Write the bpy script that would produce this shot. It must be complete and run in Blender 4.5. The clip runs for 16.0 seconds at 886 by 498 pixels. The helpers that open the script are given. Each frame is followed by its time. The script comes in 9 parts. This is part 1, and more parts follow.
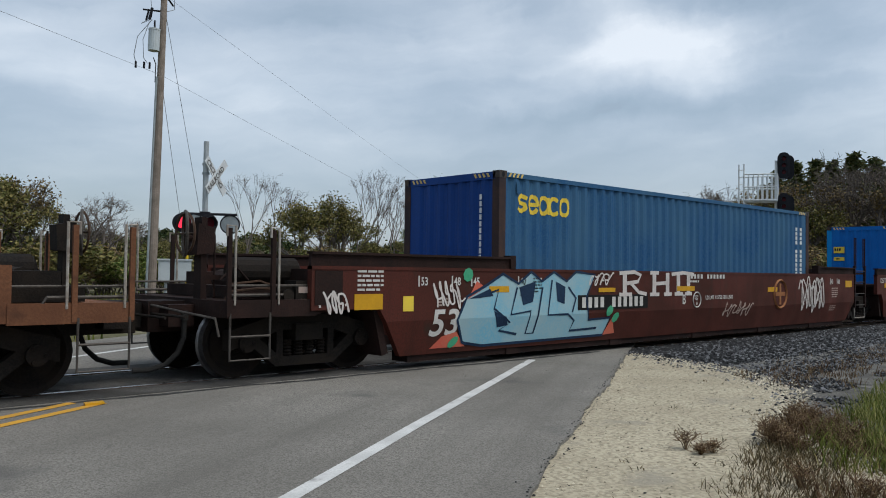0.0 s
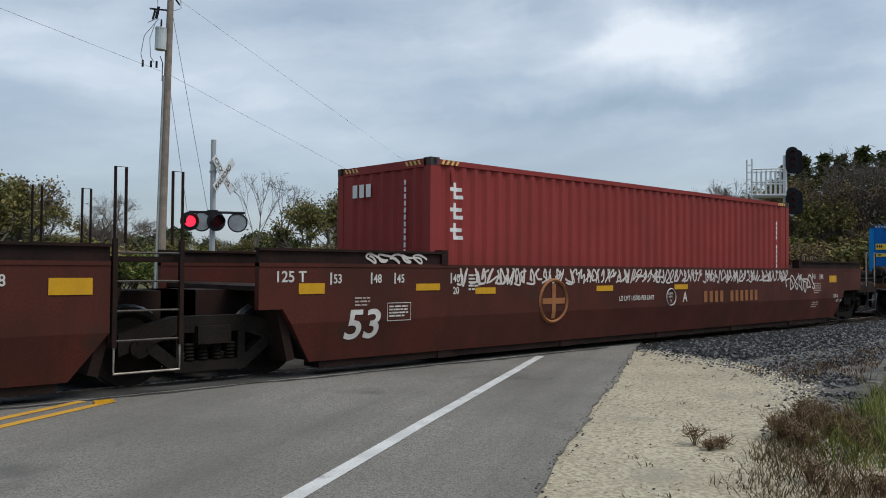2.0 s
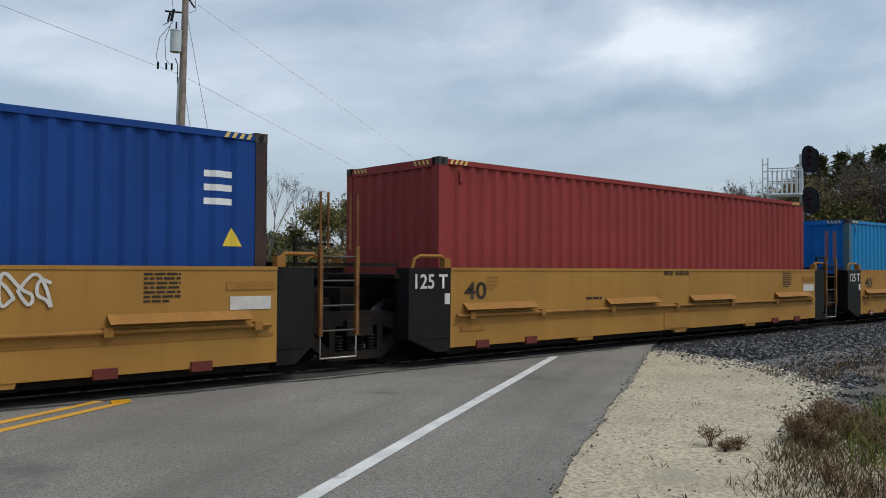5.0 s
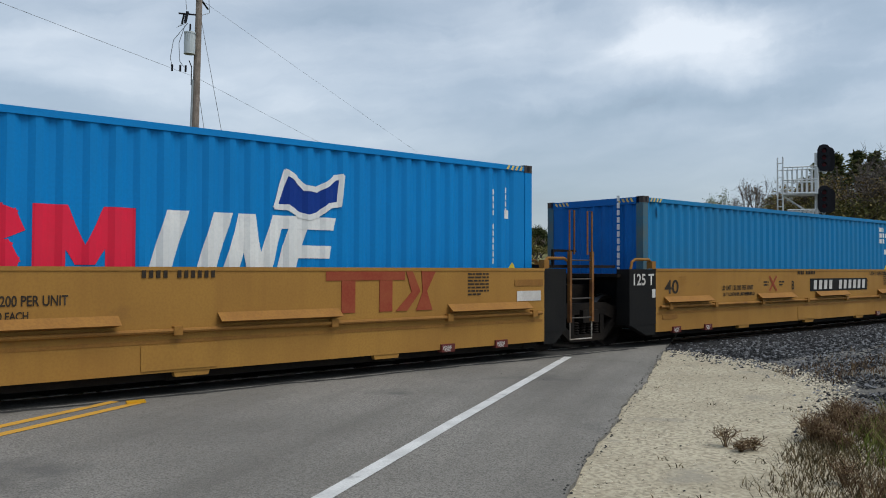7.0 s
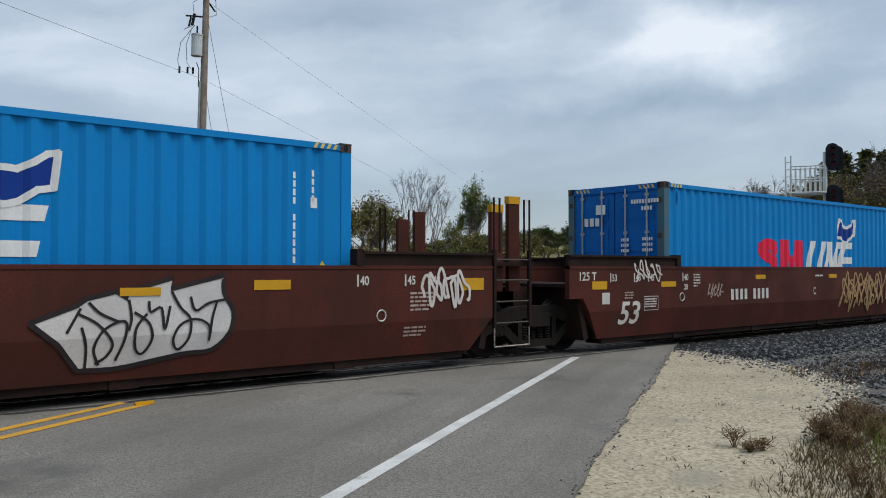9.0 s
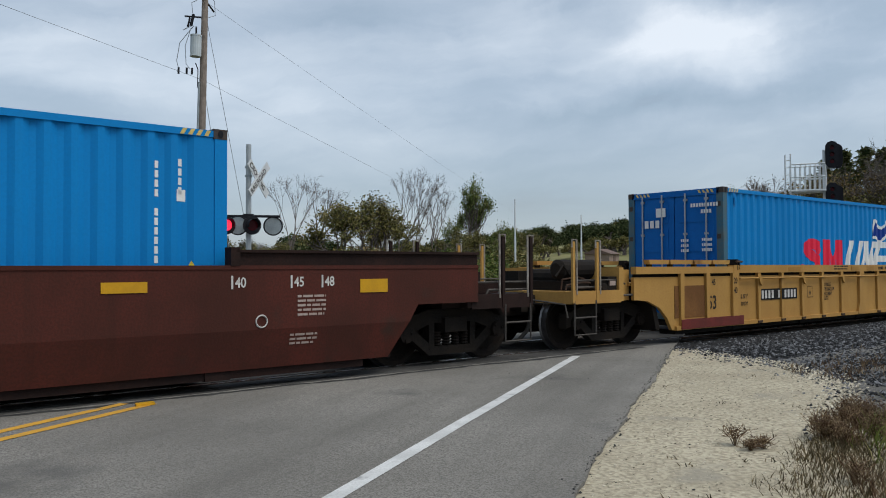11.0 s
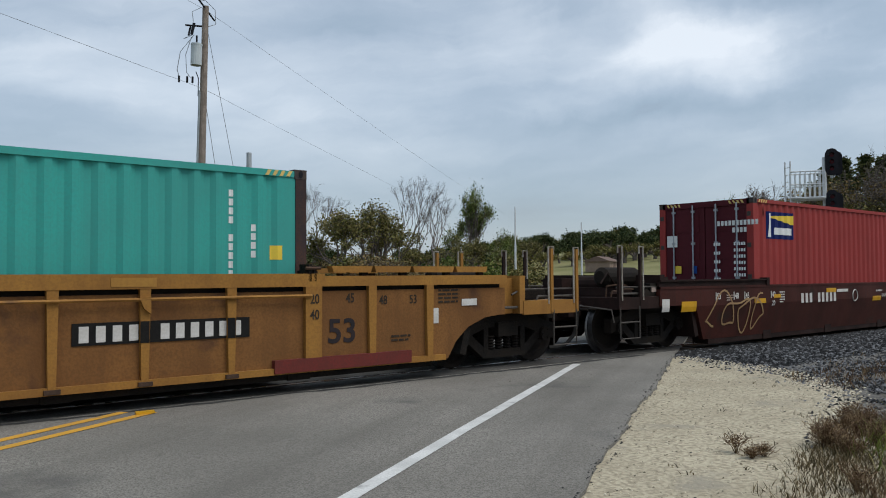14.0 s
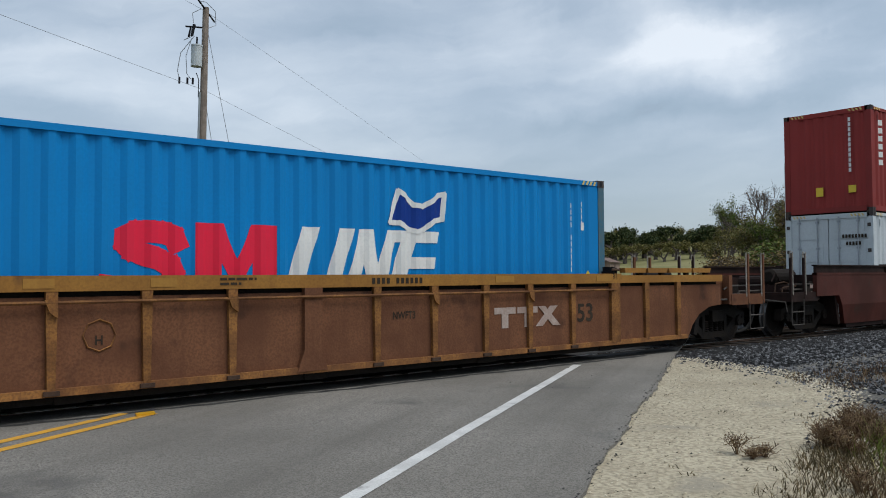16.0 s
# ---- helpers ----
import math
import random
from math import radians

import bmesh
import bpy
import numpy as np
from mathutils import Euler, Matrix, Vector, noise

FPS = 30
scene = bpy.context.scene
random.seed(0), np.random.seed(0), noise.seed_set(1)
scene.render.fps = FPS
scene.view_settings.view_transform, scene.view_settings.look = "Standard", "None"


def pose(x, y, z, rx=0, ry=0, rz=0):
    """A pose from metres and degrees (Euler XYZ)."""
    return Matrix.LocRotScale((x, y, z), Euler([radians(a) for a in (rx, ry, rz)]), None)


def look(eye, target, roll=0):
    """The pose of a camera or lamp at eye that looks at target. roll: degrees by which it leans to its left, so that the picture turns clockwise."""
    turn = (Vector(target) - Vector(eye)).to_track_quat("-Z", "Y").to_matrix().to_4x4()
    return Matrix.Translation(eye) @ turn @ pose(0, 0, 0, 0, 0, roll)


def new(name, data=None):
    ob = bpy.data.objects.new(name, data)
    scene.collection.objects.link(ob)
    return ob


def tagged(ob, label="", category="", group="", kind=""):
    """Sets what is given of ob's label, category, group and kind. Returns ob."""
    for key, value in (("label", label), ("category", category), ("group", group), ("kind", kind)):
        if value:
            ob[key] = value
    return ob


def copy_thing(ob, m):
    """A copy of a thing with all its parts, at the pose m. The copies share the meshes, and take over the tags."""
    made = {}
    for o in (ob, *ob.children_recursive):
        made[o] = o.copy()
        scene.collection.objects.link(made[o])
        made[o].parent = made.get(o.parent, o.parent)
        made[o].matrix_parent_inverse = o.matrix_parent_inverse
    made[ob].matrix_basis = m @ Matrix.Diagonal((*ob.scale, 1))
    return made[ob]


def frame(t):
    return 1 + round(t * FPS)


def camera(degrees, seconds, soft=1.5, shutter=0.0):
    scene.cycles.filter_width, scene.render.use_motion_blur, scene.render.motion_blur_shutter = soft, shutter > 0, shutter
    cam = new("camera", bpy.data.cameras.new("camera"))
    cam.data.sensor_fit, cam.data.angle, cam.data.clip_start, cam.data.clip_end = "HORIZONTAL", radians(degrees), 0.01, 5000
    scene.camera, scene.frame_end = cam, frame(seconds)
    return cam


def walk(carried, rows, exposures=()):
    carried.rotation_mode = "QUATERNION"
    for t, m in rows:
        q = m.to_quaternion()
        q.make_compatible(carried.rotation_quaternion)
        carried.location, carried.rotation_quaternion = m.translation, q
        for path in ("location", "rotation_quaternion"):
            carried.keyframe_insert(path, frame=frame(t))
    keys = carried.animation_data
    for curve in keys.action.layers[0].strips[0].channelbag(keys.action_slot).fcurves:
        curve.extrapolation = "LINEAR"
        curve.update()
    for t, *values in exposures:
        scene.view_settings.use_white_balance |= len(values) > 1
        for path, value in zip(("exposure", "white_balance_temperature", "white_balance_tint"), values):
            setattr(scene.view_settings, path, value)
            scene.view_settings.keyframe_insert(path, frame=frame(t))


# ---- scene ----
cam = camera(56.9, 16.0, soft=1.0)
EYE = Vector((0.0, 0.0, 1.465))
# seconds, heading from the track's direction, tilt and lean in degrees: a hand-held camera that turns slowly
VIEW = [
    (0.0, 46.92, 1.49, 0.76), (0.5, 46.98, 1.41, 0.81), (1.0, 47.00, 1.37, 0.74), (1.5, 47.14, 1.31, 0.48),
    (2.0, 47.43, 1.27, 0.45), (2.5, 47.79, 1.23, 0.39), (3.0, 47.89, 1.22, 0.36), (3.5, 48.08, 1.22, 0.37),
    (4.0, 48.10, 1.23, 0.35), (5.2, 48.49, 1.30, 0.33), (6.5, 49.02, 1.31, 0.24), (7.0, 49.32, 1.31, 0.21),
    (7.5, 49.48, 1.32, 0.18), (8.0, 49.56, 1.33, 0.03), (8.5, 49.79, 1.35, 0.00), (9.0, 49.82, 1.35, 0.03),
    (10.3, 49.81, 1.33, -0.13), (11.5, 49.82, 1.38, -0.27), (12.0, 49.82, 1.54, -0.21), (12.5, 49.83, 1.63, -0.12),
    (13.0, 49.83, 1.86, -0.29), (13.5, 49.83, 1.86, -0.29), (14.0, 49.83, 1.87, -0.31), (14.5, 49.85, 1.92, -0.38),
    (15.0, 49.85, 1.91, -0.38), (15.5, 49.87, 1.96, -0.45), (16.0, 49.85, 1.94, -0.36)
]


def heading(yaw, tilt, lean):
    y, p = radians(yaw), radians(tilt)
    return look(EYE, EYE + Vector((math.cos(y) * math.cos(p), math.sin(y) * math.cos(p), math.sin(p))), lean)


walk(cam, [(t, heading(a, b, c)) for t, a, b, c in VIEW])
scene.view_settings.exposure = 0.2

# ---- light: high overcast, brighter on the side behind the camera ----
SUN_AZ, SUN_EL = radians(-64), radians(60)
sun_way = Vector((math.cos(SUN_AZ) * math.cos(SUN_EL), math.sin(SUN_AZ) * math.cos(SUN_EL), math.sin(SUN_EL)))
sun = new("sun", bpy.data.lights.new("sun", "SUN"))
sun.data.energy, sun.data.angle, sun.data.color = 1.9, radians(32), (1.0, 0.97, 0.92)
sun.matrix_world = look(sun_way * 50, (0, 0, 0))

world = bpy.data.worlds.new("overcast_sky")
scene.world = world
world.use_nodes = True
wn, wl = world.node_tree.nodes, world.node_tree.links
wn.clear()


def wnode(kind, **values):
    n = wn.new(kind)
    for k, v in values.items():
        n.inputs[k].default_value = v
    return n


def wmath(op, a, b=None):
    n = wn.new("ShaderNodeMath")
    n.operation = op
    for i, s in enumerate((a, b)):
        if s is None:
            continue
        if isinstance(s, (int, float)):
            n.inputs[i].default_value = s
        else:
            wl.new(s, n.inputs[i])
    return n.outputs[0]


coord = wn.new("ShaderNodeTexCoord")
split = wn.new("ShaderNodeSeparateXYZ")
wl.new(coord.outputs["Generated"], split.inputs[0])
up = wmath("ADD", wmath("MAXIMUM", split.outputs[2], 0.0), 0.16)
flat = wn.new("ShaderNodeCombineXYZ")
wl.new(wmath("DIVIDE", split.outputs[0], up), flat.inputs[0])
wl.new(wmath("DIVIDE", split.outputs[1], up), flat.inputs[1])
flat.inputs[2].default_value = 8.3
clouds = wnode("ShaderNodeTexNoise", Scale=0.6, Detail=5.0, Roughness=0.48, Distortion=0.3)
wl.new(flat.outputs[0], clouds.inputs["Vector"])
veil = wnode("ShaderNodeTexNoise", Scale=0.24, Detail=2.0, Roughness=0.5)
wl.new(flat.outputs[0], veil.inputs["Vector"])
mix = wmath("ADD", wmath("ADD", wmath("MULTIPLY", clouds.outputs["Fac"], 0.38), wmath("MULTIPLY", veil.outputs["Fac"], 0.17)), 0.225)
# thin bright places and dense dark banks of the cloud sheet, by heading and height, with ragged edges
rag = wnode("ShaderNodeTexNoise", Scale=7.0, Detail=6.0, Roughness=0.6)
wl.new(coord.outputs["Generated"], rag.inputs["Vector"])
ragged_by = wn.new("ShaderNodeSeparateXYZ")
wl.new(rag.outputs["Color"], ragged_by.inputs[0])
az_at = wmath("ADD", wmath("ARCTAN2", split.outputs[1], split.outputs[0]), wmath("MULTIPLY", wmath("SUBTRACT", ragged_by.outputs[0], 0.5), 0.16))
el_at = wmath("ADD", wmath("ARCSINE", split.outputs[2]), wmath("MULTIPLY", wmath("SUBTRACT", ragged_by.outputs[1], 0.5), 0.075))
# long streaks of the cloud base
lie = wn.new("ShaderNodeCombineXYZ")
wl.new(wmath("MULTIPLY", az_at, 2.4), lie.inputs[0])
wl.new(wmath("MULTIPLY", wmath("ADD", el_at, wmath("MULTIPLY", az_at, 0.1)), 13.0), lie.inputs[1])
lie.inputs[2].default_value = 3.4
streaks = wnode("ShaderNodeTexNoise", Scale=2.0, Detail=6.0, Roughness=0.55)
wl.new(lie.outputs[0], streaks.inputs["Vector"])
mix = wmath("ADD", mix, wmath("MULTIPLY", wmath("SUBTRACT", streaks.outputs["Fac"], 0.5), 0.11))
# heading, height, half width, half height in degrees, slope, gain
for az0, el0, wa, we, slope, gain in (
        (32.4, 15.0, 8.5, 3.2, 0.0, 0.08), (33.4, 14.8, 4.5, 1.6, 0.0, 0.035), (46.2, 15.2, 7.0, 5.0, 0.0, 0.055), (29.0, 13.4, 7.0, 2.6, -0.1, 0.03),
        (38.0, 10.6, 11.0, 1.5, -0.11, -0.05), (27.0, 11.2, 7.0, 1.3, -0.1, -0.035), (30.0, 18.2, 5.5, 1.8, 0.0, -0.075), (41.0, 18.0, 4.5, 2.2, 0.2, -0.045),
        (73.0, 13.0, 9.0, 2.6, 0.05, 0.03), (74.0, 9.8, 9.0, 1.3, 0.04, -0.025), (60.0, 12.5, 8.0, 5.0, 0.0, 0.02), (57.0, 18.0, 6.0, 2.0, 0.0, -0.03), (23.5, 14.0, 5.0, 6.0, 0.0, -0.05), (76.0, 16.5, 7.0, 4.0, 0.0, -0.035)):
    du = wmath("MULTIPLY", wmath("SUBTRACT", az_at, radians(az0)), 1 / radians(wa))
    lift = wmath("MULTIPLY", wmath("SUBTRACT", az_at, radians(az0)), slope)
    dv = wmath("MULTIPLY", wmath("SUBTRACT", wmath("SUBTRACT", el_at, radians(el0)), lift), 1 / radians(we))
    fall = wnode("ShaderNodeMapRange")
    fall.interpolation_type = "SMOOTHSTEP"
    for key, val in (("From Min", 0.0), ("From Max", 1.3), ("To Min", gain), ("To Max", 0.0)):
        fall.inputs[key].default_value = val
    wl.new(wmath("SQRT", wmath("ADD", wmath("MULTIPLY", du, du), wmath("MULTIPLY", dv, dv))), fall.inputs["Value"])
    mix = wmath("ADD", mix, fall.outputs[0])
ramp = wn.new("ShaderNodeValToRGB")
wl.new(mix, ramp.inputs[0])
el = ramp.color_ramp.elements
el[0].position, el[0].color = 0.405, (0.275, 0.325, 0.395, 1)
el[1].position, el[1].color = 0.60, (0.90, 0.95, 1.0, 1)
for at, tone in ((0.445, (0.35, 0.44, 0.53, 1)), (0.488, (0.445, 0.53, 0.625, 1)), (0.54, (0.625, 0.70, 0.78, 1))):
    el.new(at).color = tone
# near the horizon the cloud thins to an even pale blue grey
low = wnode("ShaderNodeMapRange")
low.inputs["From Min"].default_value, low.inputs["From Max"].default_value = 0.03, 0.21
low.inputs["To Min"].default_value, low.inputs["To Max"].default_value = 0.85, 0.0
wl.new(split.outputs[2], low.inputs["Value"])
pale = wn.new("ShaderNodeMix")
pale.data_type = "RGBA"
wl.new(low.outputs[0], pale.inputs["Factor"])
wl.new(ramp.outputs[0], pale.inputs["A"])
pale.inputs["B"].default_value = (0.335, 0.40, 0.475, 1)
sky = wn.new("ShaderNodeTexSky")
sky.sky_type, sky.sun_disc = "NISHITA", False
sky.sun_elevation, sky.sun_rotation = SUN_EL, radians(90) - SUN_AZ
blue = wnode("ShaderNodeBackground", Strength=0.03)
wl.new(sky.outputs[0], blue.inputs["Color"])
grey = wnode("ShaderNodeBackground", Strength=0.70)
wl.new(pale.outputs["Result"], grey.inputs["Color"])
both = wn.new("ShaderNodeAddShader")
wl.new(blue.outputs[0], both.inputs[0])
wl.new(grey.outputs[0], both.inputs[1])
out = wn.new("ShaderNodeOutputWorld")
wl.new(both.outputs[0], out.inputs["Surface"])


# ---- materials ----
def surface(name, base, second, rough=0.6, metal=0.0, scale=6.0, amount=0.5, fine=60.0, bump=0.15, streak=0.0, rust=None, rust_at=0.62, spread=0.0, gloss=0.11, grain=0.7, along=None):
    """Two colours mixed by a coarse and a fine noise, streaks that run down, patches of rust or dirt, fine relief."""
    m = bpy.data.materials.new(name)
    m.use_nodes = True
    n, l = m.node_tree.nodes, m.node_tree.links
    bsdf = n["Principled BSDF"]
    tc = n.new("ShaderNodeTexCoord")

    def noise_at(sc, detail=6.0, squash=None, seed=0.0):
        mp = n.new("ShaderNodeMapping")
        l.new(tc.outputs["Object"], mp.inputs["Vector"])
        mp.inputs["Location"].default_value = (seed, seed * 0.7, seed * 1.3)
        if squash:
            mp.inputs["Scale"].default_value = squash
        t = n.new("ShaderNodeTexNoise")
        t.inputs["Scale"].default_value, t.inputs["Detail"].default_value = sc, detail
        l.new(mp.outputs[0], t.inputs["Vector"])
        return t.outputs["Fac"]

    def ranged(v, a, b, c, d):
        r = n.new("ShaderNodeMapRange")
        l.new(v, r.inputs["Value"])
        for k, x in zip(("From Min", "From Max", "To Min", "To Max"), (a, b, c, d)):
            r.inputs[k].default_value = x
        return r.outputs[0]

    def blend(f, a, b):
        x = n.new("ShaderNodeMix")
        x.data_type = "RGBA"
        l.new(f, x.inputs["Factor"])
        for s, v in (("A", a), ("B", b)):
            if isinstance(v, tuple):
                x.inputs[s].default_value = (*v, 1)
            else:
                l.new(v, x.inputs[s])
        return x.outputs["Result"]

    coarse = noise_at(scale)
    small = noise_at(fine, 4.0, None, 5.0)
    col = blend(ranged(coarse, 0.38, 0.64, 0.0, amount), base, second)
    col = blend(ranged(small, 0.42, 0.62, 0.0, min(1.0, amount * grain)), col, second)
    if streak:
        col = blend(ranged(noise_at(1.0, 5.0, (5.0, 5.0, 0.35), 9.0), 0.5, 0.75, 0.0, streak), col, second)
    if along is not None:
        turn = n.new("ShaderNodeMapping")
        l.new(tc.outputs["Object"], turn.inputs["Vector"])
        turn.inputs["Rotation"].default_value = (0, 0, -along)
        long = n.new("ShaderNodeMapping")
        l.new(turn.outputs[0], long.inputs["Vector"])
        long.inputs["Scale"].default_value = (0.14, 1.7, 1.0)
        track = n.new("ShaderNodeTexNoise")
        track.inputs["Scale"].default_value, track.inputs["Detail"].default_value = 1.0, 7.0
        l.new(long.outputs[0], track.inputs["Vector"])
        col = blend(ranged(track.outputs["Fac"], 0.46, 0.66, 0.0, 0.5), col, second)
    if rust:
        col = blend(ranged(noise_at(scale * 1.7, 8.0, None, 3.0), rust_at, rust_at + 0.12, 0.0, 0.85), col, rust)
    if spread:
        info = n.new("ShaderNodeObjectInfo")
        hsv = n.new("ShaderNodeHueSaturation")
        l.new(ranged(info.outputs["Random"], 0, 1, 1 - spread, 1 + spread), hsv.inputs["Value"])
        l.new(col, hsv.inputs["Color"])
        col = hsv.outputs[0]
    l.new(col, bsdf.inputs["Base Color"])
    l.new(ranged(coarse, 0.3, 0.7, max(0.05, rough - 0.12), min(1, rough + 0.12)), bsdf.inputs["Roughness"])
    bsdf.inputs["Metallic"].default_value = metal
    bsdf.inputs["Specular IOR Level"].default_value = gloss
    if bump:
        b = n.new("ShaderNodeBump")
        b.inputs["Strength"].default_value, b.inputs["Distance"].default_value = bump, 0.02
        l.new(small, b.inputs["Height"])
        l.new(b.outputs[0], bsdf.inputs["Normal"])
    return m


def leafy(name, a, b, c):
    """Leaves: three colours spread leaf by leaf."""
    m = bpy.data.materials.new(name)
    m.use_nodes = True
    n, l = m.node_tree.nodes, m.node_tree.links
    g = n.new("ShaderNodeNewGeometry")
    r = n.new("ShaderNodeValToRGB")
    l.new(g.outputs["Random Per Island"], r.inputs[0])
    e = r.color_ramp.elements
    e[0].color, e[1].color = (*a, 1), (*c, 1)
    e.new(0.5).color = (*b, 1)
    bs = n["Principled BSDF"]
    l.new(r.outputs[0], bs.inputs["Base Color"])
    bs.inputs["Roughness"].default_value = 0.75
    bs.inputs["Specular IOR Level"].default_value = 0.15
    return m


def glowing(name, colour, strength):
    m = bpy.data.materials.new(name)
    m.use_nodes = True
    b = m.node_tree.nodes["Principled BSDF"]
    b.inputs["Base Color"].default_value = (*colour, 1)
    b.inputs["Emission Color"].default_value = (*colour, 1)
    b.inputs["Emission Strength"].default_value = strength
    b.inputs["Roughness"].default_value = 0.2
    return m


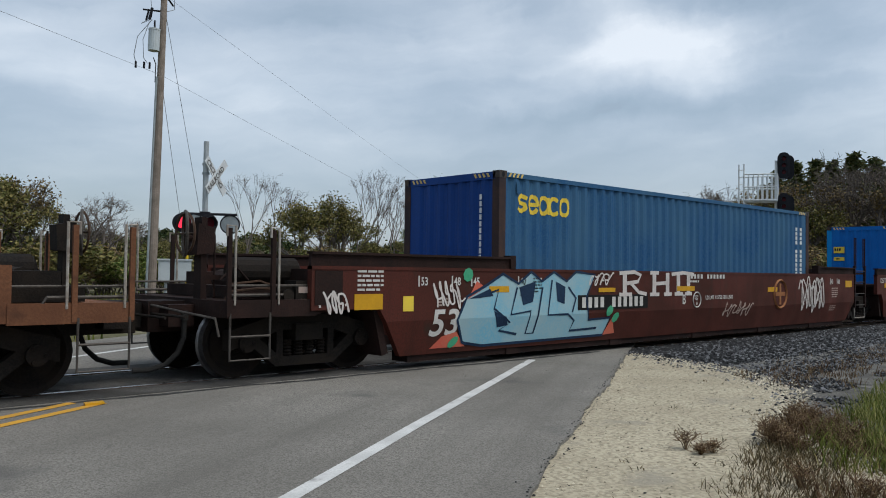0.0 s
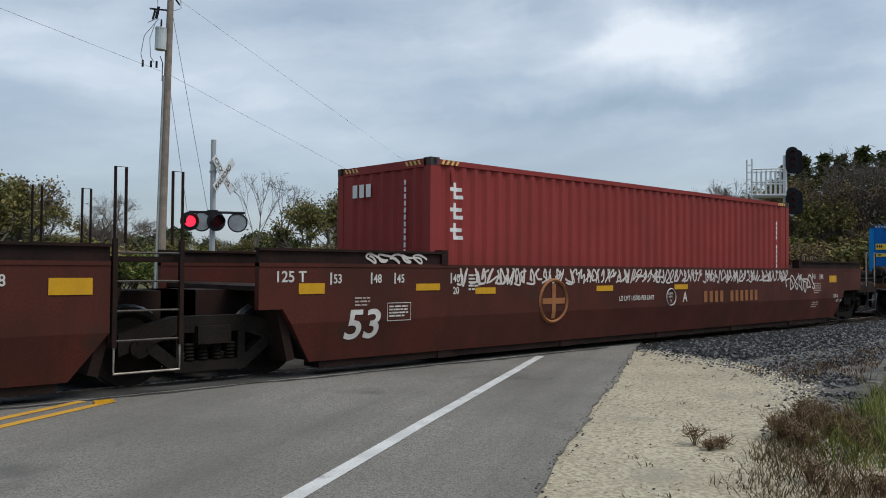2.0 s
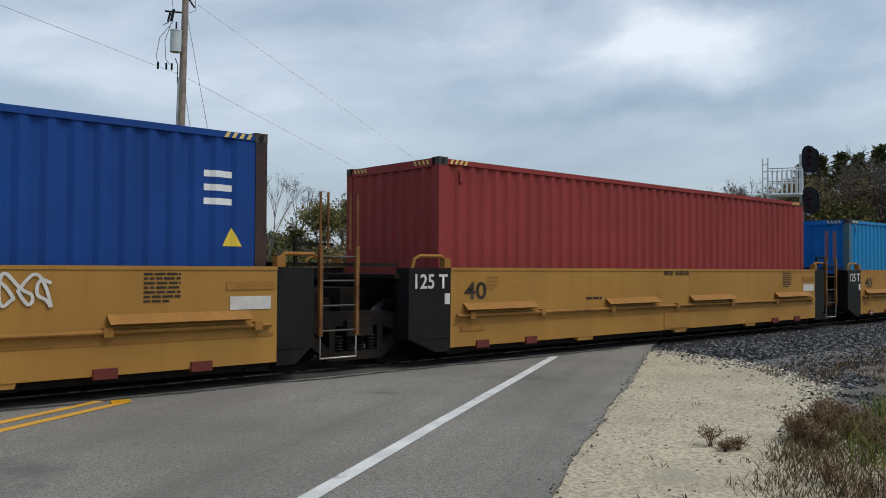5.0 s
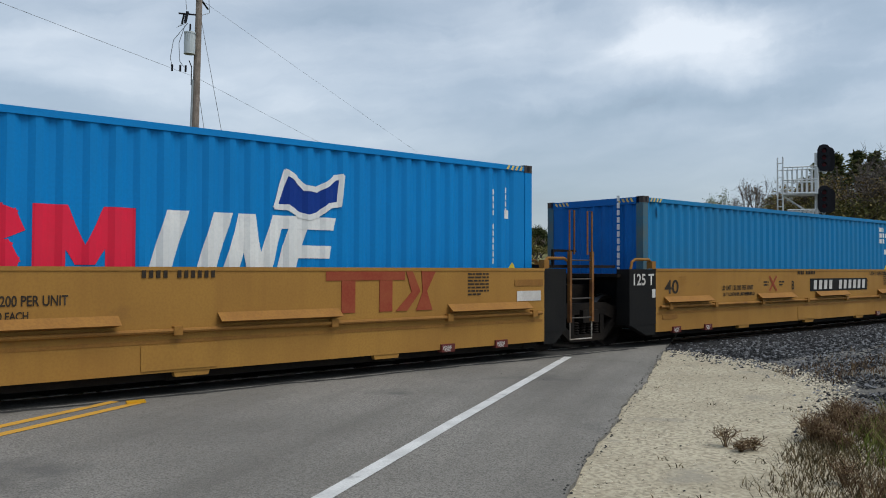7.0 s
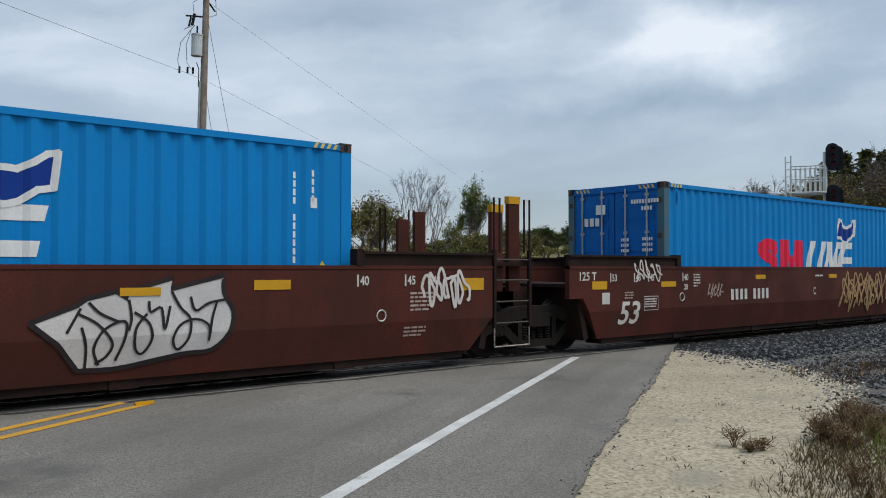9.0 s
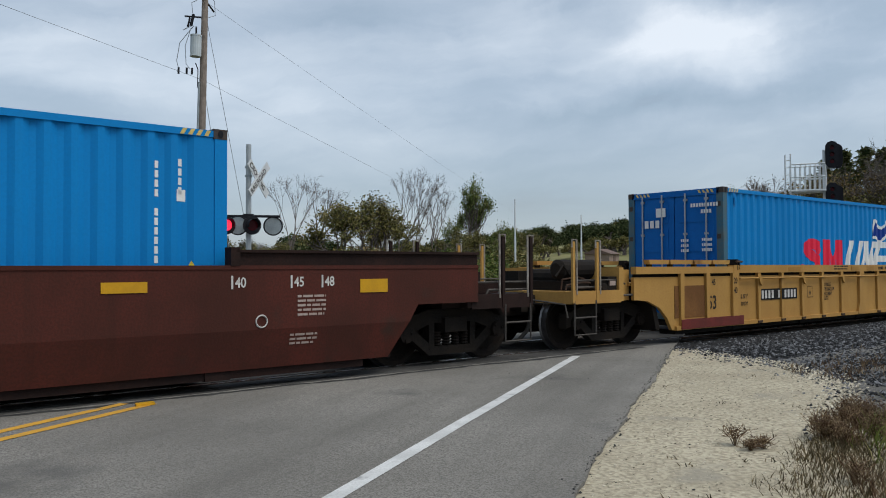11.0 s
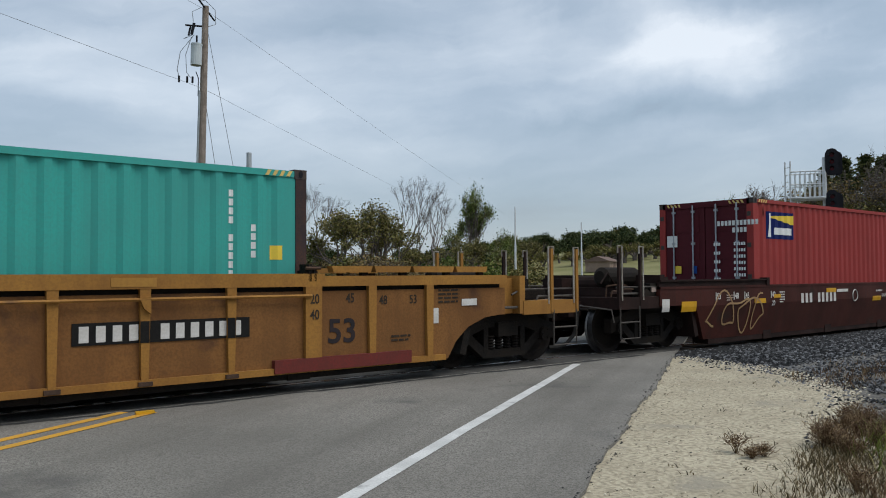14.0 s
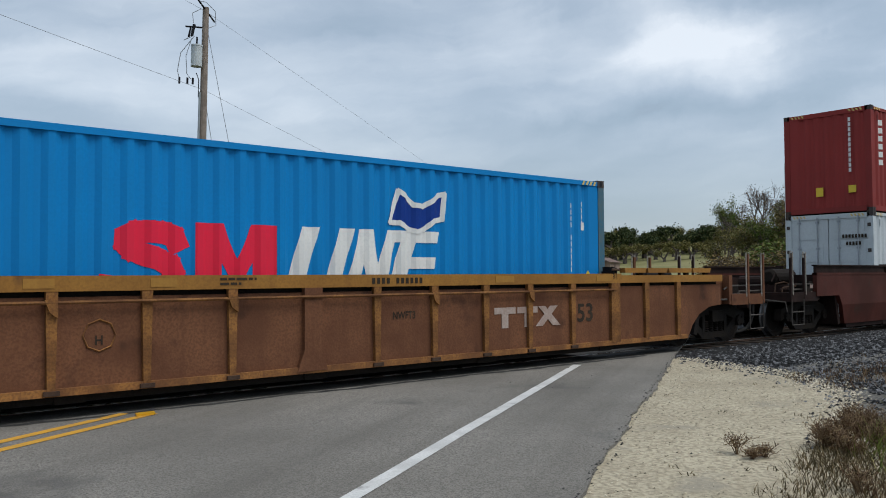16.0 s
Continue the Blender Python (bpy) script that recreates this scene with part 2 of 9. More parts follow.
M = dict(
    asphalt=surface("asphalt", (0.270, 0.255, 0.228), (0.126, 0.119, 0.106), 0.9, 0, 0.45, 0.5, 75, 0.7, rust=(0.105, 0.102, 0.096), rust_at=0.62, grain=1.9, along=radians(30.5)),
    panel=surface("crossing_panel", (0.10, 0.097, 0.092), (0.045, 0.043, 0.04), 0.85, 0, 1.5, 0.8, 40, 0.5, grain=1.0),
    white_line=surface("white_road_paint", (0.62, 0.62, 0.60), (0.36, 0.36, 0.35), 0.75, 0, 2.5, 0.5, 55, 0.3, rust=(0.22, 0.22, 0.21), rust_at=0.63),
    yellow_line=surface("yellow_road_paint", (0.62, 0.33, 0.045), (0.40, 0.23, 0.06), 0.75, 0, 2.5, 0.5, 55, 0.3, rust=(0.2, 0.17, 0.12), rust_at=0.64),
    limestone=surface("crushed_limestone", (0.465, 0.415, 0.305), (0.27, 0.235, 0.17), 0.95, 0, 0.9, 0.45, 24, 1.0, rust=(0.28, 0.255, 0.20), rust_at=0.60, grain=2.1),
    soil=surface("grassy_soil", (0.14, 0.125, 0.075), (0.075, 0.075, 0.035), 0.95, 0, 0.6, 0.9, 25, 0.8, rust=(0.20, 0.18, 0.13), rust_at=0.58),
    field=surface("pale_autumn_grass", (0.235, 0.215, 0.105), (0.15, 0.15, 0.062), 0.95, 0, 0.12, 0.9, 9, 0.5),
    ballast=surface("ballast_bed", (0.028, 0.0285, 0.03), (0.013, 0.0135, 0.014), 0.9, 0, 2.5, 0.9, 28, 1.0),
    stone=leafy("ballast_stone", (0.007, 0.0075, 0.008), (0.022, 0.023, 0.025), (0.19, 0.195, 0.205)),
    pebble=leafy("limestone_pebble", (0.27, 0.24, 0.18), (0.44, 0.39, 0.29), (0.56, 0.51, 0.40)),
    grit=leafy("dark_grit", (0.06, 0.05, 0.035), (0.14, 0.12, 0.085), (0.25, 0.22, 0.16)),
    dark_crumb=surface("asphalt_crumb", (0.06, 0.06, 0.058), (0.03, 0.03, 0.03), 0.9, 0, 3, 0.7, 20, 0.3),
    tie=surface("creosoted_wood", (0.06, 0.045, 0.035), (0.03, 0.025, 0.02), 0.9, 0, 4, 0.8, 40, 0.5, spread=0.2),
    rail=surface("rusty_rail", (0.10, 0.06, 0.04), (0.05, 0.035, 0.028), 0.7, 0.3, 3, 0.7, 40, 0.2),
    rail_top=surface("polished_rail_head", (0.45, 0.45, 0.46), (0.30, 0.30, 0.31), 0.3, 0.9, 3, 0.5, 40, 0.05),
    red_car=surface("oxide_red_car_paint", (0.086, 0.023, 0.0165), (0.045, 0.018, 0.013), 0.6, 0, 1.1, 0.7, 35, 0.15, 0.6, (0.04, 0.024, 0.018), 0.62),
    darker_red_car=surface("grimy_oxide_red_paint", (0.066, 0.018, 0.013), (0.032, 0.014, 0.011), 0.65, 0, 1.1, 0.7, 35, 0.15, 0.6, (0.028, 0.018, 0.014), 0.6),
    brake_red=surface("brake_wheel_red", (0.30, 0.035, 0.04), (0.16, 0.03, 0.03), 0.6, 0, 5, 0.6, 40, 0.1),
    # brick red made darker: the door end's shade is put into its colour
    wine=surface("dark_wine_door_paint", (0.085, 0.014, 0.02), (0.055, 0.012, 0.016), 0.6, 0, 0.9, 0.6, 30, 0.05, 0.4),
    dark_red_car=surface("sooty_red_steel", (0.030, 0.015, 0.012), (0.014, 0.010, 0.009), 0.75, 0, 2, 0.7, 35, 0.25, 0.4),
    yellow_car=surface("yellow_car_paint", (0.33, 0.165, 0.038), (0.19, 0.088, 0.027), 0.6, 0, 1.0, 0.6, 35, 0.12, 0.55, (0.10, 0.05, 0.028), 0.62),
    yellow_clean=surface("bright_yellow_car_paint", (0.365, 0.195, 0.045), (0.26, 0.13, 0.035), 0.55, 0, 0.9, 0.55, 35, 0.1, 0.45, (0.15, 0.075, 0.032), 0.67),
    rust_panel=surface("rust_stained_panel", (0.185, 0.082, 0.042), (0.105, 0.046, 0.026), 0.75, 0, 1.3, 0.85, 35, 0.25, 0.7, (0.06, 0.03, 0.02), 0.60),
    mid_panel=surface("dusty_yellow_panel", (0.215, 0.10, 0.032), (0.125, 0.058, 0.023), 0.7, 0, 1.3, 0.75, 35, 0.2, 0.65, (0.075, 0.038, 0.022), 0.6),
    rust_rib=surface("rusty_yellow_rib", (0.29, 0.135, 0.042), (0.11, 0.05, 0.025), 0.7, 0, 3, 0.85, 35, 0.25, 0.6, spread=0.2),
    black_panel=surface("black_car_paint", (0.008, 0.008, 0.0085), (0.017, 0.016, 0.014), 0.55, 0, 2, 0.6, 35, 0.12, 0.3),
    oxide_strip=surface("brown_red_stripe", (0.15, 0.03, 0.025), (0.09, 0.03, 0.025), 0.65, 0, 3, 0.6, 35, 0.15),
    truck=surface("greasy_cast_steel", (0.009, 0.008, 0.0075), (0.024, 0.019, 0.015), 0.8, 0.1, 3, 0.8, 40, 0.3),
    wheel=surface("dark_wheel_steel", (0.009, 0.008, 0.0075), (0.024, 0.018, 0.014), 0.75, 0.2, 4, 0.8, 40, 0.25),
    tread=surface("polished_wheel_tread", (0.20, 0.20, 0.205), (0.10, 0.095, 0.095), 0.4, 0.9, 4, 0.6, 40, 0.1),
    hose=surface("rubber_hose", (0.018, 0.018, 0.018), (0.035, 0.033, 0.03), 0.7, 0, 5, 0.6, 40, 0.1),
    grab=surface("worn_handrail_steel", (0.44, 0.41, 0.36), (0.20, 0.16, 0.13), 0.55, 0.3, 5, 0.7, 40, 0.1),
    reflector=surface("yellow_reflector", (0.56, 0.30, 0.02), (0.42, 0.22, 0.02), 0.4, 0, 6, 0.4, 40, 0.05),
    letter_white=surface("stencil_white", (0.58, 0.57, 0.54), (0.4, 0.37, 0.34), 0.65, 0, 5, 0.5, 40, 0.05),
    letter_dim=surface("faded_stencil", (0.40, 0.33, 0.29), (0.25, 0.16, 0.13), 0.7, 0, 5, 0.5, 40, 0.05),
    letter_black=surface("stencil_black", (0.025, 0.02, 0.016), (0.06, 0.045, 0.03), 0.65, 0, 5, 0.5, 40, 0.05),
    red_logo=surface("faded_red_logo", (0.25, 0.045, 0.025), (0.3, 0.09, 0.04), 0.65, 0, 4, 0.5, 40, 0.05),
    gold_logo=surface("faded_gold_emblem", (0.30, 0.13, 0.05), (0.18, 0.07, 0.04), 0.65, 0, 4, 0.5, 40, 0.05),
    spray_white=surface("white_spray_paint", (0.60, 0.57, 0.54), (0.44, 0.38, 0.35), 0.6, 0, 6, 0.5, 40, 0.03),
    spray_silver=surface("silver_spray_paint", (0.62, 0.60, 0.58), (0.44, 0.42, 0.41), 0.5, 0.1, 1.5, 0.6, 40, 0.03),
    spray_black=surface("black_spray_paint", (0.02, 0.02, 0.022), (0.05, 0.03, 0.03), 0.5, 0, 6, 0.4, 40, 0.03),
    spray_blue=surface("pale_blue_spray_paint", (0.16, 0.40, 0.52), (0.30, 0.42, 0.45), 0.5, 0, 1.2, 0.9, 30, 0.03),
    spray_navy=surface("deep_blue_spray_paint", (0.010, 0.022, 0.05), (0.02, 0.045, 0.085), 0.5, 0, 2, 0.6, 30, 0.03),
    spray_coral=surface("coral_spray_paint", (0.55, 0.10, 0.07), (0.5, 0.17, 0.1), 0.5, 0, 2, 0.6, 30, 0.03),
    spray_green=surface("green_spray_paint", (0.05, 0.3, 0.16), (0.08, 0.36, 0.2), 0.5, 0, 2, 0.6, 30, 0.03),
    spray_gold=surface("ochre_spray_paint", (0.36, 0.24, 0.11), (0.24, 0.14, 0.08), 0.5, 0, 3, 0.6, 30, 0.03),
    steel_casting=surface("dark_corner_casting", (0.05, 0.05, 0.055), (0.10, 0.07, 0.05), 0.6, 0.3, 5, 0.7, 40, 0.15),
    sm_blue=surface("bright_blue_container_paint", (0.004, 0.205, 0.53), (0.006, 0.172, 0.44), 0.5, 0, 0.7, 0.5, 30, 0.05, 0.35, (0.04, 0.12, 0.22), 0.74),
    # the sides' blue, darkened to paint in the shade of container ends
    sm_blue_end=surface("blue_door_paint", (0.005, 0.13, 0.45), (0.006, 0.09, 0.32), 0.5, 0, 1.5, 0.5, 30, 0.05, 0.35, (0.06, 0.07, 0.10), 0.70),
    sky_blue=surface("faded_sky_blue_container_paint", (0.008, 0.18, 0.41), (0.025, 0.17, 0.33), 0.55, 0, 0.7, 0.6, 30, 0.05, 0.5, (0.07, 0.13, 0.18), 0.72),
    slate_blue=surface("weathered_slate_blue_paint", (0.016, 0.075, 0.185), (0.05, 0.125, 0.21), 0.6, 0, 0.8, 0.8, 30, 0.06, 0.6, (0.05, 0.07, 0.1), 0.73),
    # a real paint, darkened a little to shade the slate container's end too
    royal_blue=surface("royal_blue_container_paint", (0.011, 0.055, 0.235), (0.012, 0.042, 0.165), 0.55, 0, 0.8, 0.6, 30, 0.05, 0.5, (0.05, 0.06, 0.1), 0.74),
    maroon=surface("maroon_container_paint", (0.26, 0.040, 0.037), (0.19, 0.038, 0.034), 0.6, 0, 0.8, 0.6, 30, 0.05, 0.5, (0.12, 0.04, 0.03), 0.74),
    brick_red=surface("brick_red_container_paint", (0.30, 0.044, 0.040), (0.23, 0.042, 0.038), 0.6, 0, 0.8, 0.6, 30, 0.05, 0.45, (0.16, 0.05, 0.04), 0.75),
    jade=surface("jade_green_container_paint", (0.045, 0.335, 0.29), (0.055, 0.27, 0.24), 0.6, 0, 0.8, 0.6, 30, 0.05, 0.5, (0.10, 0.2, 0.17), 0.74),
    pale_grey=surface("white_grey_container_paint", (0.55, 0.60, 0.62), (0.42, 0.46, 0.48), 0.6, 0, 0.8, 0.6, 30, 0.05, 0.5, (0.3, 0.25, 0.2), 0.74),
    rust_post=surface("rust_brown_corner_post", (0.075, 0.042, 0.032), (0.035, 0.03, 0.035), 0.7, 0.1, 3, 0.8, 40, 0.2, 0.5),
    teal_post=surface("worn_teal_corner_post", (0.03, 0.13, 0.21), (0.10, 0.13, 0.13), 0.6, 0, 2.5, 0.9, 40, 0.15, 0.6),
    step=surface("dark_step_steel", (0.05, 0.043, 0.037), (0.11, 0.10, 0.09), 0.6, 0.3, 5, 0.7, 40, 0.1),
    rod=surface("galvanised_lock_rod", (0.40, 0.43, 0.46), (0.26, 0.29, 0.33), 0.45, 0.5, 5, 0.5, 40, 0.05),
    logo_red=surface("signal_red_logo", (0.72, 0.022, 0.06), (0.62, 0.03, 0.06), 0.5, 0, 2, 0.4, 30, 0.03),
    logo_white=surface("white_logo", (0.74, 0.75, 0.73), (0.58, 0.60, 0.60), 0.5, 0, 2, 0.5, 30, 0.03),
    logo_navy=surface("navy_logo", (0.008, 0.035, 0.22), (0.01, 0.05, 0.26), 0.5, 0, 2, 0.4, 30, 0.03),
    navy_panel=surface("dark_navy_panel", (0.008, 0.014, 0.085), (0.01, 0.02, 0.11), 0.5, 0, 2, 0.4, 30, 0.03),
    yellow_bright=surface("pale_yellow_car_paint", (0.44, 0.25, 0.07), (0.32, 0.17, 0.05), 0.55, 0, 0.9, 0.55, 35, 0.1, 0.45, (0.18, 0.09, 0.035), 0.67),
    logo_yellow=surface("yellow_logo", (0.75, 0.55, 0.06), (0.62, 0.45, 0.08), 0.5, 0, 2, 0.4, 30, 0.03),
    hazard_yellow=surface("hazard_yellow", (0.68, 0.50, 0.16), (0.45, 0.34, 0.14), 0.55, 0, 5, 0.5, 30, 0.03),
    pole_wood=surface("weathered_grey_pole_wood", (0.30, 0.25, 0.21), (0.17, 0.14, 0.115), 0.9, 0, 3, 0.8, 30, 0.5, 0.8),
    galvanised=surface("galvanised_steel", (0.42, 0.45, 0.46), (0.30, 0.33, 0.34), 0.5, 0.3, 4, 0.5, 40, 0.05),
    aluminium=surface("white_aluminium", (0.66, 0.68, 0.68), (0.5, 0.52, 0.52), 0.5, 0.2, 4, 0.5, 40, 0.05),
    cabinet=surface("pale_grey_cabinet_paint", (0.52, 0.57, 0.58), (0.38, 0.42, 0.43), 0.5, 0, 3, 0.5, 40, 0.05),
    black_hood=surface("matt_black_hood", (0.012, 0.013, 0.016), (0.025, 0.025, 0.03), 0.6, 0, 4, 0.5, 40, 0.05),
    lens_off=surface("dark_red_lens", (0.09, 0.008, 0.012), (0.05, 0.006, 0.01), 0.15, 0, 4, 0.5, 40, 0.02),
    lens_back=surface("grey_lamp_back", (0.36, 0.40, 0.41), (0.22, 0.25, 0.26), 0.4, 0.2, 4, 0.6, 40, 0.05),
    lens_on=glowing("lit_red_lens", (0.95, 0.03, 0.07), 1.1),
    wire=surface("overhead_wire", (0.27, 0.285, 0.30), (0.20, 0.21, 0.22), 0.6, 0.2, 4, 0.5, 40, 0.0),
    bark=surface("grey_brown_bark", (0.15, 0.128, 0.112), (0.085, 0.072, 0.063), 0.95, 0, 3, 0.8, 30, 0.4),
    leaf_olive=leafy("olive_autumn_leaves", (0.062, 0.072, 0.02), (0.135, 0.126, 0.04), (0.23, 0.185, 0.07)),
    leaf_deep=leafy("deep_green_leaves", (0.018, 0.032, 0.012), (0.042, 0.06, 0.02), (0.10, 0.11, 0.04)),
    leaf_green=leafy("fresh_green_leaves", (0.045, 0.08, 0.016), (0.105, 0.145, 0.032), (0.22, 0.22, 0.07)),
    leaf_rust=leafy("rust_autumn_leaves", (0.08, 0.062, 0.026), (0.15, 0.105, 0.042), (0.21, 0.15, 0.06)),
    leaf_dark=leafy("dark_evergreen_needles", (0.026, 0.042, 0.013), (0.06, 0.072, 0.022), (0.13, 0.12, 0.042)),
    leaf_bud=leafy("sparse_twigs_and_buds", (0.12, 0.10, 0.08), (0.17, 0.135, 0.10), (0.2, 0.15, 0.10)),
    dry_weed=leafy("dry_red_brown_weed", (0.045, 0.026, 0.014), (0.115, 0.065, 0.034), (0.25, 0.185, 0.10)),
    green_weed=leafy("green_weed", (0.06, 0.085, 0.014), (0.15, 0.175, 0.034), (0.30, 0.27, 0.10)),
    olive_weed=leafy("brown_olive_weed", (0.036, 0.03, 0.013), (0.088, 0.068, 0.033), (0.20, 0.15, 0.08)),
    grey_gravel=surface("grey_stony_dirt", (0.21, 0.20, 0.18), (0.075, 0.072, 0.066), 0.95, 0, 1.6, 0.8, 26, 1.0, rust=(0.035, 0.034, 0.033), rust_at=0.56, grain=1.5),
    house_wall=surface("brown_siding", (0.28, 0.21, 0.17), (0.2, 0.15, 0.12), 0.7, 0, 2, 0.5, 20, 0.1),
    house_roof=surface("brown_shingle_roof", (0.17, 0.12, 0.10), (0.11, 0.08, 0.07), 0.8, 0, 2, 0.5, 20, 0.2),
    yellow_post=surface("yellow_marker_plastic", (0.7, 0.5, 0.03), (0.55, 0.4, 0.03), 0.5, 0, 3, 0.4, 20, 0.05),
)


# ---- mesh building ----
class Shape:
    def __init__(self):
        self.v, self.f = [], []

    def add(self, verts, faces):
        k = len(self.v)
        self.v += [tuple(p) for p in verts]
        self.f += [tuple(i + k for i in q) for q in faces]
        return self

    def box(self, x0, x1, y0, y1, z0, z1):
        return self.add([(x0, y0, z0), (x1, y0, z0), (x1, y1, z0), (x0, y1, z0), (x0, y0, z1), (x1, y0, z1), (x1, y1, z1), (x0, y1, z1)],
                        [(0, 3, 2, 1), (4, 5, 6, 7), (0, 1, 5, 4), (1, 2, 6, 5), (2, 3, 7, 6), (3, 0, 4, 7)])

    def slab(self, poly, y0, y1):
        """An outline in x and z, given anticlockwise as seen from the near side, between y0 (near) and y1."""
        n = len(poly)
        v = [(x, y0, z) for x, z in poly] + [(x, y1, z) for x, z in poly]
        f = [tuple(range(n)), tuple(range(2 * n - 1, n - 1, -1))]
        f += [(i, i + n, (i + 1) % n + n, (i + 1) % n) for i in range(n)]
        return self.add(v, f)

    def plan(self, poly, z0, z1):
        n = len(poly)
        v = [(x, y, z0) for x, y in poly] + [(x, y, z1) for x, y in poly]
        f = [tuple(range(n - 1, -1, -1)), tuple(range(n, 2 * n))]
        f += [(i, (i + 1) % n, (i + 1) % n + n, i + n) for i in range(n)]
        return self.add(v, f)

    def bar(self, a, b, r, n=6, r2=None):
        a, b = Vector(a), Vector(b)
        r2 = r if r2 is None else r2
        d = (b - a).normalized()
        s = d.cross(Vector((0, 0, 1)) if abs(d.z) < 0.9 else Vector((1, 0, 0))).normalized()
        t = d.cross(s)
        v = []
        for p, q in ((a, r), (b, r2)):
            v += [p + q * (math.cos(2 * math.pi * i / n) * s + math.sin(2 * math.pi * i / n) * t) for i in range(n)]
        f = [(i, i + n, (i + 1) % n + n, (i + 1) % n) for i in range(n)]
        f += [tuple(range(n)), tuple(range(2 * n - 1, n - 1, -1))]
        return self.add(v, f)

    def pipe(self, pts, r, n=6):
        """A bent round rod in one piece."""
        pts = [Vector(q) for q in pts]
        rings, s = [], None
        for i, q in enumerate(pts):
            d = (pts[min(i + 1, len(pts) - 1)] - pts[max(i - 1, 0)]).normalized()
            if s is None:
                s = d.cross(Vector((0, 0, 1)) if abs(d.z) < 0.9 else Vector((1, 0, 0)))
            s = (s - d * s.dot(d))
            if s.length < 1e-4:
                s = d.cross(Vector((0.3, 0.8, 0.5)))
            s.normalize()
            t = d.cross(s)
            rings += [q + r * (math.cos(2 * math.pi * k / n) * s + math.sin(2 * math.pi * k / n) * t) for k in range(n)]
        m = len(pts)
        f = [(i * n + k, (i + 1) * n + k, (i + 1) * n + (k + 1) % n, i * n + (k + 1) % n) for i in range(m - 1) for k in range(n)]
        f += [tuple(range(n)), tuple((m - 1) * n + k for k in range(n - 1, -1, -1))]
        return self.add(rings, f)

    def ring(self, c, axis, radius, r, n=16, k=5):
        c, axis = Vector(c), Vector(axis).normalized()
        s = axis.cross(Vector((0, 0, 1)) if abs(axis.z) < 0.9 else Vector((1, 0, 0))).normalized()
        t = axis.cross(s)
        v, f = [], []
        for i in range(n):
            a = 2 * math.pi * i / n
            o = math.cos(a) * s + math.sin(a) * t
            for j in range(k):
                b = 2 * math.pi * j / k
                v.append(c + o * (radius + r * math.cos(b)) + axis * r * math.sin(b))
                f.append((i * k + j, ((i + 1) % n) * k + j, ((i + 1) % n) * k + (j + 1) % k, i * k + (j + 1) % k))
        return self.add(v, f)

    def lathe(self, prof, n=20):
        """A profile of (radius, y) turned about the y axis."""
        v, f = [], []
        for r, y in prof:
            v += [(r * math.cos(2 * math.pi * i / n), y, r * math.sin(2 * math.pi * i / n)) for i in range(n)]
        for k in range(len(prof) - 1):
            f += [(k * n + i, (k + 1) * n + i, (k + 1) * n + (i + 1) % n, k * n + (i + 1) % n) for i in range(n)]
        return self.add(v, f)

    def mesh(self, name, material, smooth=False):
        me = bpy.data.meshes.new(name)
        me.from_pydata(self.v, [], self.f)
        me.materials.append(material)
        if smooth:
            me.polygons.foreach_set("use_smooth", [True] * len(me.polygons))
        me.update()
        return me


KEPT = {}


def part(name, shape, material, parent, label="", at=None, smooth=False, key=None):
    """One mesh object under a thing or a part; alike pieces share the mesh under a key."""
    if key is not None:
        key = (key, material.name)
        if key not in KEPT:
            KEPT[key] = (shape() if callable(shape) else shape).mesh(name, material, smooth)
        me = KEPT[key]
    else:
        me = (shape() if callable(shape) else shape).mesh(name, material, smooth)
    ob = new(name, me)
    ob.parent = parent
    if at is not None:
        ob.matrix_basis = at
    if label:
        ob["label"] = label
    return ob


def thing(name, label, category, at, group="", kind=""):
    ob = new(name)
    ob.empty_display_size = 0.3
    ob.matrix_basis = at
    return tagged(ob, label, category, group, kind)


def lone(name, shape, material, label, category, at=None, group="", kind="", smooth=False):
    ob = new(name, shape.mesh(name, material, smooth))
    if at is not None:
        ob.matrix_basis = at
    return tagged(ob, label, category, group, kind)


def wording(name, text, size, x, z, y, material, parent, squeeze=1.0, centre=False, slant=0.0):
    """Letters of the built-in font that stand on the near face of a thing."""
    cu = bpy.data.curves.new(name, "FONT")
    cu.body, cu.size, cu.offset = text, size, size * 0.018
    cu.align_x = "CENTER" if centre else "LEFT"
    tmp = bpy.data.objects.new(name, cu)
    me = bpy.data.meshes.new_from_object(tmp)
    bpy.data.objects.remove(tmp)
    for v in me.vertices:
        v.co = (v.co.x * squeeze + slant * v.co.y, 0, v.co.y)
    me.materials.clear()
    me.materials.append(material)
    ob = new(name, me)
    ob.parent = parent
    ob.matrix_basis = pose(x, y, z)
    return ob


def line(shape, pts, width, y):
    """A flat painted stroke in one piece along points of x and z on a near face; later turns lie over earlier ones."""
    v = []
    for i, (x, z) in enumerate(pts):
        (xa, za), (xb, zb) = pts[max(i - 1, 0)], pts[min(i + 1, len(pts) - 1)]
        d = math.hypot(xb - xa, zb - za) or 1e-6
        nx, nz = -(zb - za) / d * width / 2, (xb - xa) / d * width / 2
        v += [(x - nx, y - 0.00012 * i, z - nz), (x + nx, y - 0.00012 * i, z + nz)]
    return shape.add(v, [(2 * i, 2 * i + 2, 2 * i + 3, 2 * i + 1) for i in range(len(pts) - 1)])


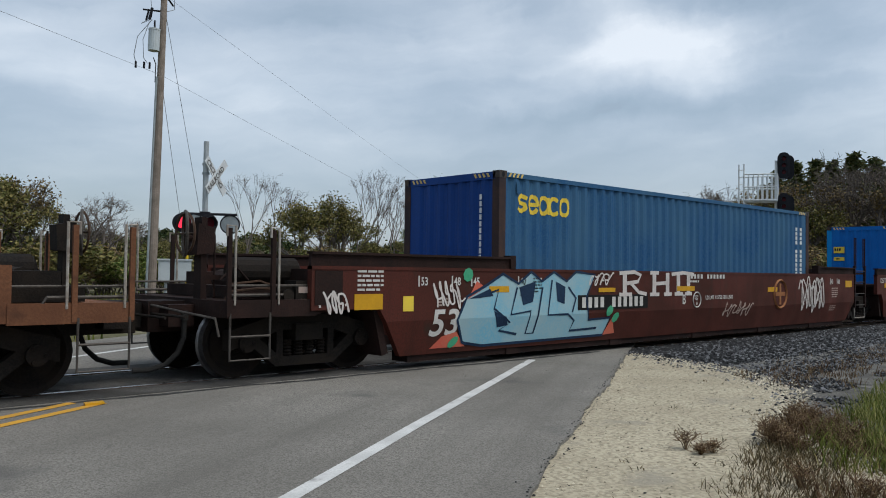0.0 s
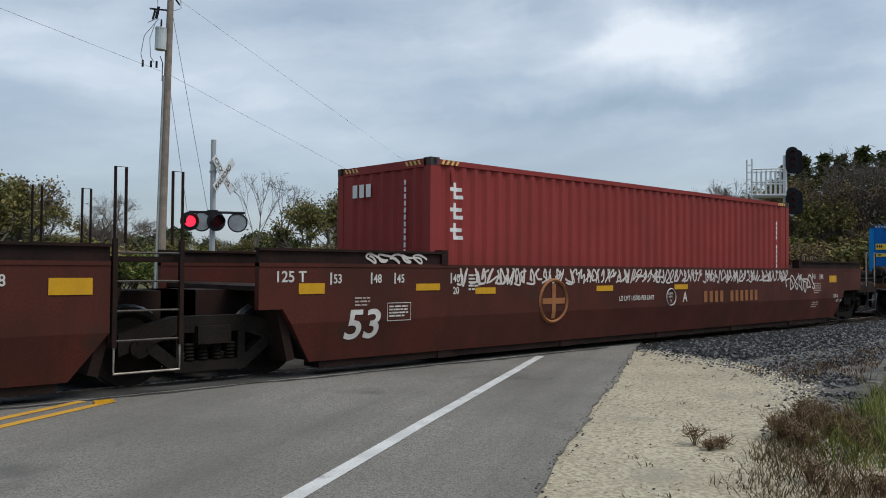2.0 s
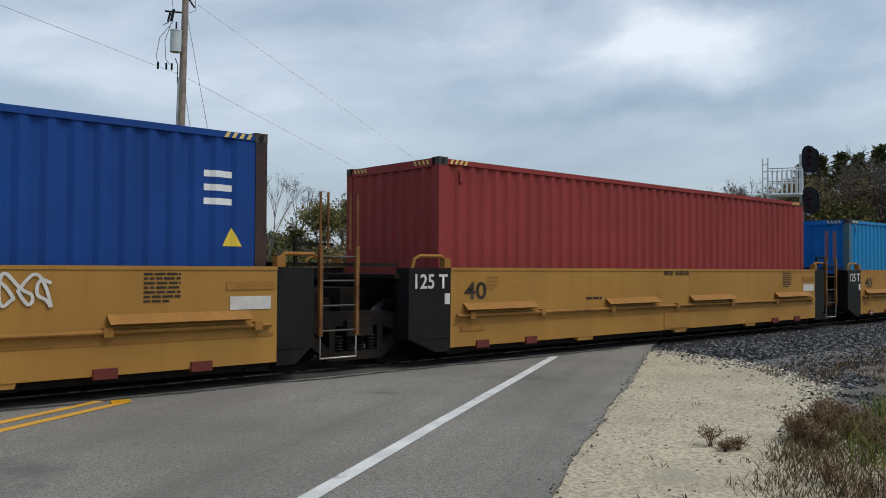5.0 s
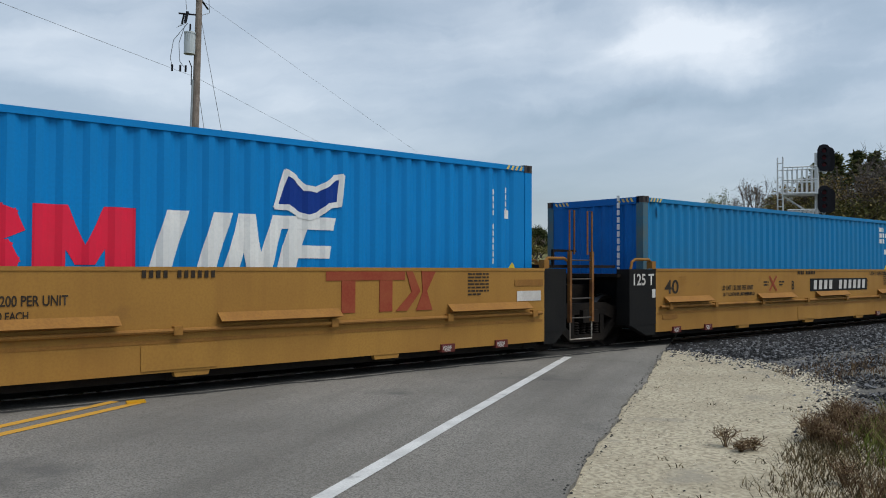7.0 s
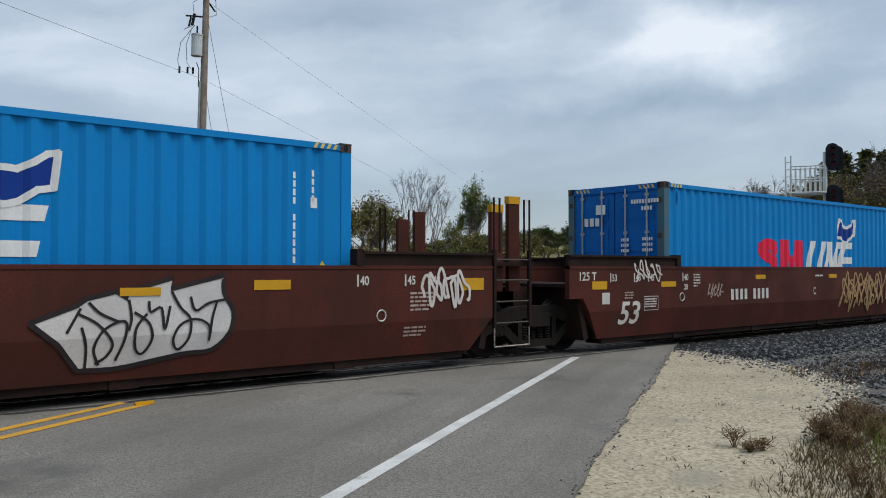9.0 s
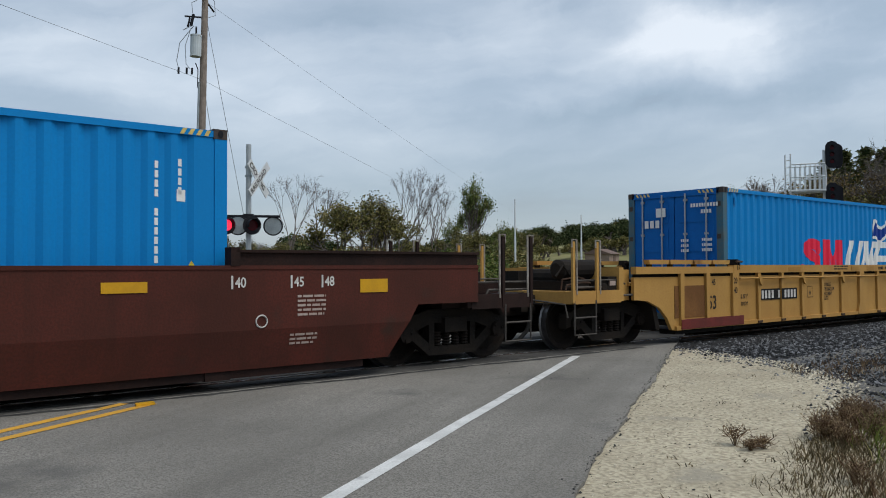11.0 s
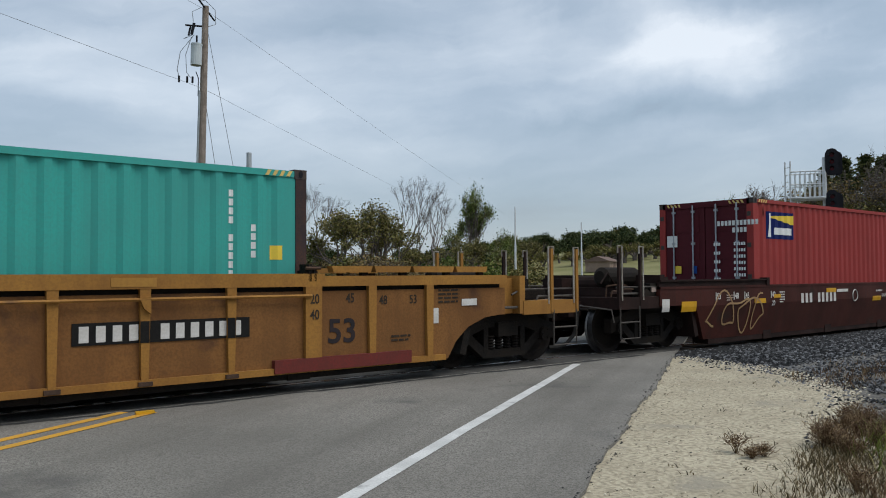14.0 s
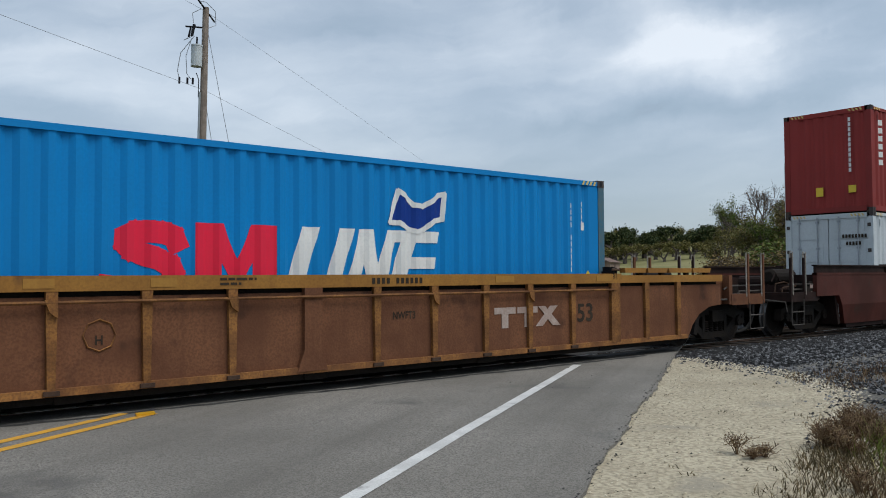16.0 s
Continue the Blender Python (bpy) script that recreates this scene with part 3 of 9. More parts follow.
def curvy(pts, k=5):
    """A smooth run through the points."""
    run = []
    for i in range(len(pts) - 1):
        p0, p1, p2, p3 = pts[max(i - 1, 0)], pts[i], pts[i + 1], pts[min(i + 2, len(pts) - 1)]
        for q in range(k):
            t = q / k
            run.append(tuple(0.5 * (2 * b + (c - a) * t + (2 * a - 5 * b + 4 * c - d) * t * t + (3 * b - a - 3 * c + d) * t ** 3) for a, b, c, d in zip(p0, p1, p2, p3)))
    return run + [pts[-1]]


def number_row(parent, material, x, z, count, w, hgt, y, gap=0.35, skew=0.0, skip=()):
    """The characters of a number as plain bars of their size, one by one."""
    for i in range(count):
        if i in skip:
            continue
        a = x + i * w * (1 + gap)
        part("number_bar", lambda: Shape().slab([(0, 0), (w * 0.78, 0), (w * 0.78 + skew, hgt), (skew, hgt)], -0.002, 0.002), material, parent, at=pose(a, y, z), key=("nbar", w, hgt, skew))


# ---- ground, road and track ----
ROAD = radians(30.5)
RD = Vector((math.cos(ROAD), math.sin(ROAD)))
RN = Vector((-math.sin(ROAD), math.cos(ROAD)))
YC = 10.56            # the track's middle line
EDGE_R, EDGE_L = 0.97, 11.2   # the asphalt's edges, across the road
WHITE_R, YELLOW, WHITE_L = 2.40, 6.08, 9.35


def on_road(s, n):
    p = RD * s + RN * n
    return (p.x, p.y)


def road_cut(n, y):
    """How far along the road its line n meets the line y."""
    return (y - RN.y * n) / RD.y


rnd = random.Random(7)
g = Shape()
steps = [-2600, -900, -300, -120, -60, -30, -15, -5, 0, 5, 10, 15, 20, 25, 30, 45, 60, 90, 150, 300, 900, 2600]
for y in steps:
    for x in steps:
        far = max(0.0, y - 60) / 200
        g.v.append((x, y, -0.09 + (0.0 if y < 25 else min(1.2, far * 0.8)) + (0.02 * noise.noise((x * 0.1, y * 0.1, 0)))))
n = len(steps)
g.f = [(j * n + i, j * n + i + 1, (j + 1) * n + i + 1, (j + 1) * n + i) for j in range(n - 1) for i in range(n - 1)]
lone("ground", g, M["soil"], "flat ground of dull green and brown grass", "ground", kind="structure")

sh = Shape()
cuts = [-160.0 + 4.0 * k for k in range(41)] + [0.12 * k for k in range(1, 150)] + [18.0 + 4.0 * k for k in range(37)]


def ragged(s):
    """The asphalt's broken edge."""
    return EDGE_R + 0.08 * noise.noise((s * 0.5, 3.1, 0)) + 0.03 * noise.noise((s * 2.7, 1.7, 0)) + 0.025 * noise.noise((s * 9.0, 5.2, 0))


for a, b in zip(cuts, cuts[1:]):
    ea, eb = ragged(a), ragged(b)
    p = [on_road(a, ea), on_road(b, eb), on_road(b, EDGE_L), on_road(a, EDGE_L)]
    sh.add([(*p[0], -0.12), (*p[1], -0.12), (*p[2], -0.12), (*p[3], -0.12), (*p[0], 0), (*p[1], 0), (*p[2], 0), (*p[3], 0)], [(4, 5, 6, 7), (0, 1, 5, 4), (2, 3, 7, 6)])
road = lone("road", sh, M["asphalt"], "grey worn asphalt road across the track", "road", kind="structure")

S_W, S_Y = road_cut(WHITE_R, 8.9), road_cut(YELLOW, 8.98)


def road_stripe(label, material, n0, n1, s0, s1):
    s = Shape()
    k = max(1, int((s1 - s0) / 1.0))
    for i in range(k):
        a, b = s0 + (s1 - s0) * i / k, s0 + (s1 - s0) * (i + 1) / k
        wob = [0.012 * noise.noise((q * 1.7, n0, 2)) for q in (a, b)]
        p = [on_road(a, n0 + wob[0]), on_road(b, n0 + wob[1]), on_road(b, n1 + wob[1]), on_road(a, n1 + wob[0])]
        s.add([(*q, 0.005) for q in p], [(0, 1, 2, 3)])
    return lone("road_marking", s, material, label, "road marking", kind="structure")


road_stripe("white edge line on the asphalt", M["white_line"], WHITE_R - 0.06, WHITE_R + 0.07, -60, S_W)
road_stripe("yellow centre line on the asphalt", M["yellow_line"], YELLOW - 0.21, YELLOW - 0.09, -60, S_Y)
road_stripe("yellow centre line on the asphalt", M["yellow_line"], YELLOW + 0.09, YELLOW + 0.21, -60, S_Y - 0.1)
road_stripe("white edge line on the asphalt", M["white_line"], WHITE_L - 0.06, WHITE_L + 0.07, road_cut(WHITE_L, 12.4), 120)
road_stripe("yellow centre line on the asphalt", M["yellow_line"], YELLOW - 0.21, YELLOW - 0.09, road_cut(YELLOW, 12.4), 120)
road_stripe("yellow centre line on the asphalt", M["yellow_line"], YELLOW + 0.09, YELLOW + 0.21, road_cut(YELLOW, 12.4), 120)

tipx, tipy = on_road(S_Y - 0.12, YELLOW - 0.13)
lone("road_reflector", Shape().plan([(tipx - 0.10, tipy - 0.05), (tipx + 0.10, tipy - 0.05), (tipx + 0.12, tipy + 0.05), (tipx - 0.08, tipy + 0.05)], 0.006, 0.03), M["reflector"], "small raised yellow road reflector on the line", "road reflector")

# pale crushed stone beside the road, and grey ballast under the track
lone("gravel_verge", Shape().plan([(-14.0, -7.4), (-2, -9), (5.0, -0.6), (6.6, 1.7), (7.0, 3.0), (7.7, 3.55), (8.9, 4.05), (10.1, 4.5), (10.9, 5.3), (11.7, 6.2), (12.2, 7.2), (12.7, 8.75), (11.2, 8.0)], -0.14, -0.03),
     M["limestone"], "pale cream crushed limestone verge beside the asphalt", "gravel", kind="structure")

dirt = Shape()
for i in range(45):
    x = 5.6 + i * 0.6
    lo_y, hi_y = 0.6 + 0.10 * (x - 5.6) + 0.25 * noise.noise((x * 0.7, 1.0, 0)), min(6.6, 3.2 + 0.62 * (x - 6.4)) + 0.2 * noise.noise((x * 1.1, 4.0, 0))
    dirt.v += [(x, lo_y, -0.085), (x, max(lo_y + 0.2, hi_y), -0.036)]
dirt.f = [(2 * i, 2 * i + 2, 2 * i + 3, 2 * i + 1) for i in range(44)]
lone("stony_dirt", dirt, M["grey_gravel"], "grey stony dirt between the verge and the ballast", "dirt", kind="structure")


def ballast_bed(x0, x1):
    s = Shape()
    prof = [(3.6, -0.12), (5.6, -0.06), (7.4, -0.05), (8.9, -0.03), (12.2, -0.03), (13.8, -0.1), (15.0, -0.14)]
    k = int((x1 - x0) / 4)
    for i in range(k + 1):
        x = x0 + (x1 - x0) * i / k
        for y, z in prof:
            s.v.append((x + (y - YC) * 1.7 * 0.5, y + 0.25 * noise.noise((x * 0.4, y, 1)) * (y < 6 or y > 13), z))
    m = len(prof)
    s.f = [(i * m + j, (i + 1) * m + j, (i + 1) * m + j + 1, i * m + j + 1) for i in range(k) for j in range(m - 1)]
    return s


lone("ballast_bed", ballast_bed(14.5, 430), M["ballast"], "dark grey crushed stone ballast under the track", "ballast", kind="structure")
lone("ballast_bed", ballast_bed(-420, -6.5), M["ballast"], "dark grey crushed stone ballast under the track", "ballast", kind="structure")

joint = Shape()
for i in range(150):
    x = -3.6 + i * 0.108
    if not EDGE_R + 0.05 < RN.x * x + RN.y * 9.0 < EDGE_L - 0.05:
        continue
    y = 9.06 + 0.10 * noise.noise((x * 0.9, 2.2, 0)) + 0.05 * noise.noise((x * 3.7, 8.2, 0))
    w = 0.03 + 0.07 * abs(noise.noise((x * 2.1, 5.5, 0)))
    joint.v += [(x, y - w, 0.0045), (x, y + w, 0.0045)]
joint.f = [(2 * i, 2 * i + 2, 2 * i + 3, 2 * i + 1) for i in range(len(joint.v) // 2 - 1)]
lone("asphalt_joint", joint, M["dark_crumb"], "broken tar-filled joint in the asphalt before the rails", "road joint", kind="structure")
lone("crossing_surface", Shape().plan([on_road(road_cut(EDGE_R, 9.2), EDGE_R), on_road(road_cut(EDGE_R, 9.78), EDGE_R), on_road(road_cut(EDGE_L, 9.78), EDGE_L), on_road(road_cut(EDGE_L, 9.2), EDGE_L)], -0.05, 0.006),
     M["panel"], "dark worn crossing panel along the rail", "crossing panel", kind="structure")
lone("crossing_surface", Shape().plan([on_road(road_cut(EDGE_R, 9.95), EDGE_R), on_road(road_cut(EDGE_R, 11.17), EDGE_R), on_road(road_cut(EDGE_L, 11.17), EDGE_L), on_road(road_cut(EDGE_L, 9.95), EDGE_L)], -0.05, 0.008),
     M["panel"], "dark worn crossing panel between the rails", "crossing panel", kind="structure")
lone("crossing_surface", Shape().plan([on_road(road_cut(EDGE_R, 11.34), EDGE_R), on_road(road_cut(EDGE_R, 12.0), EDGE_R), on_road(road_cut(EDGE_L, 12.0), EDGE_L), on_road(road_cut(EDGE_L, 11.34), EDGE_L)], -0.05, 0.006),
     M["panel"], "dark worn crossing panel along the rail", "crossing panel", kind="structure")

track = thing("railway_track", "steel rails on dark creosoted wooden ties", "railway track", pose(0, YC, 0), kind="structure")
for side in (-0.7525, 0.7525):
    part("rail", Shape().box(-430, 430, side - 0.07, side + 0.07, -0.17, -0.15).box(-430, 430, side - 0.01, side + 0.01, -0.15, -0.04).box(-430, 430, side - 0.036, side + 0.036, -0.04, 0.012), M["rail"], track)
    part("rail_head", Shape().box(-430, 430, side - 0.03, side + 0.03, 0.0125, 0.0165), M["rail_top"], track, "polished steel running surface")
for i in range(150):
    x = 13.8 + i * 0.52
    part("tie", lambda: Shape().box(-0.11, 0.11, -1.3, 1.3, -0.2, -0.008), M["tie"], track, at=pose(x, 0, rnd.uniform(-0.008, 0.004), 0, 0, rnd.uniform(-1, 1)), key="tie")

# ---- rail cars ----
SPEED = 20.36
NEAR = -1.5
L = 12.192
WHEEL_R = 0.475
MOVING, WHEELS = [], []
BRAKES = [False, False]   # at which ends of the next car a hand brake stands


def wheel_set():
    s = Shape()
    for q in (-1, 1):
        s.lathe([(0.0, q * 0.86), (0.13, q * 0.86), (0.16, q * 0.82), (0.34, q * 0.79), (0.40, q * 0.85), (WHEEL_R - 0.004, q * 0.85), (WHEEL_R, q * 0.80), (WHEEL_R + 0.002, q * 0.74), (WHEEL_R + 0.028, q * 0.72), (WHEEL_R + 0.02, q * 0.70), (0.40, q * 0.70), (0.33, q * 0.74), (0.13, q * 0.72), (0.0, q * 0.72)], 28)
        for k in range(3):
            a = k * 2.0944
            s.bar((0.085 * math.cos(a), q * 0.85, 0.085 * math.sin(a)), (0.085 * math.cos(a), q * 1.19, 0.085 * math.sin(a)), 0.022, 6)
    s.lathe([(0.0, -1.17), (0.12, -1.17), (0.12, -0.86), (0.09, -0.7), (0.085, 0.7), (0.12, 0.86), (0.12, 1.17), (0.0, 1.17)], 14)
    return s


def truck_frame():
    s = Shape()
    for a, b in ((-1.12, -0.95), (0.95, 1.12)):
        s.slab([(-1.16, 0.40), (-0.82, 0.50), (-0.42, 0.64), (0.42, 0.64), (0.82, 0.50), (1.16, 0.40), (1.16, 0.66), (1.0, 0.70), (0.5, 0.84), (-0.5, 0.84), (-1.0, 0.70), (-1.16, 0.66)], a, b)
        s.slab([(-0.98, 0.50), (-0.80, 0.42), (-0.46, 0.16), (0.46, 0.16), (0.80, 0.42), (0.98, 0.50), (0.74, 0.56), (0.40, 0.29), (-0.40, 0.29), (-0.74, 0.56)], a + 0.01, b - 0.01)
        for x in (-0.46, 0.36):
            s.box(x, x + 0.10, a + 0.005, b - 0.005, 0.25, 0.66)
    s.box(-0.22, 0.22, -1.2, 1.2, 0.5, 0.72)
    s.box(-0.72, -0.64, -0.9, 0.9, 0.36, 0.46).box(0.64, 0.72, -0.9, 0.9, 0.36, 0.46)
    s.bar((-0.4, -0.3, 0.3), (0.4, -0.3, 0.4), 0.04).bar((0, 0, 0.6), (0, 0, 1.0), 0.3, 16)
    return s


def spring():
    """One coil spring, drawn as a ridged column."""
    s, n, rows = Shape(), 10, []
    for k in range(11):
        rows.append((0.075 if k % 2 else 0.05, 0.29 + k * 0.022))
    for r, z in rows:
        s.v += [(r * math.cos(6.2832 * i / n), r * math.sin(6.2832 * i / n), z) for i in range(n)]
    s.f = [(k * n + i, k * n + (i + 1) % n, (k + 1) * n + (i + 1) % n, (k + 1) * n + i) for k in range(10) for i in range(n)]
    return s


def truck(car, x):
    t = part("truck", truck_frame, M["truck"], car, "greasy black cast steel truck", at=pose(x, 0, 0), key="truck")
    for y in (-1.06, 1.06):
        for sx_ in (-0.27, -0.09, 0.09, 0.27):
            part("spring", spring, M["wheel"], t, at=pose(sx_, y, 0), key="spring")
    for ax in (-0.915, 0.915):
        w = part("wheelset", wheel_set, M["wheel"], t, "dark steel wheels on an axle", at=pose(ax, 0, WHEEL_R + 0.016), key="wheelset", smooth=False)
        if len(w.data.materials) == 1:
            w.data.materials.append(M["tread"])
            for f in w.data.polygons:
                if all(math.hypot(w.data.vertices[i].co.x, w.data.vertices[i].co.z) > WHEEL_R - 0.006 for i in f.vertices):
                    f.material_index = 1
        WHEELS.append((w, ax))
    return t


def flip(x):
    """The pose that turns an end round to the other end of a unit."""
    return pose(x, 0, 0, 0, 0, 180)


def coupler_end(car, at, x_end, paint, dark, tall=1.9, brake=False, key="", low=0.84):
    """Platform, coupler, hose, posts and steps at an end; the container's end is at 0 and the coupler lies towards -x."""
    base = x_end
    part("end_platform", lambda: Shape().box(base + 0.62, base + 1.9, -1.45, 1.45, 0.98, 1.05).box(base + 0.60, base + 1.9, -1.47, -1.43, low, 1.06).box(base + 0.60, base + 1.9, 1.43, 1.47, low, 1.06).box(base + 0.60, base + 0.66, -1.47, 1.47, low, 1.05), paint, car, at=at, key=("plat", base, low))
    part("draft_sill", lambda: Shape().box(base + 0.1, base + 2.6, -0.33, 0.33, 0.62, 1.02).box(base + 0.25, base + 0.6, -0.6, 0.6, 0.7, 0.98).box(base + 1.0, base + 2.2, -1.1, 1.1, 1.06, 1.22), dark, car, at=at, key=("sill", base))
    part("coupler", lambda: Shape().box(base - 0.1, base + 0.3, -0.11, 0.11, 0.72, 0.94).slab([(base - 0.22, 0.68), (base + 0.06, 0.68), (base + 0.06, 0.99), (base - 0.22, 0.99)], -0.2, 0.14).bar((base + 0.15, -1.3, 0.86), (base + 0.15, 1.3, 0.86), 0.018), M["truck"], car, "rusty steel knuckle coupler", at=at, key=("coup", base))
    hose = [(base + 0.46, -0.62, 0.78), (base + 0.45, -0.62, 0.55), (base + 0.38, -0.6, 0.36), (base + 0.24, -0.56, 0.22), (base + 0.06, -0.5, 0.16), (base - 0.14, -0.46, 0.16)]
    part("air_hose", lambda: Shape().pipe(hose, 0.036, 8).bar(hose[0], (hose[0][0], hose[0][1], 0.9), 0.05, 8), M["hose"], car, "black rubber air hose", at=at, key=("hose", base))
    for x in (base + 0.62, base + 1.24):
        for y in (-1.46, 1.46):
            part("corner_post", lambda: Shape().box(-0.028, 0.028, -0.022, 0.022, 0.86, tall), paint, car, at=at @ pose(x, y, 0), key=("post", tall))
    for y in (-1.47, 1.47):
        part("step_ladder", lambda: Shape().pipe([(base + 0.64, y, 0.9), (base + 0.64, y, 0.32), (base + 1.2, y, 0.32), (base + 1.2, y, 0.9)], 0.016).bar((base + 0.64, y, 0.61), (base + 1.2, y, 0.61), 0.016), M["step"], car, at=at, key=("step", base, y))
        for gx in (base + 0.58, base + 1.20):
            part("grab_iron", lambda: Shape().pipe([(gx + 0.12, y, 1.0), (gx + 0.12, y, tall + 0.03), (gx, y, tall + 0.03), (gx, y, tall - 0.1)], 0.016), M["grab"], car, at=at, key=("grab", gx, y, tall))
    part("end_bulkhead", lambda: Shape().box(base + 1.86, base + 1.98, -1.46, 1.46, 0.86, 1.46).box(base + 1.98, base + 2.35, -1.3, -0.9, 0.86, 1.42).box(base + 1.98, base + 2.35, 0.9, 1.3, 0.86, 1.42), paint, car, at=at, key=("bulk", base))
    part("brake_gear", lambda: Shape().bar((base + 1.4, -0.7, 1.28), (base + 1.4, 0.2, 1.28), 0.16, 12).box(base + 1.2, base + 1.7, 0.4, 0.9, 1.05, 1.4).pipe([(base + 0.8, -1.1, 1.12), (base + 1.8, -1.1, 1.12), (base + 2.0, -1.3, 1.2)], 0.025).pipe([(base + 0.8, -0.9, 1.3), (base + 1.0, -0.9, 1.5), (base + 1.2, -0.9, 1.3)], 0.018), dark, car, "dark brake cylinder and pipes", at=at, key=("gear", base))
    for y in (-1.40, 1.40):
        part("side_rail", lambda: Shape().pipe([(base + 0.62, y, 1.24), (base + 1.9, y, 1.24), (base + 2.1, y, 1.16)], 0.017, 6).pipe([(base + 0.66, y, 1.12), (base + 1.5, y, 1.12), (base + 1.6, y, 0.96), (base + 2.3, y, 0.96)], 0.022, 6), M["step"], car, at=at, key=("siderail", base, y))
    part("air_reservoir", lambda: Shape().bar((base + 1.0, -0.72, 1.42), (base + 1.06, -0.72, 1.42), 0.12, 14, 0.19).bar((base + 1.06, -0.72, 1.42), (base + 2.0, -0.72, 1.42), 0.19, 14).bar((base + 2.0, -0.72, 1.42), (base + 2.06, -0.72, 1.42), 0.19, 14, 0.12), M["truck"], car, "greasy steel air reservoir", at=at, key=("resv", base))
    valve = part("control_valve", lambda: Shape().box(base + 1.62, base + 1.86, -1.40, -1.12, 0.94, 1.30).box(base + 1.40, base + 1.62, -1.36, -1.16, 1.0, 1.22).bar((base + 1.50, -1.37, 1.11), (base + 1.50, -1.43, 1.11), 0.08, 12), M["truck"], car, "dark cast control valve", at=at, key=("valve", base))
    part("valve_plate", lambda: Shape().box(base + 1.66, base + 1.82, -1.408, -1.40, 1.14, 1.24), M["letter_dim"], valve, "small pale data plate", key=("vplate", base))
    part("valve_plate", lambda: Shape().box(base + 1.66, base + 1.80, -1.408, -1.40, 1.0, 1.06), M["letter_dim"], valve, "small pale data plate", key=("vplate2", base))
    for k in range(4):
        part("brake_pipe", lambda: Shape().pipe([(base + 0.72 + 0.2 * k, -1.2 + 0.28 * k, 1.06), (base + 0.75 + 0.2 * k, -1.2 + 0.28 * k, 1.16 + 0.09 * k), (base + 1.2 + 0.16 * k, -1.18 + 0.25 * k, 1.20 + 0.09 * k), (base + 1.62, -1.2 + 0.1 * k, 1.18), (base + 2.2, -1.15 + 0.2 * k, 1.12)], 0.016, 5), M["rail"], car, "bent rusty air pipe", at=at, key=("bpipe", base, k))
    part("uncoupling_lever", lambda: Shape().pipe([(base + 0.52, -1.42, 0.62), (base + 0.48, -1.40, 0.84), (base + 0.30, -0.9, 0.90), (base + 0.12, -0.25, 0.98)], 0.016, 6), M["step"], car, at=at, key=("lever", base))
    if brake:
        part("brake_stand", lambda: Shape().box(base + 0.68, base + 0.76, -0.60, -0.40, 1.02, 2.12).slab([(base + 0.60, 1.62), (base + 0.84, 1.66), (base + 0.86, 1.98), (base + 0.62, 2.04)], -0.64, -0.36).box(base + 0.76, base + 1.0, -0.54, -0.46, 1.30, 1.36).bar((base + 0.92, -0.5, 1.02), (base + 0.92, -0.5, 1.9), 0.015).bar((base + 0.5, -0.5, 1.84), (base + 0.64, -0.5, 1.84), 0.045, 10), dark, car, "dark steel hand brake stand", at=at, key=("stand", base))
        part("brake_wheel", lambda: Shape().ring((base + 0.5, -0.5, 1.9), (0.94, -0.34, 0), 0.29, 0.022, 24, 6).bar((base + 0.4, -0.78, 1.9), (base + 0.6, -0.22, 1.9), 0.014).bar((base + 0.5, -0.5, 1.62), (base + 0.5, -0.5, 2.18), 0.014), M["step"], car, "worn steel hand brake wheel", at=at, key=("bwheel", base))
        part("brake_wheel", lambda: Shape().ring((base + 0.5, -0.5, 1.9), (1, 0, 0), 0.27, 0.018, 20, 5).bar((base + 0.5, -0.77, 1.9), (base + 0.5, -0.23, 1.9), 0.014).bar((base + 0.5, -0.5, 1.63), (base + 0.5, -0.5, 2.17), 0.014), M["rail"], car, "rusty round hand brake wheel", at=at, key=("bwheel", base))


def well_floor(car, u, x0, x1, paint, dark, z=0.14):
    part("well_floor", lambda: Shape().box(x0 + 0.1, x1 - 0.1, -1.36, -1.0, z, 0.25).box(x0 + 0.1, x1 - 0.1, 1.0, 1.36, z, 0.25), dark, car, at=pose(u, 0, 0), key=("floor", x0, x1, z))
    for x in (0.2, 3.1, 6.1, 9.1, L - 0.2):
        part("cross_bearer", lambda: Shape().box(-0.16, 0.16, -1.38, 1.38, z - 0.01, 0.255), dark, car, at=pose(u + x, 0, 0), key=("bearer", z))


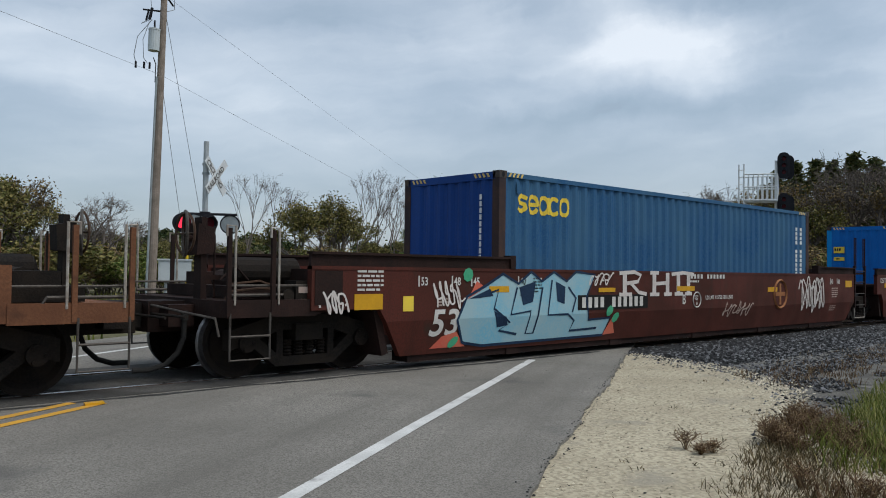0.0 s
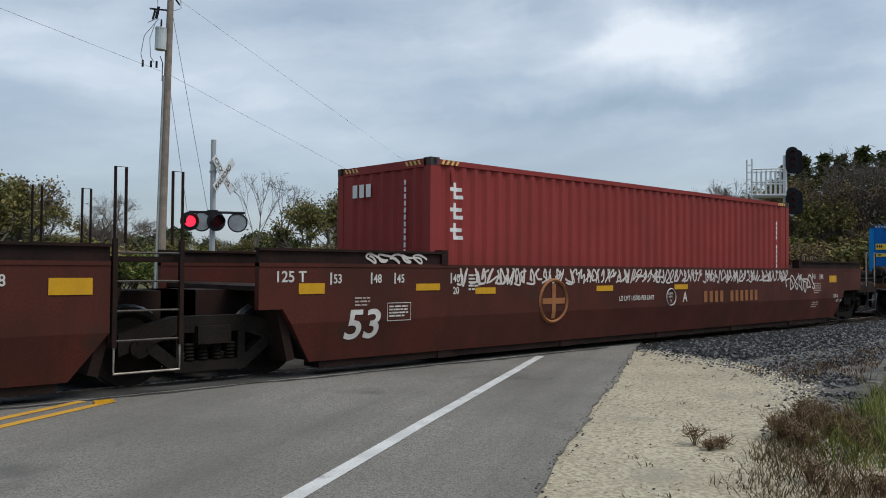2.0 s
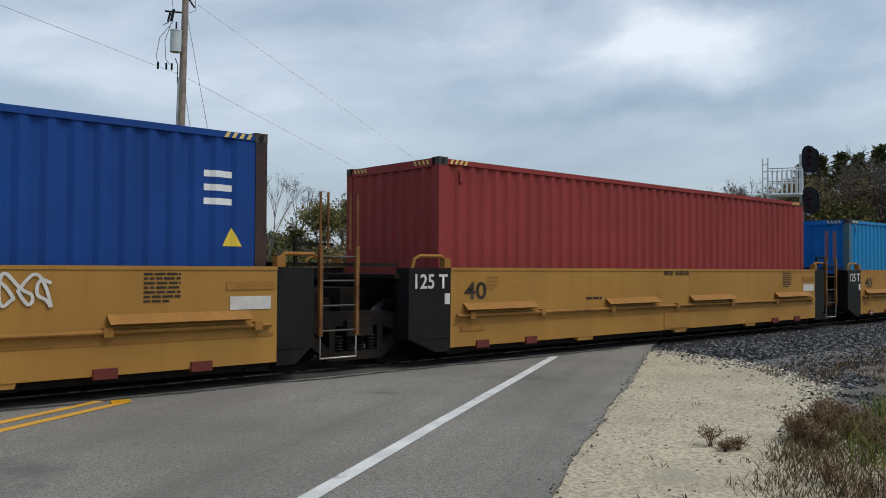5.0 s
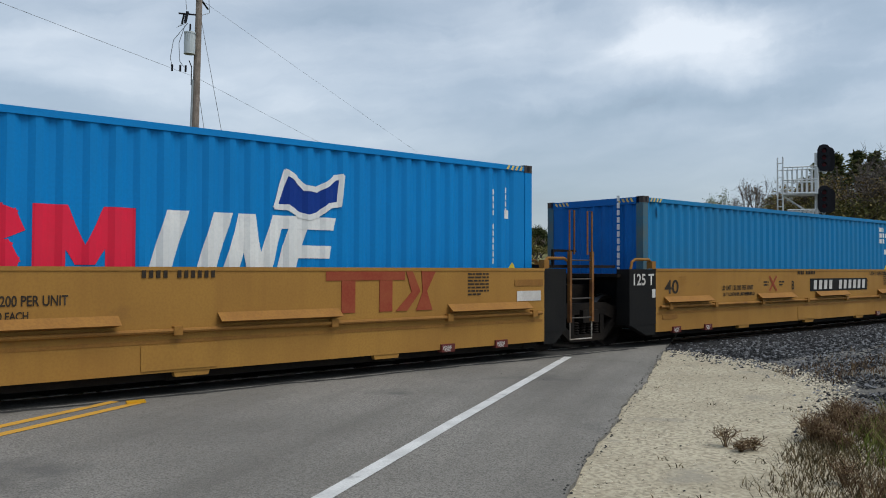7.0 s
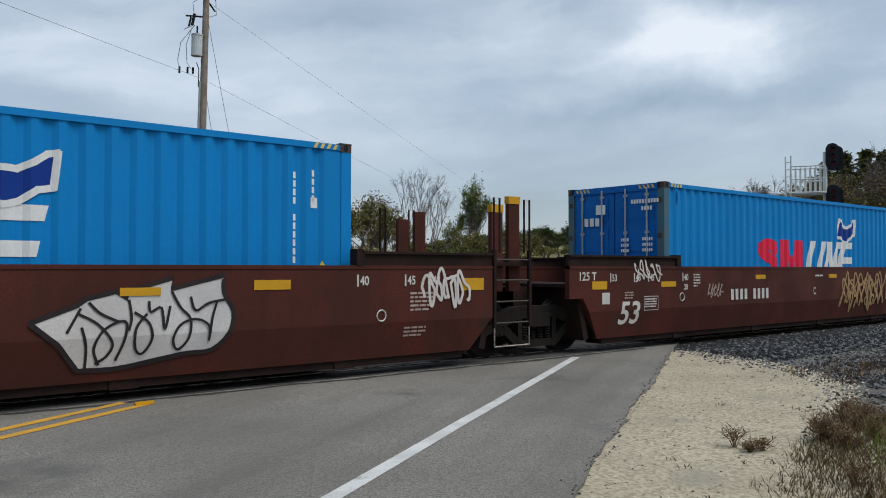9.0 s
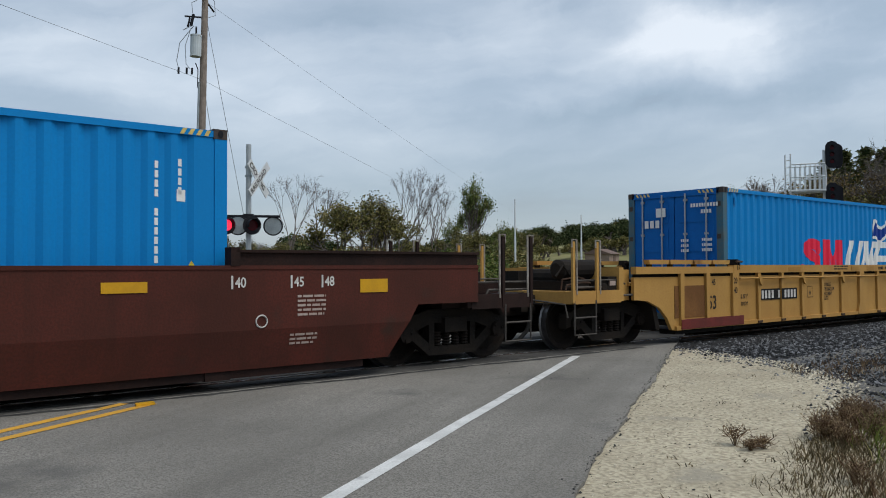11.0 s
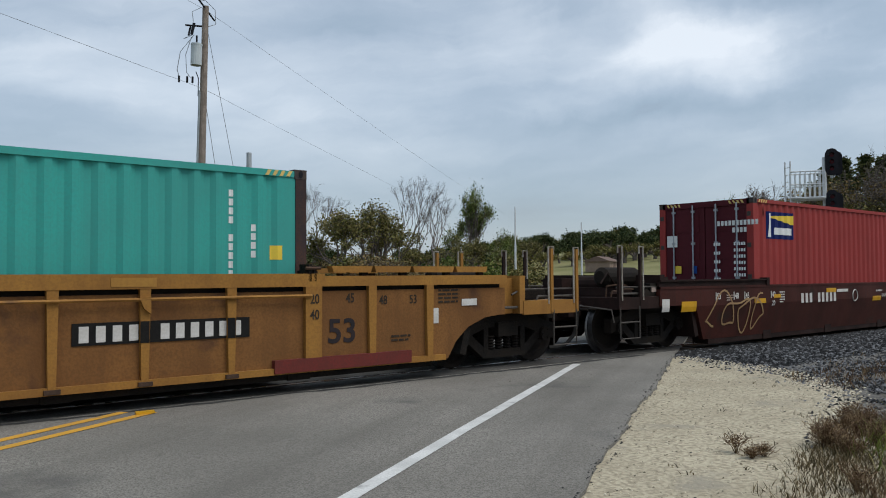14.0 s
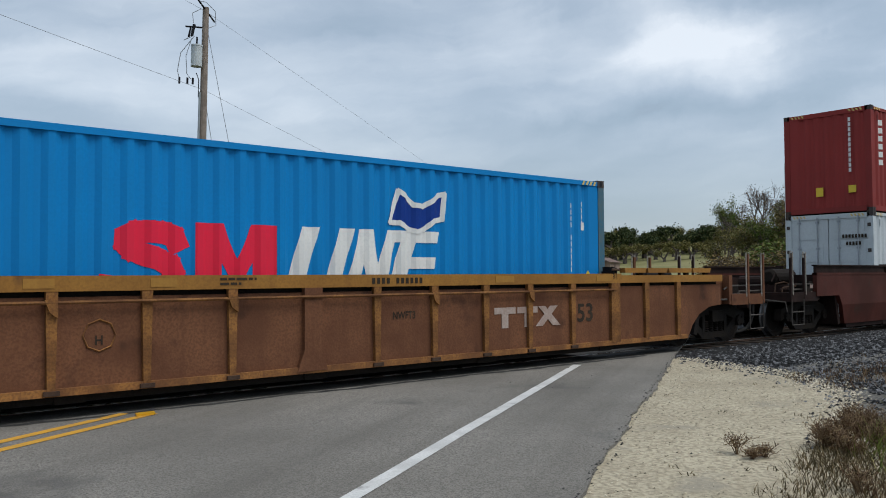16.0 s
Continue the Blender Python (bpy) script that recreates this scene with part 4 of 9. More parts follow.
def climbing_ladder(car, at, x0, x1, paint, top=2.55):
    """Two stiles with rungs, on both sides of the joint between units."""
    for y in (-1.49, 1.49):
        lad = part("ladder", lambda: Shape().box(x0, x0 + 0.05, y - 0.03, y + 0.03, 0.55, 1.75), paint, car, at=at, key=("lad", x0, y))
        part("stile", lambda: Shape().box(x1 - 0.05, x1, y - 0.03, y + 0.03, 0.55, 1.75), paint, lad, key=("lad2", x0, y))
        for z in (0.62, 0.95, 1.28, 1.6):
            part("rung", lambda: Shape().bar((x0, y, 0), (x1, y, 0), 0.014), M["step"], lad, at=pose(0, 0, z), key=("rung", x0, x1, y))
        part("grab_iron", lambda: Shape().pipe([(x0 + 0.02, y, 1.7), (x0 + 0.02, y, top), (x0 + 0.14, y, top), (x0 + 0.14, y, 1.7)], 0.017), paint, lad, key=("lgrab", x0, y))
        part("grab_iron", lambda: Shape().pipe([(x1 - 0.02, y, 1.7), (x1 - 0.02, y, top), (x1 - 0.14, y, top), (x1 - 0.14, y, 1.7)], 0.017), paint, lad, key=("lgrab2", x0, y))
        part("step", lambda: Shape().pipe([(x0 + 0.03, y, 0.62), (x0 + 0.03, y, 0.26), (x1 - 0.03, y, 0.26), (x1 - 0.03, y, 0.62)], 0.014), M["grab"], lad, key=("lstep", x0, y))


# -- smooth-sided oxide red unit --
SLOPE = 0.2


def folded_side(car, u, y0, y1, left, right, xl, xr, zt, zb, fold, paint):
    """A side whose lower half slopes inwards below a fold."""
    off = SLOPE * (fold - zb) * (1 if y0 < 0 else -1)
    zn, k = zb + 0.71, min(1.0, (fold - zb) / 0.71)
    la = -2.28 - 0.47 * k
    if right == "joint":
        ra0, ra, upper = L + 2.0, L + 2.4, [(L + 2.4, fold), (xr, zt)]
    else:
        ra0, ra, upper = L + 2.28, L + 2.28 + 0.47 * k, [(L + 2.28 + 0.47 * k, fold), (L + 2.751, zn + 0.001), (xr, zn + 0.001), (xr, zt)]
    w = Shape().slab([(la, fold)] + upper + [(xl, zt), (xl, zn + 0.001), (-2.751, zn + 0.001)], y0, y1)
    low = [(-2.28, zb), (ra0, zb), (ra, fold), (la, fold)]
    w.add([(x, y0 + (off if z == zb else 0), z) for x, z in low] + [(x, y1 + (off if z == zb else 0), z) for x, z in low],
          [(0, 1, 2, 3), (7, 6, 5, 4), (0, 4, 5, 1), (1, 5, 6, 2), (3, 7, 4, 0)])
    w.box(xl, xr, min(y0, y1) - 0.01, max(y0, y1) + 0.01, zt - 0.045, zt + 0.003)
    part("side_sill", w, paint, car, "oxide red folded side of the well", at=pose(u, 0, 0))


PAINTED = ("graffiti", "graffiti_outline", "graffiti_fill", "stencil", "number_bar", "number_panel", "reflector", "notice_plate", "notice_frame", "data_panel", "small_writing", "roundel", "measure_mark", "emblem", "patch")


def lay_on_fold(car, fold):
    """Paint and plates below the fold follow the sloping face."""
    for ob in [o for o in bpy.data.objects if o.parent is not None and o.parent.name == car.name and o.type == "MESH"]:
        if ob.name.split(".")[0] not in PAINTED:
            continue
        at = ob.matrix_basis.translation
        if ob.data.users > 1:
            ob.matrix_basis = pose(at.x, at.y + SLOPE * max(0.0, fold - at.z), at.z)
            continue
        heights = [v.co.z + at.z for v in ob.data.vertices]
        if min(heights) >= fold:
            continue
        if max(heights) > fold:
            b = bmesh.new()
            b.from_mesh(ob.data)
            bmesh.ops.bisect_plane(b, geom=b.verts[:] + b.edges[:] + b.faces[:], plane_co=(0, 0, fold - at.z), plane_no=(0, 0, 1))
            b.to_mesh(ob.data)
            b.free()
        for v in ob.data.vertices:
            v.co.y += SLOPE * max(0.0, fold - at.z - v.co.z)


POSTS = [True]


def red_unit(car, u, left, right, zt=1.5, zr=1.69, zb=0.24, fold=0.72):
    paint, dark = M["darker_red_car"] if zt < 1.4 else M["red_car"], M["dark_red_car"]
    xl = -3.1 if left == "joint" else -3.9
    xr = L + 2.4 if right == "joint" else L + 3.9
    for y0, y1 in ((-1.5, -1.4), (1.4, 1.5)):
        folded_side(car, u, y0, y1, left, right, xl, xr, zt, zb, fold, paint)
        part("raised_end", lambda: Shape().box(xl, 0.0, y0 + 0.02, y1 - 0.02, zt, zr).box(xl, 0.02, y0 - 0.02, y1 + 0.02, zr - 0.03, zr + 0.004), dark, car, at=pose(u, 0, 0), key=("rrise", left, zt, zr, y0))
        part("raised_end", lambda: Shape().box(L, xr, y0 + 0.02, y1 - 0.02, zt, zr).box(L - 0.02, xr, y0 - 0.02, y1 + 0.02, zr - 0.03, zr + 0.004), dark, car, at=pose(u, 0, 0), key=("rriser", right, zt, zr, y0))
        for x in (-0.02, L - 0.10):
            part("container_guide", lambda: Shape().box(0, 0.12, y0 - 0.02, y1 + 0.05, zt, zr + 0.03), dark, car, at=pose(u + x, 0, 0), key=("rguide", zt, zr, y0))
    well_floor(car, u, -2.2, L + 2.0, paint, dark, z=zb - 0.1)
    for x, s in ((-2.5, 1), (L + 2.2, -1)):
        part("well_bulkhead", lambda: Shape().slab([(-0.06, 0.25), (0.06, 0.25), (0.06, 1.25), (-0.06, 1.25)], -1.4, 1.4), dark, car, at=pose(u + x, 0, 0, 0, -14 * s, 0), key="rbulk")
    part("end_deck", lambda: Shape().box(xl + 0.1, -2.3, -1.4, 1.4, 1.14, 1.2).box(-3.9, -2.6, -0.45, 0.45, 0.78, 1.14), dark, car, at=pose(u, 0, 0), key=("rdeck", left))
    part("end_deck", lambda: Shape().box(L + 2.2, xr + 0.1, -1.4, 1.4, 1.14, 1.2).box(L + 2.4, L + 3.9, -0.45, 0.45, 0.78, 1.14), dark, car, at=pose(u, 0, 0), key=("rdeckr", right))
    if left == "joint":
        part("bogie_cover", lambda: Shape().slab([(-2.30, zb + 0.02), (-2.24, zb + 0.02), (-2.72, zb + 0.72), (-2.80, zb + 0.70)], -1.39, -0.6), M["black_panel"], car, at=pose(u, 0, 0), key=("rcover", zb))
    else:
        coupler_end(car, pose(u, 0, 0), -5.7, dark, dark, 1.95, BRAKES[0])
        if POSTS[0]:
            for k in (0.0, 0.24):
                part("guide_post", lambda: Shape().box(0, 0.11, -0.05, 0.05, 1.1, 2.50), dark, car, at=pose(u - 4.02 + k, -1.22, 0), key="gpostl")
            part("guide_post_cap", lambda: Shape().box(-0.01, 0.36, -0.06, 0.06, 2.50, 2.60), dark, car, at=pose(u - 4.02, -1.22, 0), key="gcapl")
    if right == "joint":
        climbing_ladder(car, pose(u, 0, 0), L + 2.42, L + 3.24, dark, 2.55)
        for k, hh in ((0.12, 2.35), (0.5, 2.5)) if POSTS[0] and u < 5 else ():
            part("guide_post", lambda: Shape().box(L + 2.5 + k, L + 2.74 + k, -1.25, -1.17, 1.1, hh), paint, car, at=pose(u, 0, 0), key=("gpost", k))
            part("guide_post_cap", lambda: Shape().box(L + 2.49 + k, L + 2.75 + k, -1.26, -1.16, hh, hh + 0.12), M["reflector"], car, at=pose(u, 0, 0), key=("gcap", k))
            part("guide_post", lambda: Shape().box(L + 2.5 + k, L + 2.74 + k, 1.17, 1.25, 1.1, hh), paint, car, at=pose(u, 0, 0), key=("gpostf", k))
        part("joint_deck", lambda: Shape().box(L + 2.4, L + 3.4, -1.42, 1.42, 1.5, 1.56).box(L + 2.4, L + 2.46, -1.45, 1.45, 0.6, 1.5), dark, car, at=pose(u, 0, 0), key="jdeck")
    else:
        coupler_end(car, flip(u + L), -5.7, dark, dark, 1.95, BRAKES[1])


# -- ribbed yellow unit --
RIBS = [0.92, 1.93, 2.87, 3.86, 4.88, 6.99, 8.00, 9.01, 9.97, 11.00]


def ribbed_unit(car, u, left, right, panel, rib, chord):
    dark = M["truck"]
    xl = -3.4 if left == "end" else -3.0
    xr = L + 3.4 if right == "end" else L + 3.0
    arch = [(0.0, 0.26), (-0.16, 0.50), (-0.40, 0.70), (-0.75, 0.83), (-1.05, 0.86)]
    la = [(-2.23 + a, b) for a, b in arch if -2.23 + a > xl]
    ra = [(L + 2.23 - a, b) for a, b in arch if L + 2.23 - a < xr]
    outline = la[:1] + ra + [(xr, 0.86), (xr, 1.275), (xl, 1.275), (xl, 0.86)] + la[:0:-1]
    for y0, y1, near in ((-1.45, -1.38, True), (1.38, 1.45, False)):
        o = NEAR if near else 1.5
        side = part("side_panel", lambda: Shape().slab(outline, y0, y1), panel, car, "stained panelled side of the well", at=pose(u, 0, 0), key=("pan", left, right, y0))
        part("top_chord", lambda: Shape().box(-0.1, L + 0.1, min(o, y1) - 0.01, max(o, y1) + 0.01, 1.335, 1.50).box(xl, -0.1, min(o, y1), max(o, y1), 1.335, 1.47).box(L + 0.1, xr, min(o, y1), max(o, y1), 1.335, 1.47), chord, side, "yellow top chord", key=("chord", left, right, y0))
        part("bottom_chord", lambda: Shape().box(-2.15, L + 2.15, min(o, y1), max(o, y1), 0.25, 0.33), rib, side, key=("bchord", y0))
        for a, b in ((-3.0, -2.36), (-2.33, -1.56), (-1.53, -0.90), (-0.87, -0.22)):
            part("top_beam", lambda: Shape().slab([(a + 0.03, 1.515), (b - 0.03, 1.515), (b, 1.60), (a, 1.60)], y0 - 0.04, y1 + 0.02), chord, side, key=("beam", a, y0))
            part("top_beam", lambda: Shape().slab([(L - b + 0.03, 1.515), (L - a - 0.03, 1.515), (L - a, 1.60), (L - b, 1.60)], y0 - 0.04, y1 + 0.02), chord, side, key=("beamr", a, y0))
            for x in (a + 0.1, L - a - 0.1):
                part("beam_foot", lambda: Shape().box(-0.05, 0.05, y0, y1, 1.46, 1.52), dark, side, at=pose(x, 0, 0), key=("bfoot", y0))
        for x in (0.02, L - 0.14):
            guide = part("corner_guide", lambda: Shape().box(0.0, 0.05, y0 - 0.06, y1 + 0.1, 1.40, 1.62).box(0.075, 0.12, y0 - 0.06, y1 + 0.1, 1.40, 1.60).box(-0.03, 0.15, y0 - 0.03, y1 + 0.1, 1.50, 1.54), dark, side, "rusty container corner guide", at=pose(x, 0, 0), key=("cguide", y0))
            part("guide_pin", lambda: Shape().bar((-0.05, y0 - 0.07, 1.57), (0.17, y0 - 0.07, 1.57), 0.02, 8), M["rail"], guide, key=("gpin", y0))
        for x in RIBS:
            part("rib", lambda: Shape().slab([(-0.03, 0.30), (0.05, 0.30), (0.07, 1.335), (-0.05, 1.335)], *((-1.505, -1.44) if near else (1.44, 1.505))), rib, side, at=pose(x, 0, 0), key=("rib", near))
            if RIBS.index(x) % 2 == 0:
                part("rail_bracket", lambda: Shape().slab([(-0.07, 1.25), (0.06, 1.25), (0.06, 1.06), (-0.02, 1.12)], *((-1.545, -1.44) if near else (1.44, 1.545))), rib, side, at=pose(x, 0, 0), key=("ribr", near))
            part("rib_foot", lambda: Shape().box(-0.07, 0.09, *((-1.53, -1.44) if near else (1.44, 1.53)), 0.262, 0.31), M["rail"], side, at=pose(x, 0, 0), key=("ribf", near))
        for x in (-1.05, L + 0.86, -1.95, L + 1.86):
            part("rib", lambda: Shape().slab([(-0.05, 0.30), (0.05, 0.30), (0.065, 1.335), (-0.065, 1.335)], *((-1.505, -1.44) if near else (1.44, 1.505))), rib, side, at=pose(x, 0, 0), key=("erib", near))
        for x in (-0.02, L - 0.06):
            part("post", lambda: Shape().box(-0.12, 0.12, *((-1.51, -1.44) if near else (1.44, 1.51)), 0.30, 1.335), rib, side, at=pose(x, 0, 0), key=("cpost", near))
        part("middle_plate", lambda: Shape().slab([(5.76, 0.28), (6.20, 0.28), (6.12, 0.55), (6.12, 1.335), (5.86, 1.335), (5.86, 0.55)], *((-1.515, -1.44) if near else (1.44, 1.515))), panel, side, key=("mid", near))
        # dark strip added behind the slot in place of the shade inside it
        part("inner_flange", lambda: Shape().box(xl + 0.05, xr - 0.05, y1 - 0.004 if near else y0 - 0.006, y1 + 0.006 if near else y0 + 0.004, 1.22, 1.40), dark, side, "dark strip that stands in for shade in the slot", key=("slot", left, right, near))
        part("stiffener_rail", lambda: Shape().bar((0.1, y0 - 0.075 if near else y1 + 0.075, 1.22), (L - 0.1, y0 - 0.075 if near else y1 + 0.075, 1.22), 0.022), rib, side, key=("stiff", near))
    well_floor(car, u, -2.1, L + 2.1, chord, dark, z=0.16)
    for x, s in ((-2.5, 1), (L + 2.5, -1)):
        part("well_bulkhead", lambda: Shape().box(-0.06, 0.06, -1.38, 1.38, 0.3, 1.3), dark, car, at=pose(u + x, 0, 0, 0, -16 * s, 0), key="ybulk")
    for side_at, end in ((pose(u, 0, 0), left), (flip(u + L), right)):
        part("end_deck", lambda: Shape().box(xl if end == "end" else -3.0, -2.3, -1.36, 1.36, 1.12, 1.18).box(-3.9, -2.4, -0.45, 0.45, 0.75, 1.12), rib, car, at=side_at, key=("ydeck", end))
        if end == "joint":
            part("end_cover", lambda: Shape().box(-2.27, -1.15, -1.515, -1.40, 0.34, 1.33), M["black_panel"], car, "black painted end panel", at=side_at, key="ycov")
            part("end_cover", lambda: Shape().box(-2.27, -1.15, 1.40, 1.515, 0.34, 1.33), M["black_panel"], car, "black painted end panel", at=side_at, key="ycovf")
            for y in (-1.52, 1.44):
                part("stripe_panel", lambda: Shape().box(-2.1, 0.25, y, y + 0.08, 0.265, 0.45), M["oxide_strip"], car, "brown red jacking panel", at=side_at, key=("ystrip", y))
            part("end_cap", lambda: Shape().box(-3.1, -2.2, -1.47, -1.2, 1.34, 1.62).box(-3.1, -2.2, 1.2, 1.47, 1.34, 1.62), chord, car, at=side_at, key="ycap")
        else:
            coupler_end(car, side_at, -5.7, panel if panel is M["rust_panel"] else rib, dark, 1.9, BRAKES[1] if side_at.translation.x > u + 1 else BRAKES[0], low=0.84)
    if right == "joint":
        climbing_ladder(car, pose(u, 0, 0), L + 3.15, L + 3.85, rib, 2.35)


# -- smooth yellow forty-foot unit --
def yellow_unit(car, u, left, right):
    paint, dark, black = M["yellow_clean"], M["truck"], M["black_panel"]
    xl = -2.1 if left == "end" else 0.0
    xr = L + 2.1 if right == "end" else L
    outline = ([(-0.45, 0.27)] if left == "end" else [(0.0, 0.27)]) + ([(L + 0.45, 0.27), (L + 1.04, 0.80), (xr, 0.80)] if right == "end" else [(L, 0.27)]) + [(xr, 1.46), (xl, 1.46)] + ([(xl, 0.80), (-1.04, 0.80)] if left == "end" else [])
    for y0, y1, near in ((-1.5, -1.42, True), (1.42, 1.5, False)):
        s = -1 if near else 1
        side = part("side_sill", lambda: Shape().slab(outline, y0, y1).box(xl, xr, y0 - 0.01, y1 + 0.01, 1.42, 1.464), paint, car, "yellow smooth side of the well", at=pose(u, 0, 0), key=("ys", left, right, y0))
        part("air_pipe", lambda: Shape().pipe([(0.1 if left == "joint" else -1.5, s * 1.54, 0.74 if left == "joint" else 0.9), (0.2, s * 1.54, 0.74), (L - 0.1, s * 1.54, 0.74)], 0.028, 8), M["yellow_car"], side, key=("ypipe", left, y0))
        for x in (0.4, 2.0, 3.9, 6.0, 8.1, 10.1, 11.9):
            part("pipe_bracket", lambda: Shape().box(-0.05, 0.05, *((-1.58, -1.49) if near else (1.49, 1.58)), 0.69, 0.79), M["yellow_car"], side, at=pose(x, 0, 0), key=("ybr", near))
        for x, w in ((0.25, 1.6), (3.75, 1.6), (6.5, 1.7), (10.1, 1.7)):
            part("hatch_flap", lambda: Shape().add([(0, s * 1.505, 0.93), (w, s * 1.505, 0.93), (w, s * 1.63, 0.83), (0, s * 1.63, 0.83), (0.05, s * 1.505, 0.80), (w - 0.05, s * 1.505, 0.80)], [(0, 1, 2, 3), (3, 2, 5, 4), (0, 3, 4), (1, 5, 2)]), M["yellow_car"], side, at=pose(x, 0, 0), key=("yflap", near, w))
        for x in (0.66, 1.77, L - 2.1, L - 1.0):
            part("jacking_pad", lambda: Shape().box(-0.13, 0.13, *((-1.53, -1.44) if near else (1.44, 1.53)), 0.235, 0.35), M["oxide_strip"], side, "red jacking pad with white writing", at=pose(x, 0, 0), key=("yjack", near))
        for x in (3.2, 6.2, 9.0):
            part("foot_plate", lambda: Shape().slab([(-0.2, 0.21), (0.2, 0.21), (0.22, 0.275), (-0.22, 0.275)], *((-1.49, -1.42) if near else (1.42, 1.49))), paint, side, at=pose(x, 0, 0), key=("yfoot", near))
        part("fold_seam", lambda: Shape().box(0.05, L - 0.05, y0 - 0.006, y1 + 0.006, 0.60, 0.64), M["yellow_car"], side, key=("yseam", y0))
    well_floor(car, u, 0.0, L, paint, dark, z=0.17)
    for side_at, end, first in ((pose(u, 0, 0), left, True), (flip(u + L), right, False)):
        w = 0.80 if first else 0.55
        if end == "joint":
            for y in (-1.44, 1.44):
                part("hand_rail", lambda: Shape().pipe([(-0.70, y, 1.44), (-0.66, y, 1.58), (-0.56, y, 1.63), (-0.14, y, 1.63), (-0.06, y, 1.56), (-0.05, y, 1.46)], 0.026, 8).box(-0.12, 0.0, y - 0.06, y + 0.06, 1.46, 1.60), M["yellow_car"], car, "worn yellow bent hand rail", at=side_at, key=("yhand", y))
            part("end_cover", lambda: Shape().plan([(-w, -1.49), (0.0, -1.5), (0.0, -1.3), (-w, -1.2)], 0.42, 1.45).plan([(-w, 1.2), (0.0, 1.3), (0.0, 1.5), (-w, 1.49)], 0.42, 1.45).slab([(-0.28, 0.22), (-0.001, 0.22), (-0.001, 0.425), (-w + 0.03, 0.425)], -1.488, -1.34).slab([(-0.28, 0.22), (-0.001, 0.22), (-0.001, 0.425), (-w + 0.03, 0.425)], 1.34, 1.488).box(-0.5, -0.1, -1.3, 1.3, 0.35, 1.30), black, car, "black painted end casting", at=side_at, key=("ybc", first))
            part("end_deck", lambda: Shape().box(-1.3, -0.4, -0.5, 0.5, 0.75, 1.15).box(-0.9, -0.1, -1.3, 1.3, 1.30, 1.36), dark, car, at=side_at, key="ybd")
        else:
            coupler_end(car, side_at, -3.75, M["rust_rib"], dark, 1.95, first, low=0.84)
            part("control_box", lambda: Shape().box(-1.95, -1.05, -1.53, -1.40, 0.92, 1.40).box(-1.88, -1.5, -1.535, -1.40, 1.0, 1.3), M["yellow_car"], car, "dull yellow control box", at=side_at, key="ycbox")
            part("air_tank", lambda: Shape().bar((-1.9, -0.75, 1.62), (-0.5, -0.75, 1.62), 0.22, 14), M["truck"], car, "brown steel air tank", at=side_at, key="ytank")
            part("end_casting", lambda: Shape().box(-1.9, -0.3, -1.38, 1.38, 0.9, 1.2).box(-2.1, -1.8, -1.46, 1.46, 0.8, 1.45), M["rust_rib"], car, at=side_at, key="yec")
    if right == "end":
        hub = Vector((L + 2.62, -1.30, 1.50))
        ring = Shape().ring(hub, (0.35, -0.94, 0), 0.27, 0.022, 24, 6)
        across = Vector((0.94, 0.35, 0))
        for q in range(6):
            a = q * math.pi / 3
            ring.bar(hub, hub + (across * math.cos(a) + Vector((0, 0, 1)) * math.sin(a)) * 0.26, 0.018, 6)
        ring.bar(hub - Vector((0.35, -0.94, 0)) * 0.12, hub + Vector((0.35, -0.94, 0)) * 0.03, 0.06, 10)
        part("brake_wheel", ring, M["brake_red"], car, "dull red spoked hand brake wheel", at=pose(u, 0, 0))
        part("brake_stand", Shape().box(L + 2.44, L + 2.56, -1.16, -1.0, 0.98, 1.78), M["truck"], car, at=pose(u, 0, 0))
    if right == "joint":
        climbing_ladder(car, pose(u, 0, 0), L + 0.62, L + 1.25, M["rust_rib"], 2.45)
        part("walkway", lambda: Shape().box(L + 0.05, L + 2.0, -1.40, -0.9, 1.47, 1.52).box(L + 0.3, L + 0.34, -1.42, -1.38, 1.5, 1.78).box(L + 0.3, L + 0.9, -1.42, -1.39, 1.74, 1.78), dark, car, "dark steel walkway over the joint", at=pose(u, 0, 0), key="ywalk")


def well_car(name_label, origin, build, units, trucks, extra, brakes=(False, False)):
    BRAKES[:] = brakes
    POSTS[0] = "silver" in name_label
    car = thing("well_car", name_label, "rail car", pose(origin, YC, 0), group="cars of the freight train")
    for k, u in enumerate(units):
        build(car, u, "end" if k == 0 else "joint", "end" if k == len(units) - 1 else "joint")
    for x in trucks:
        truck(car, x)
    MOVING.append((car, origin))
    extra(car)
    if build in (low_red, tall_red, red_unit):
        lay_on_fold(car, 0.84 if build is low_red else 0.72)
    return car


# ---- containers ----
PITCH = 0.277
CW, CH = 2.438, 2.896


def corrugation(n_from, n_to):
    """Corner points (along, depth) of a corrugated wall between two ends."""
    pts, x = [(n_from, 0.0)], n_from + 0.05
    while x + PITCH < n_to - 0.03:
        pts += [(x, 0.0), (x + 0.068, 0.036), (x + 0.138, 0.036), (x + 0.206, 0.0)]
        x += PITCH
    return pts + [(n_to, 0.0)]


SIDE = corrugation(0.16, L - 0.16)
END = corrugation(0.10, CW - 0.10)


def wave(pts, a):
    for (xa, da), (xb, db) in zip(pts, pts[1:]):
        if xa <= a <= xb:
            return da + (db - da) * (a - xa) / max(1e-6, xb - xa)
    return 0.0


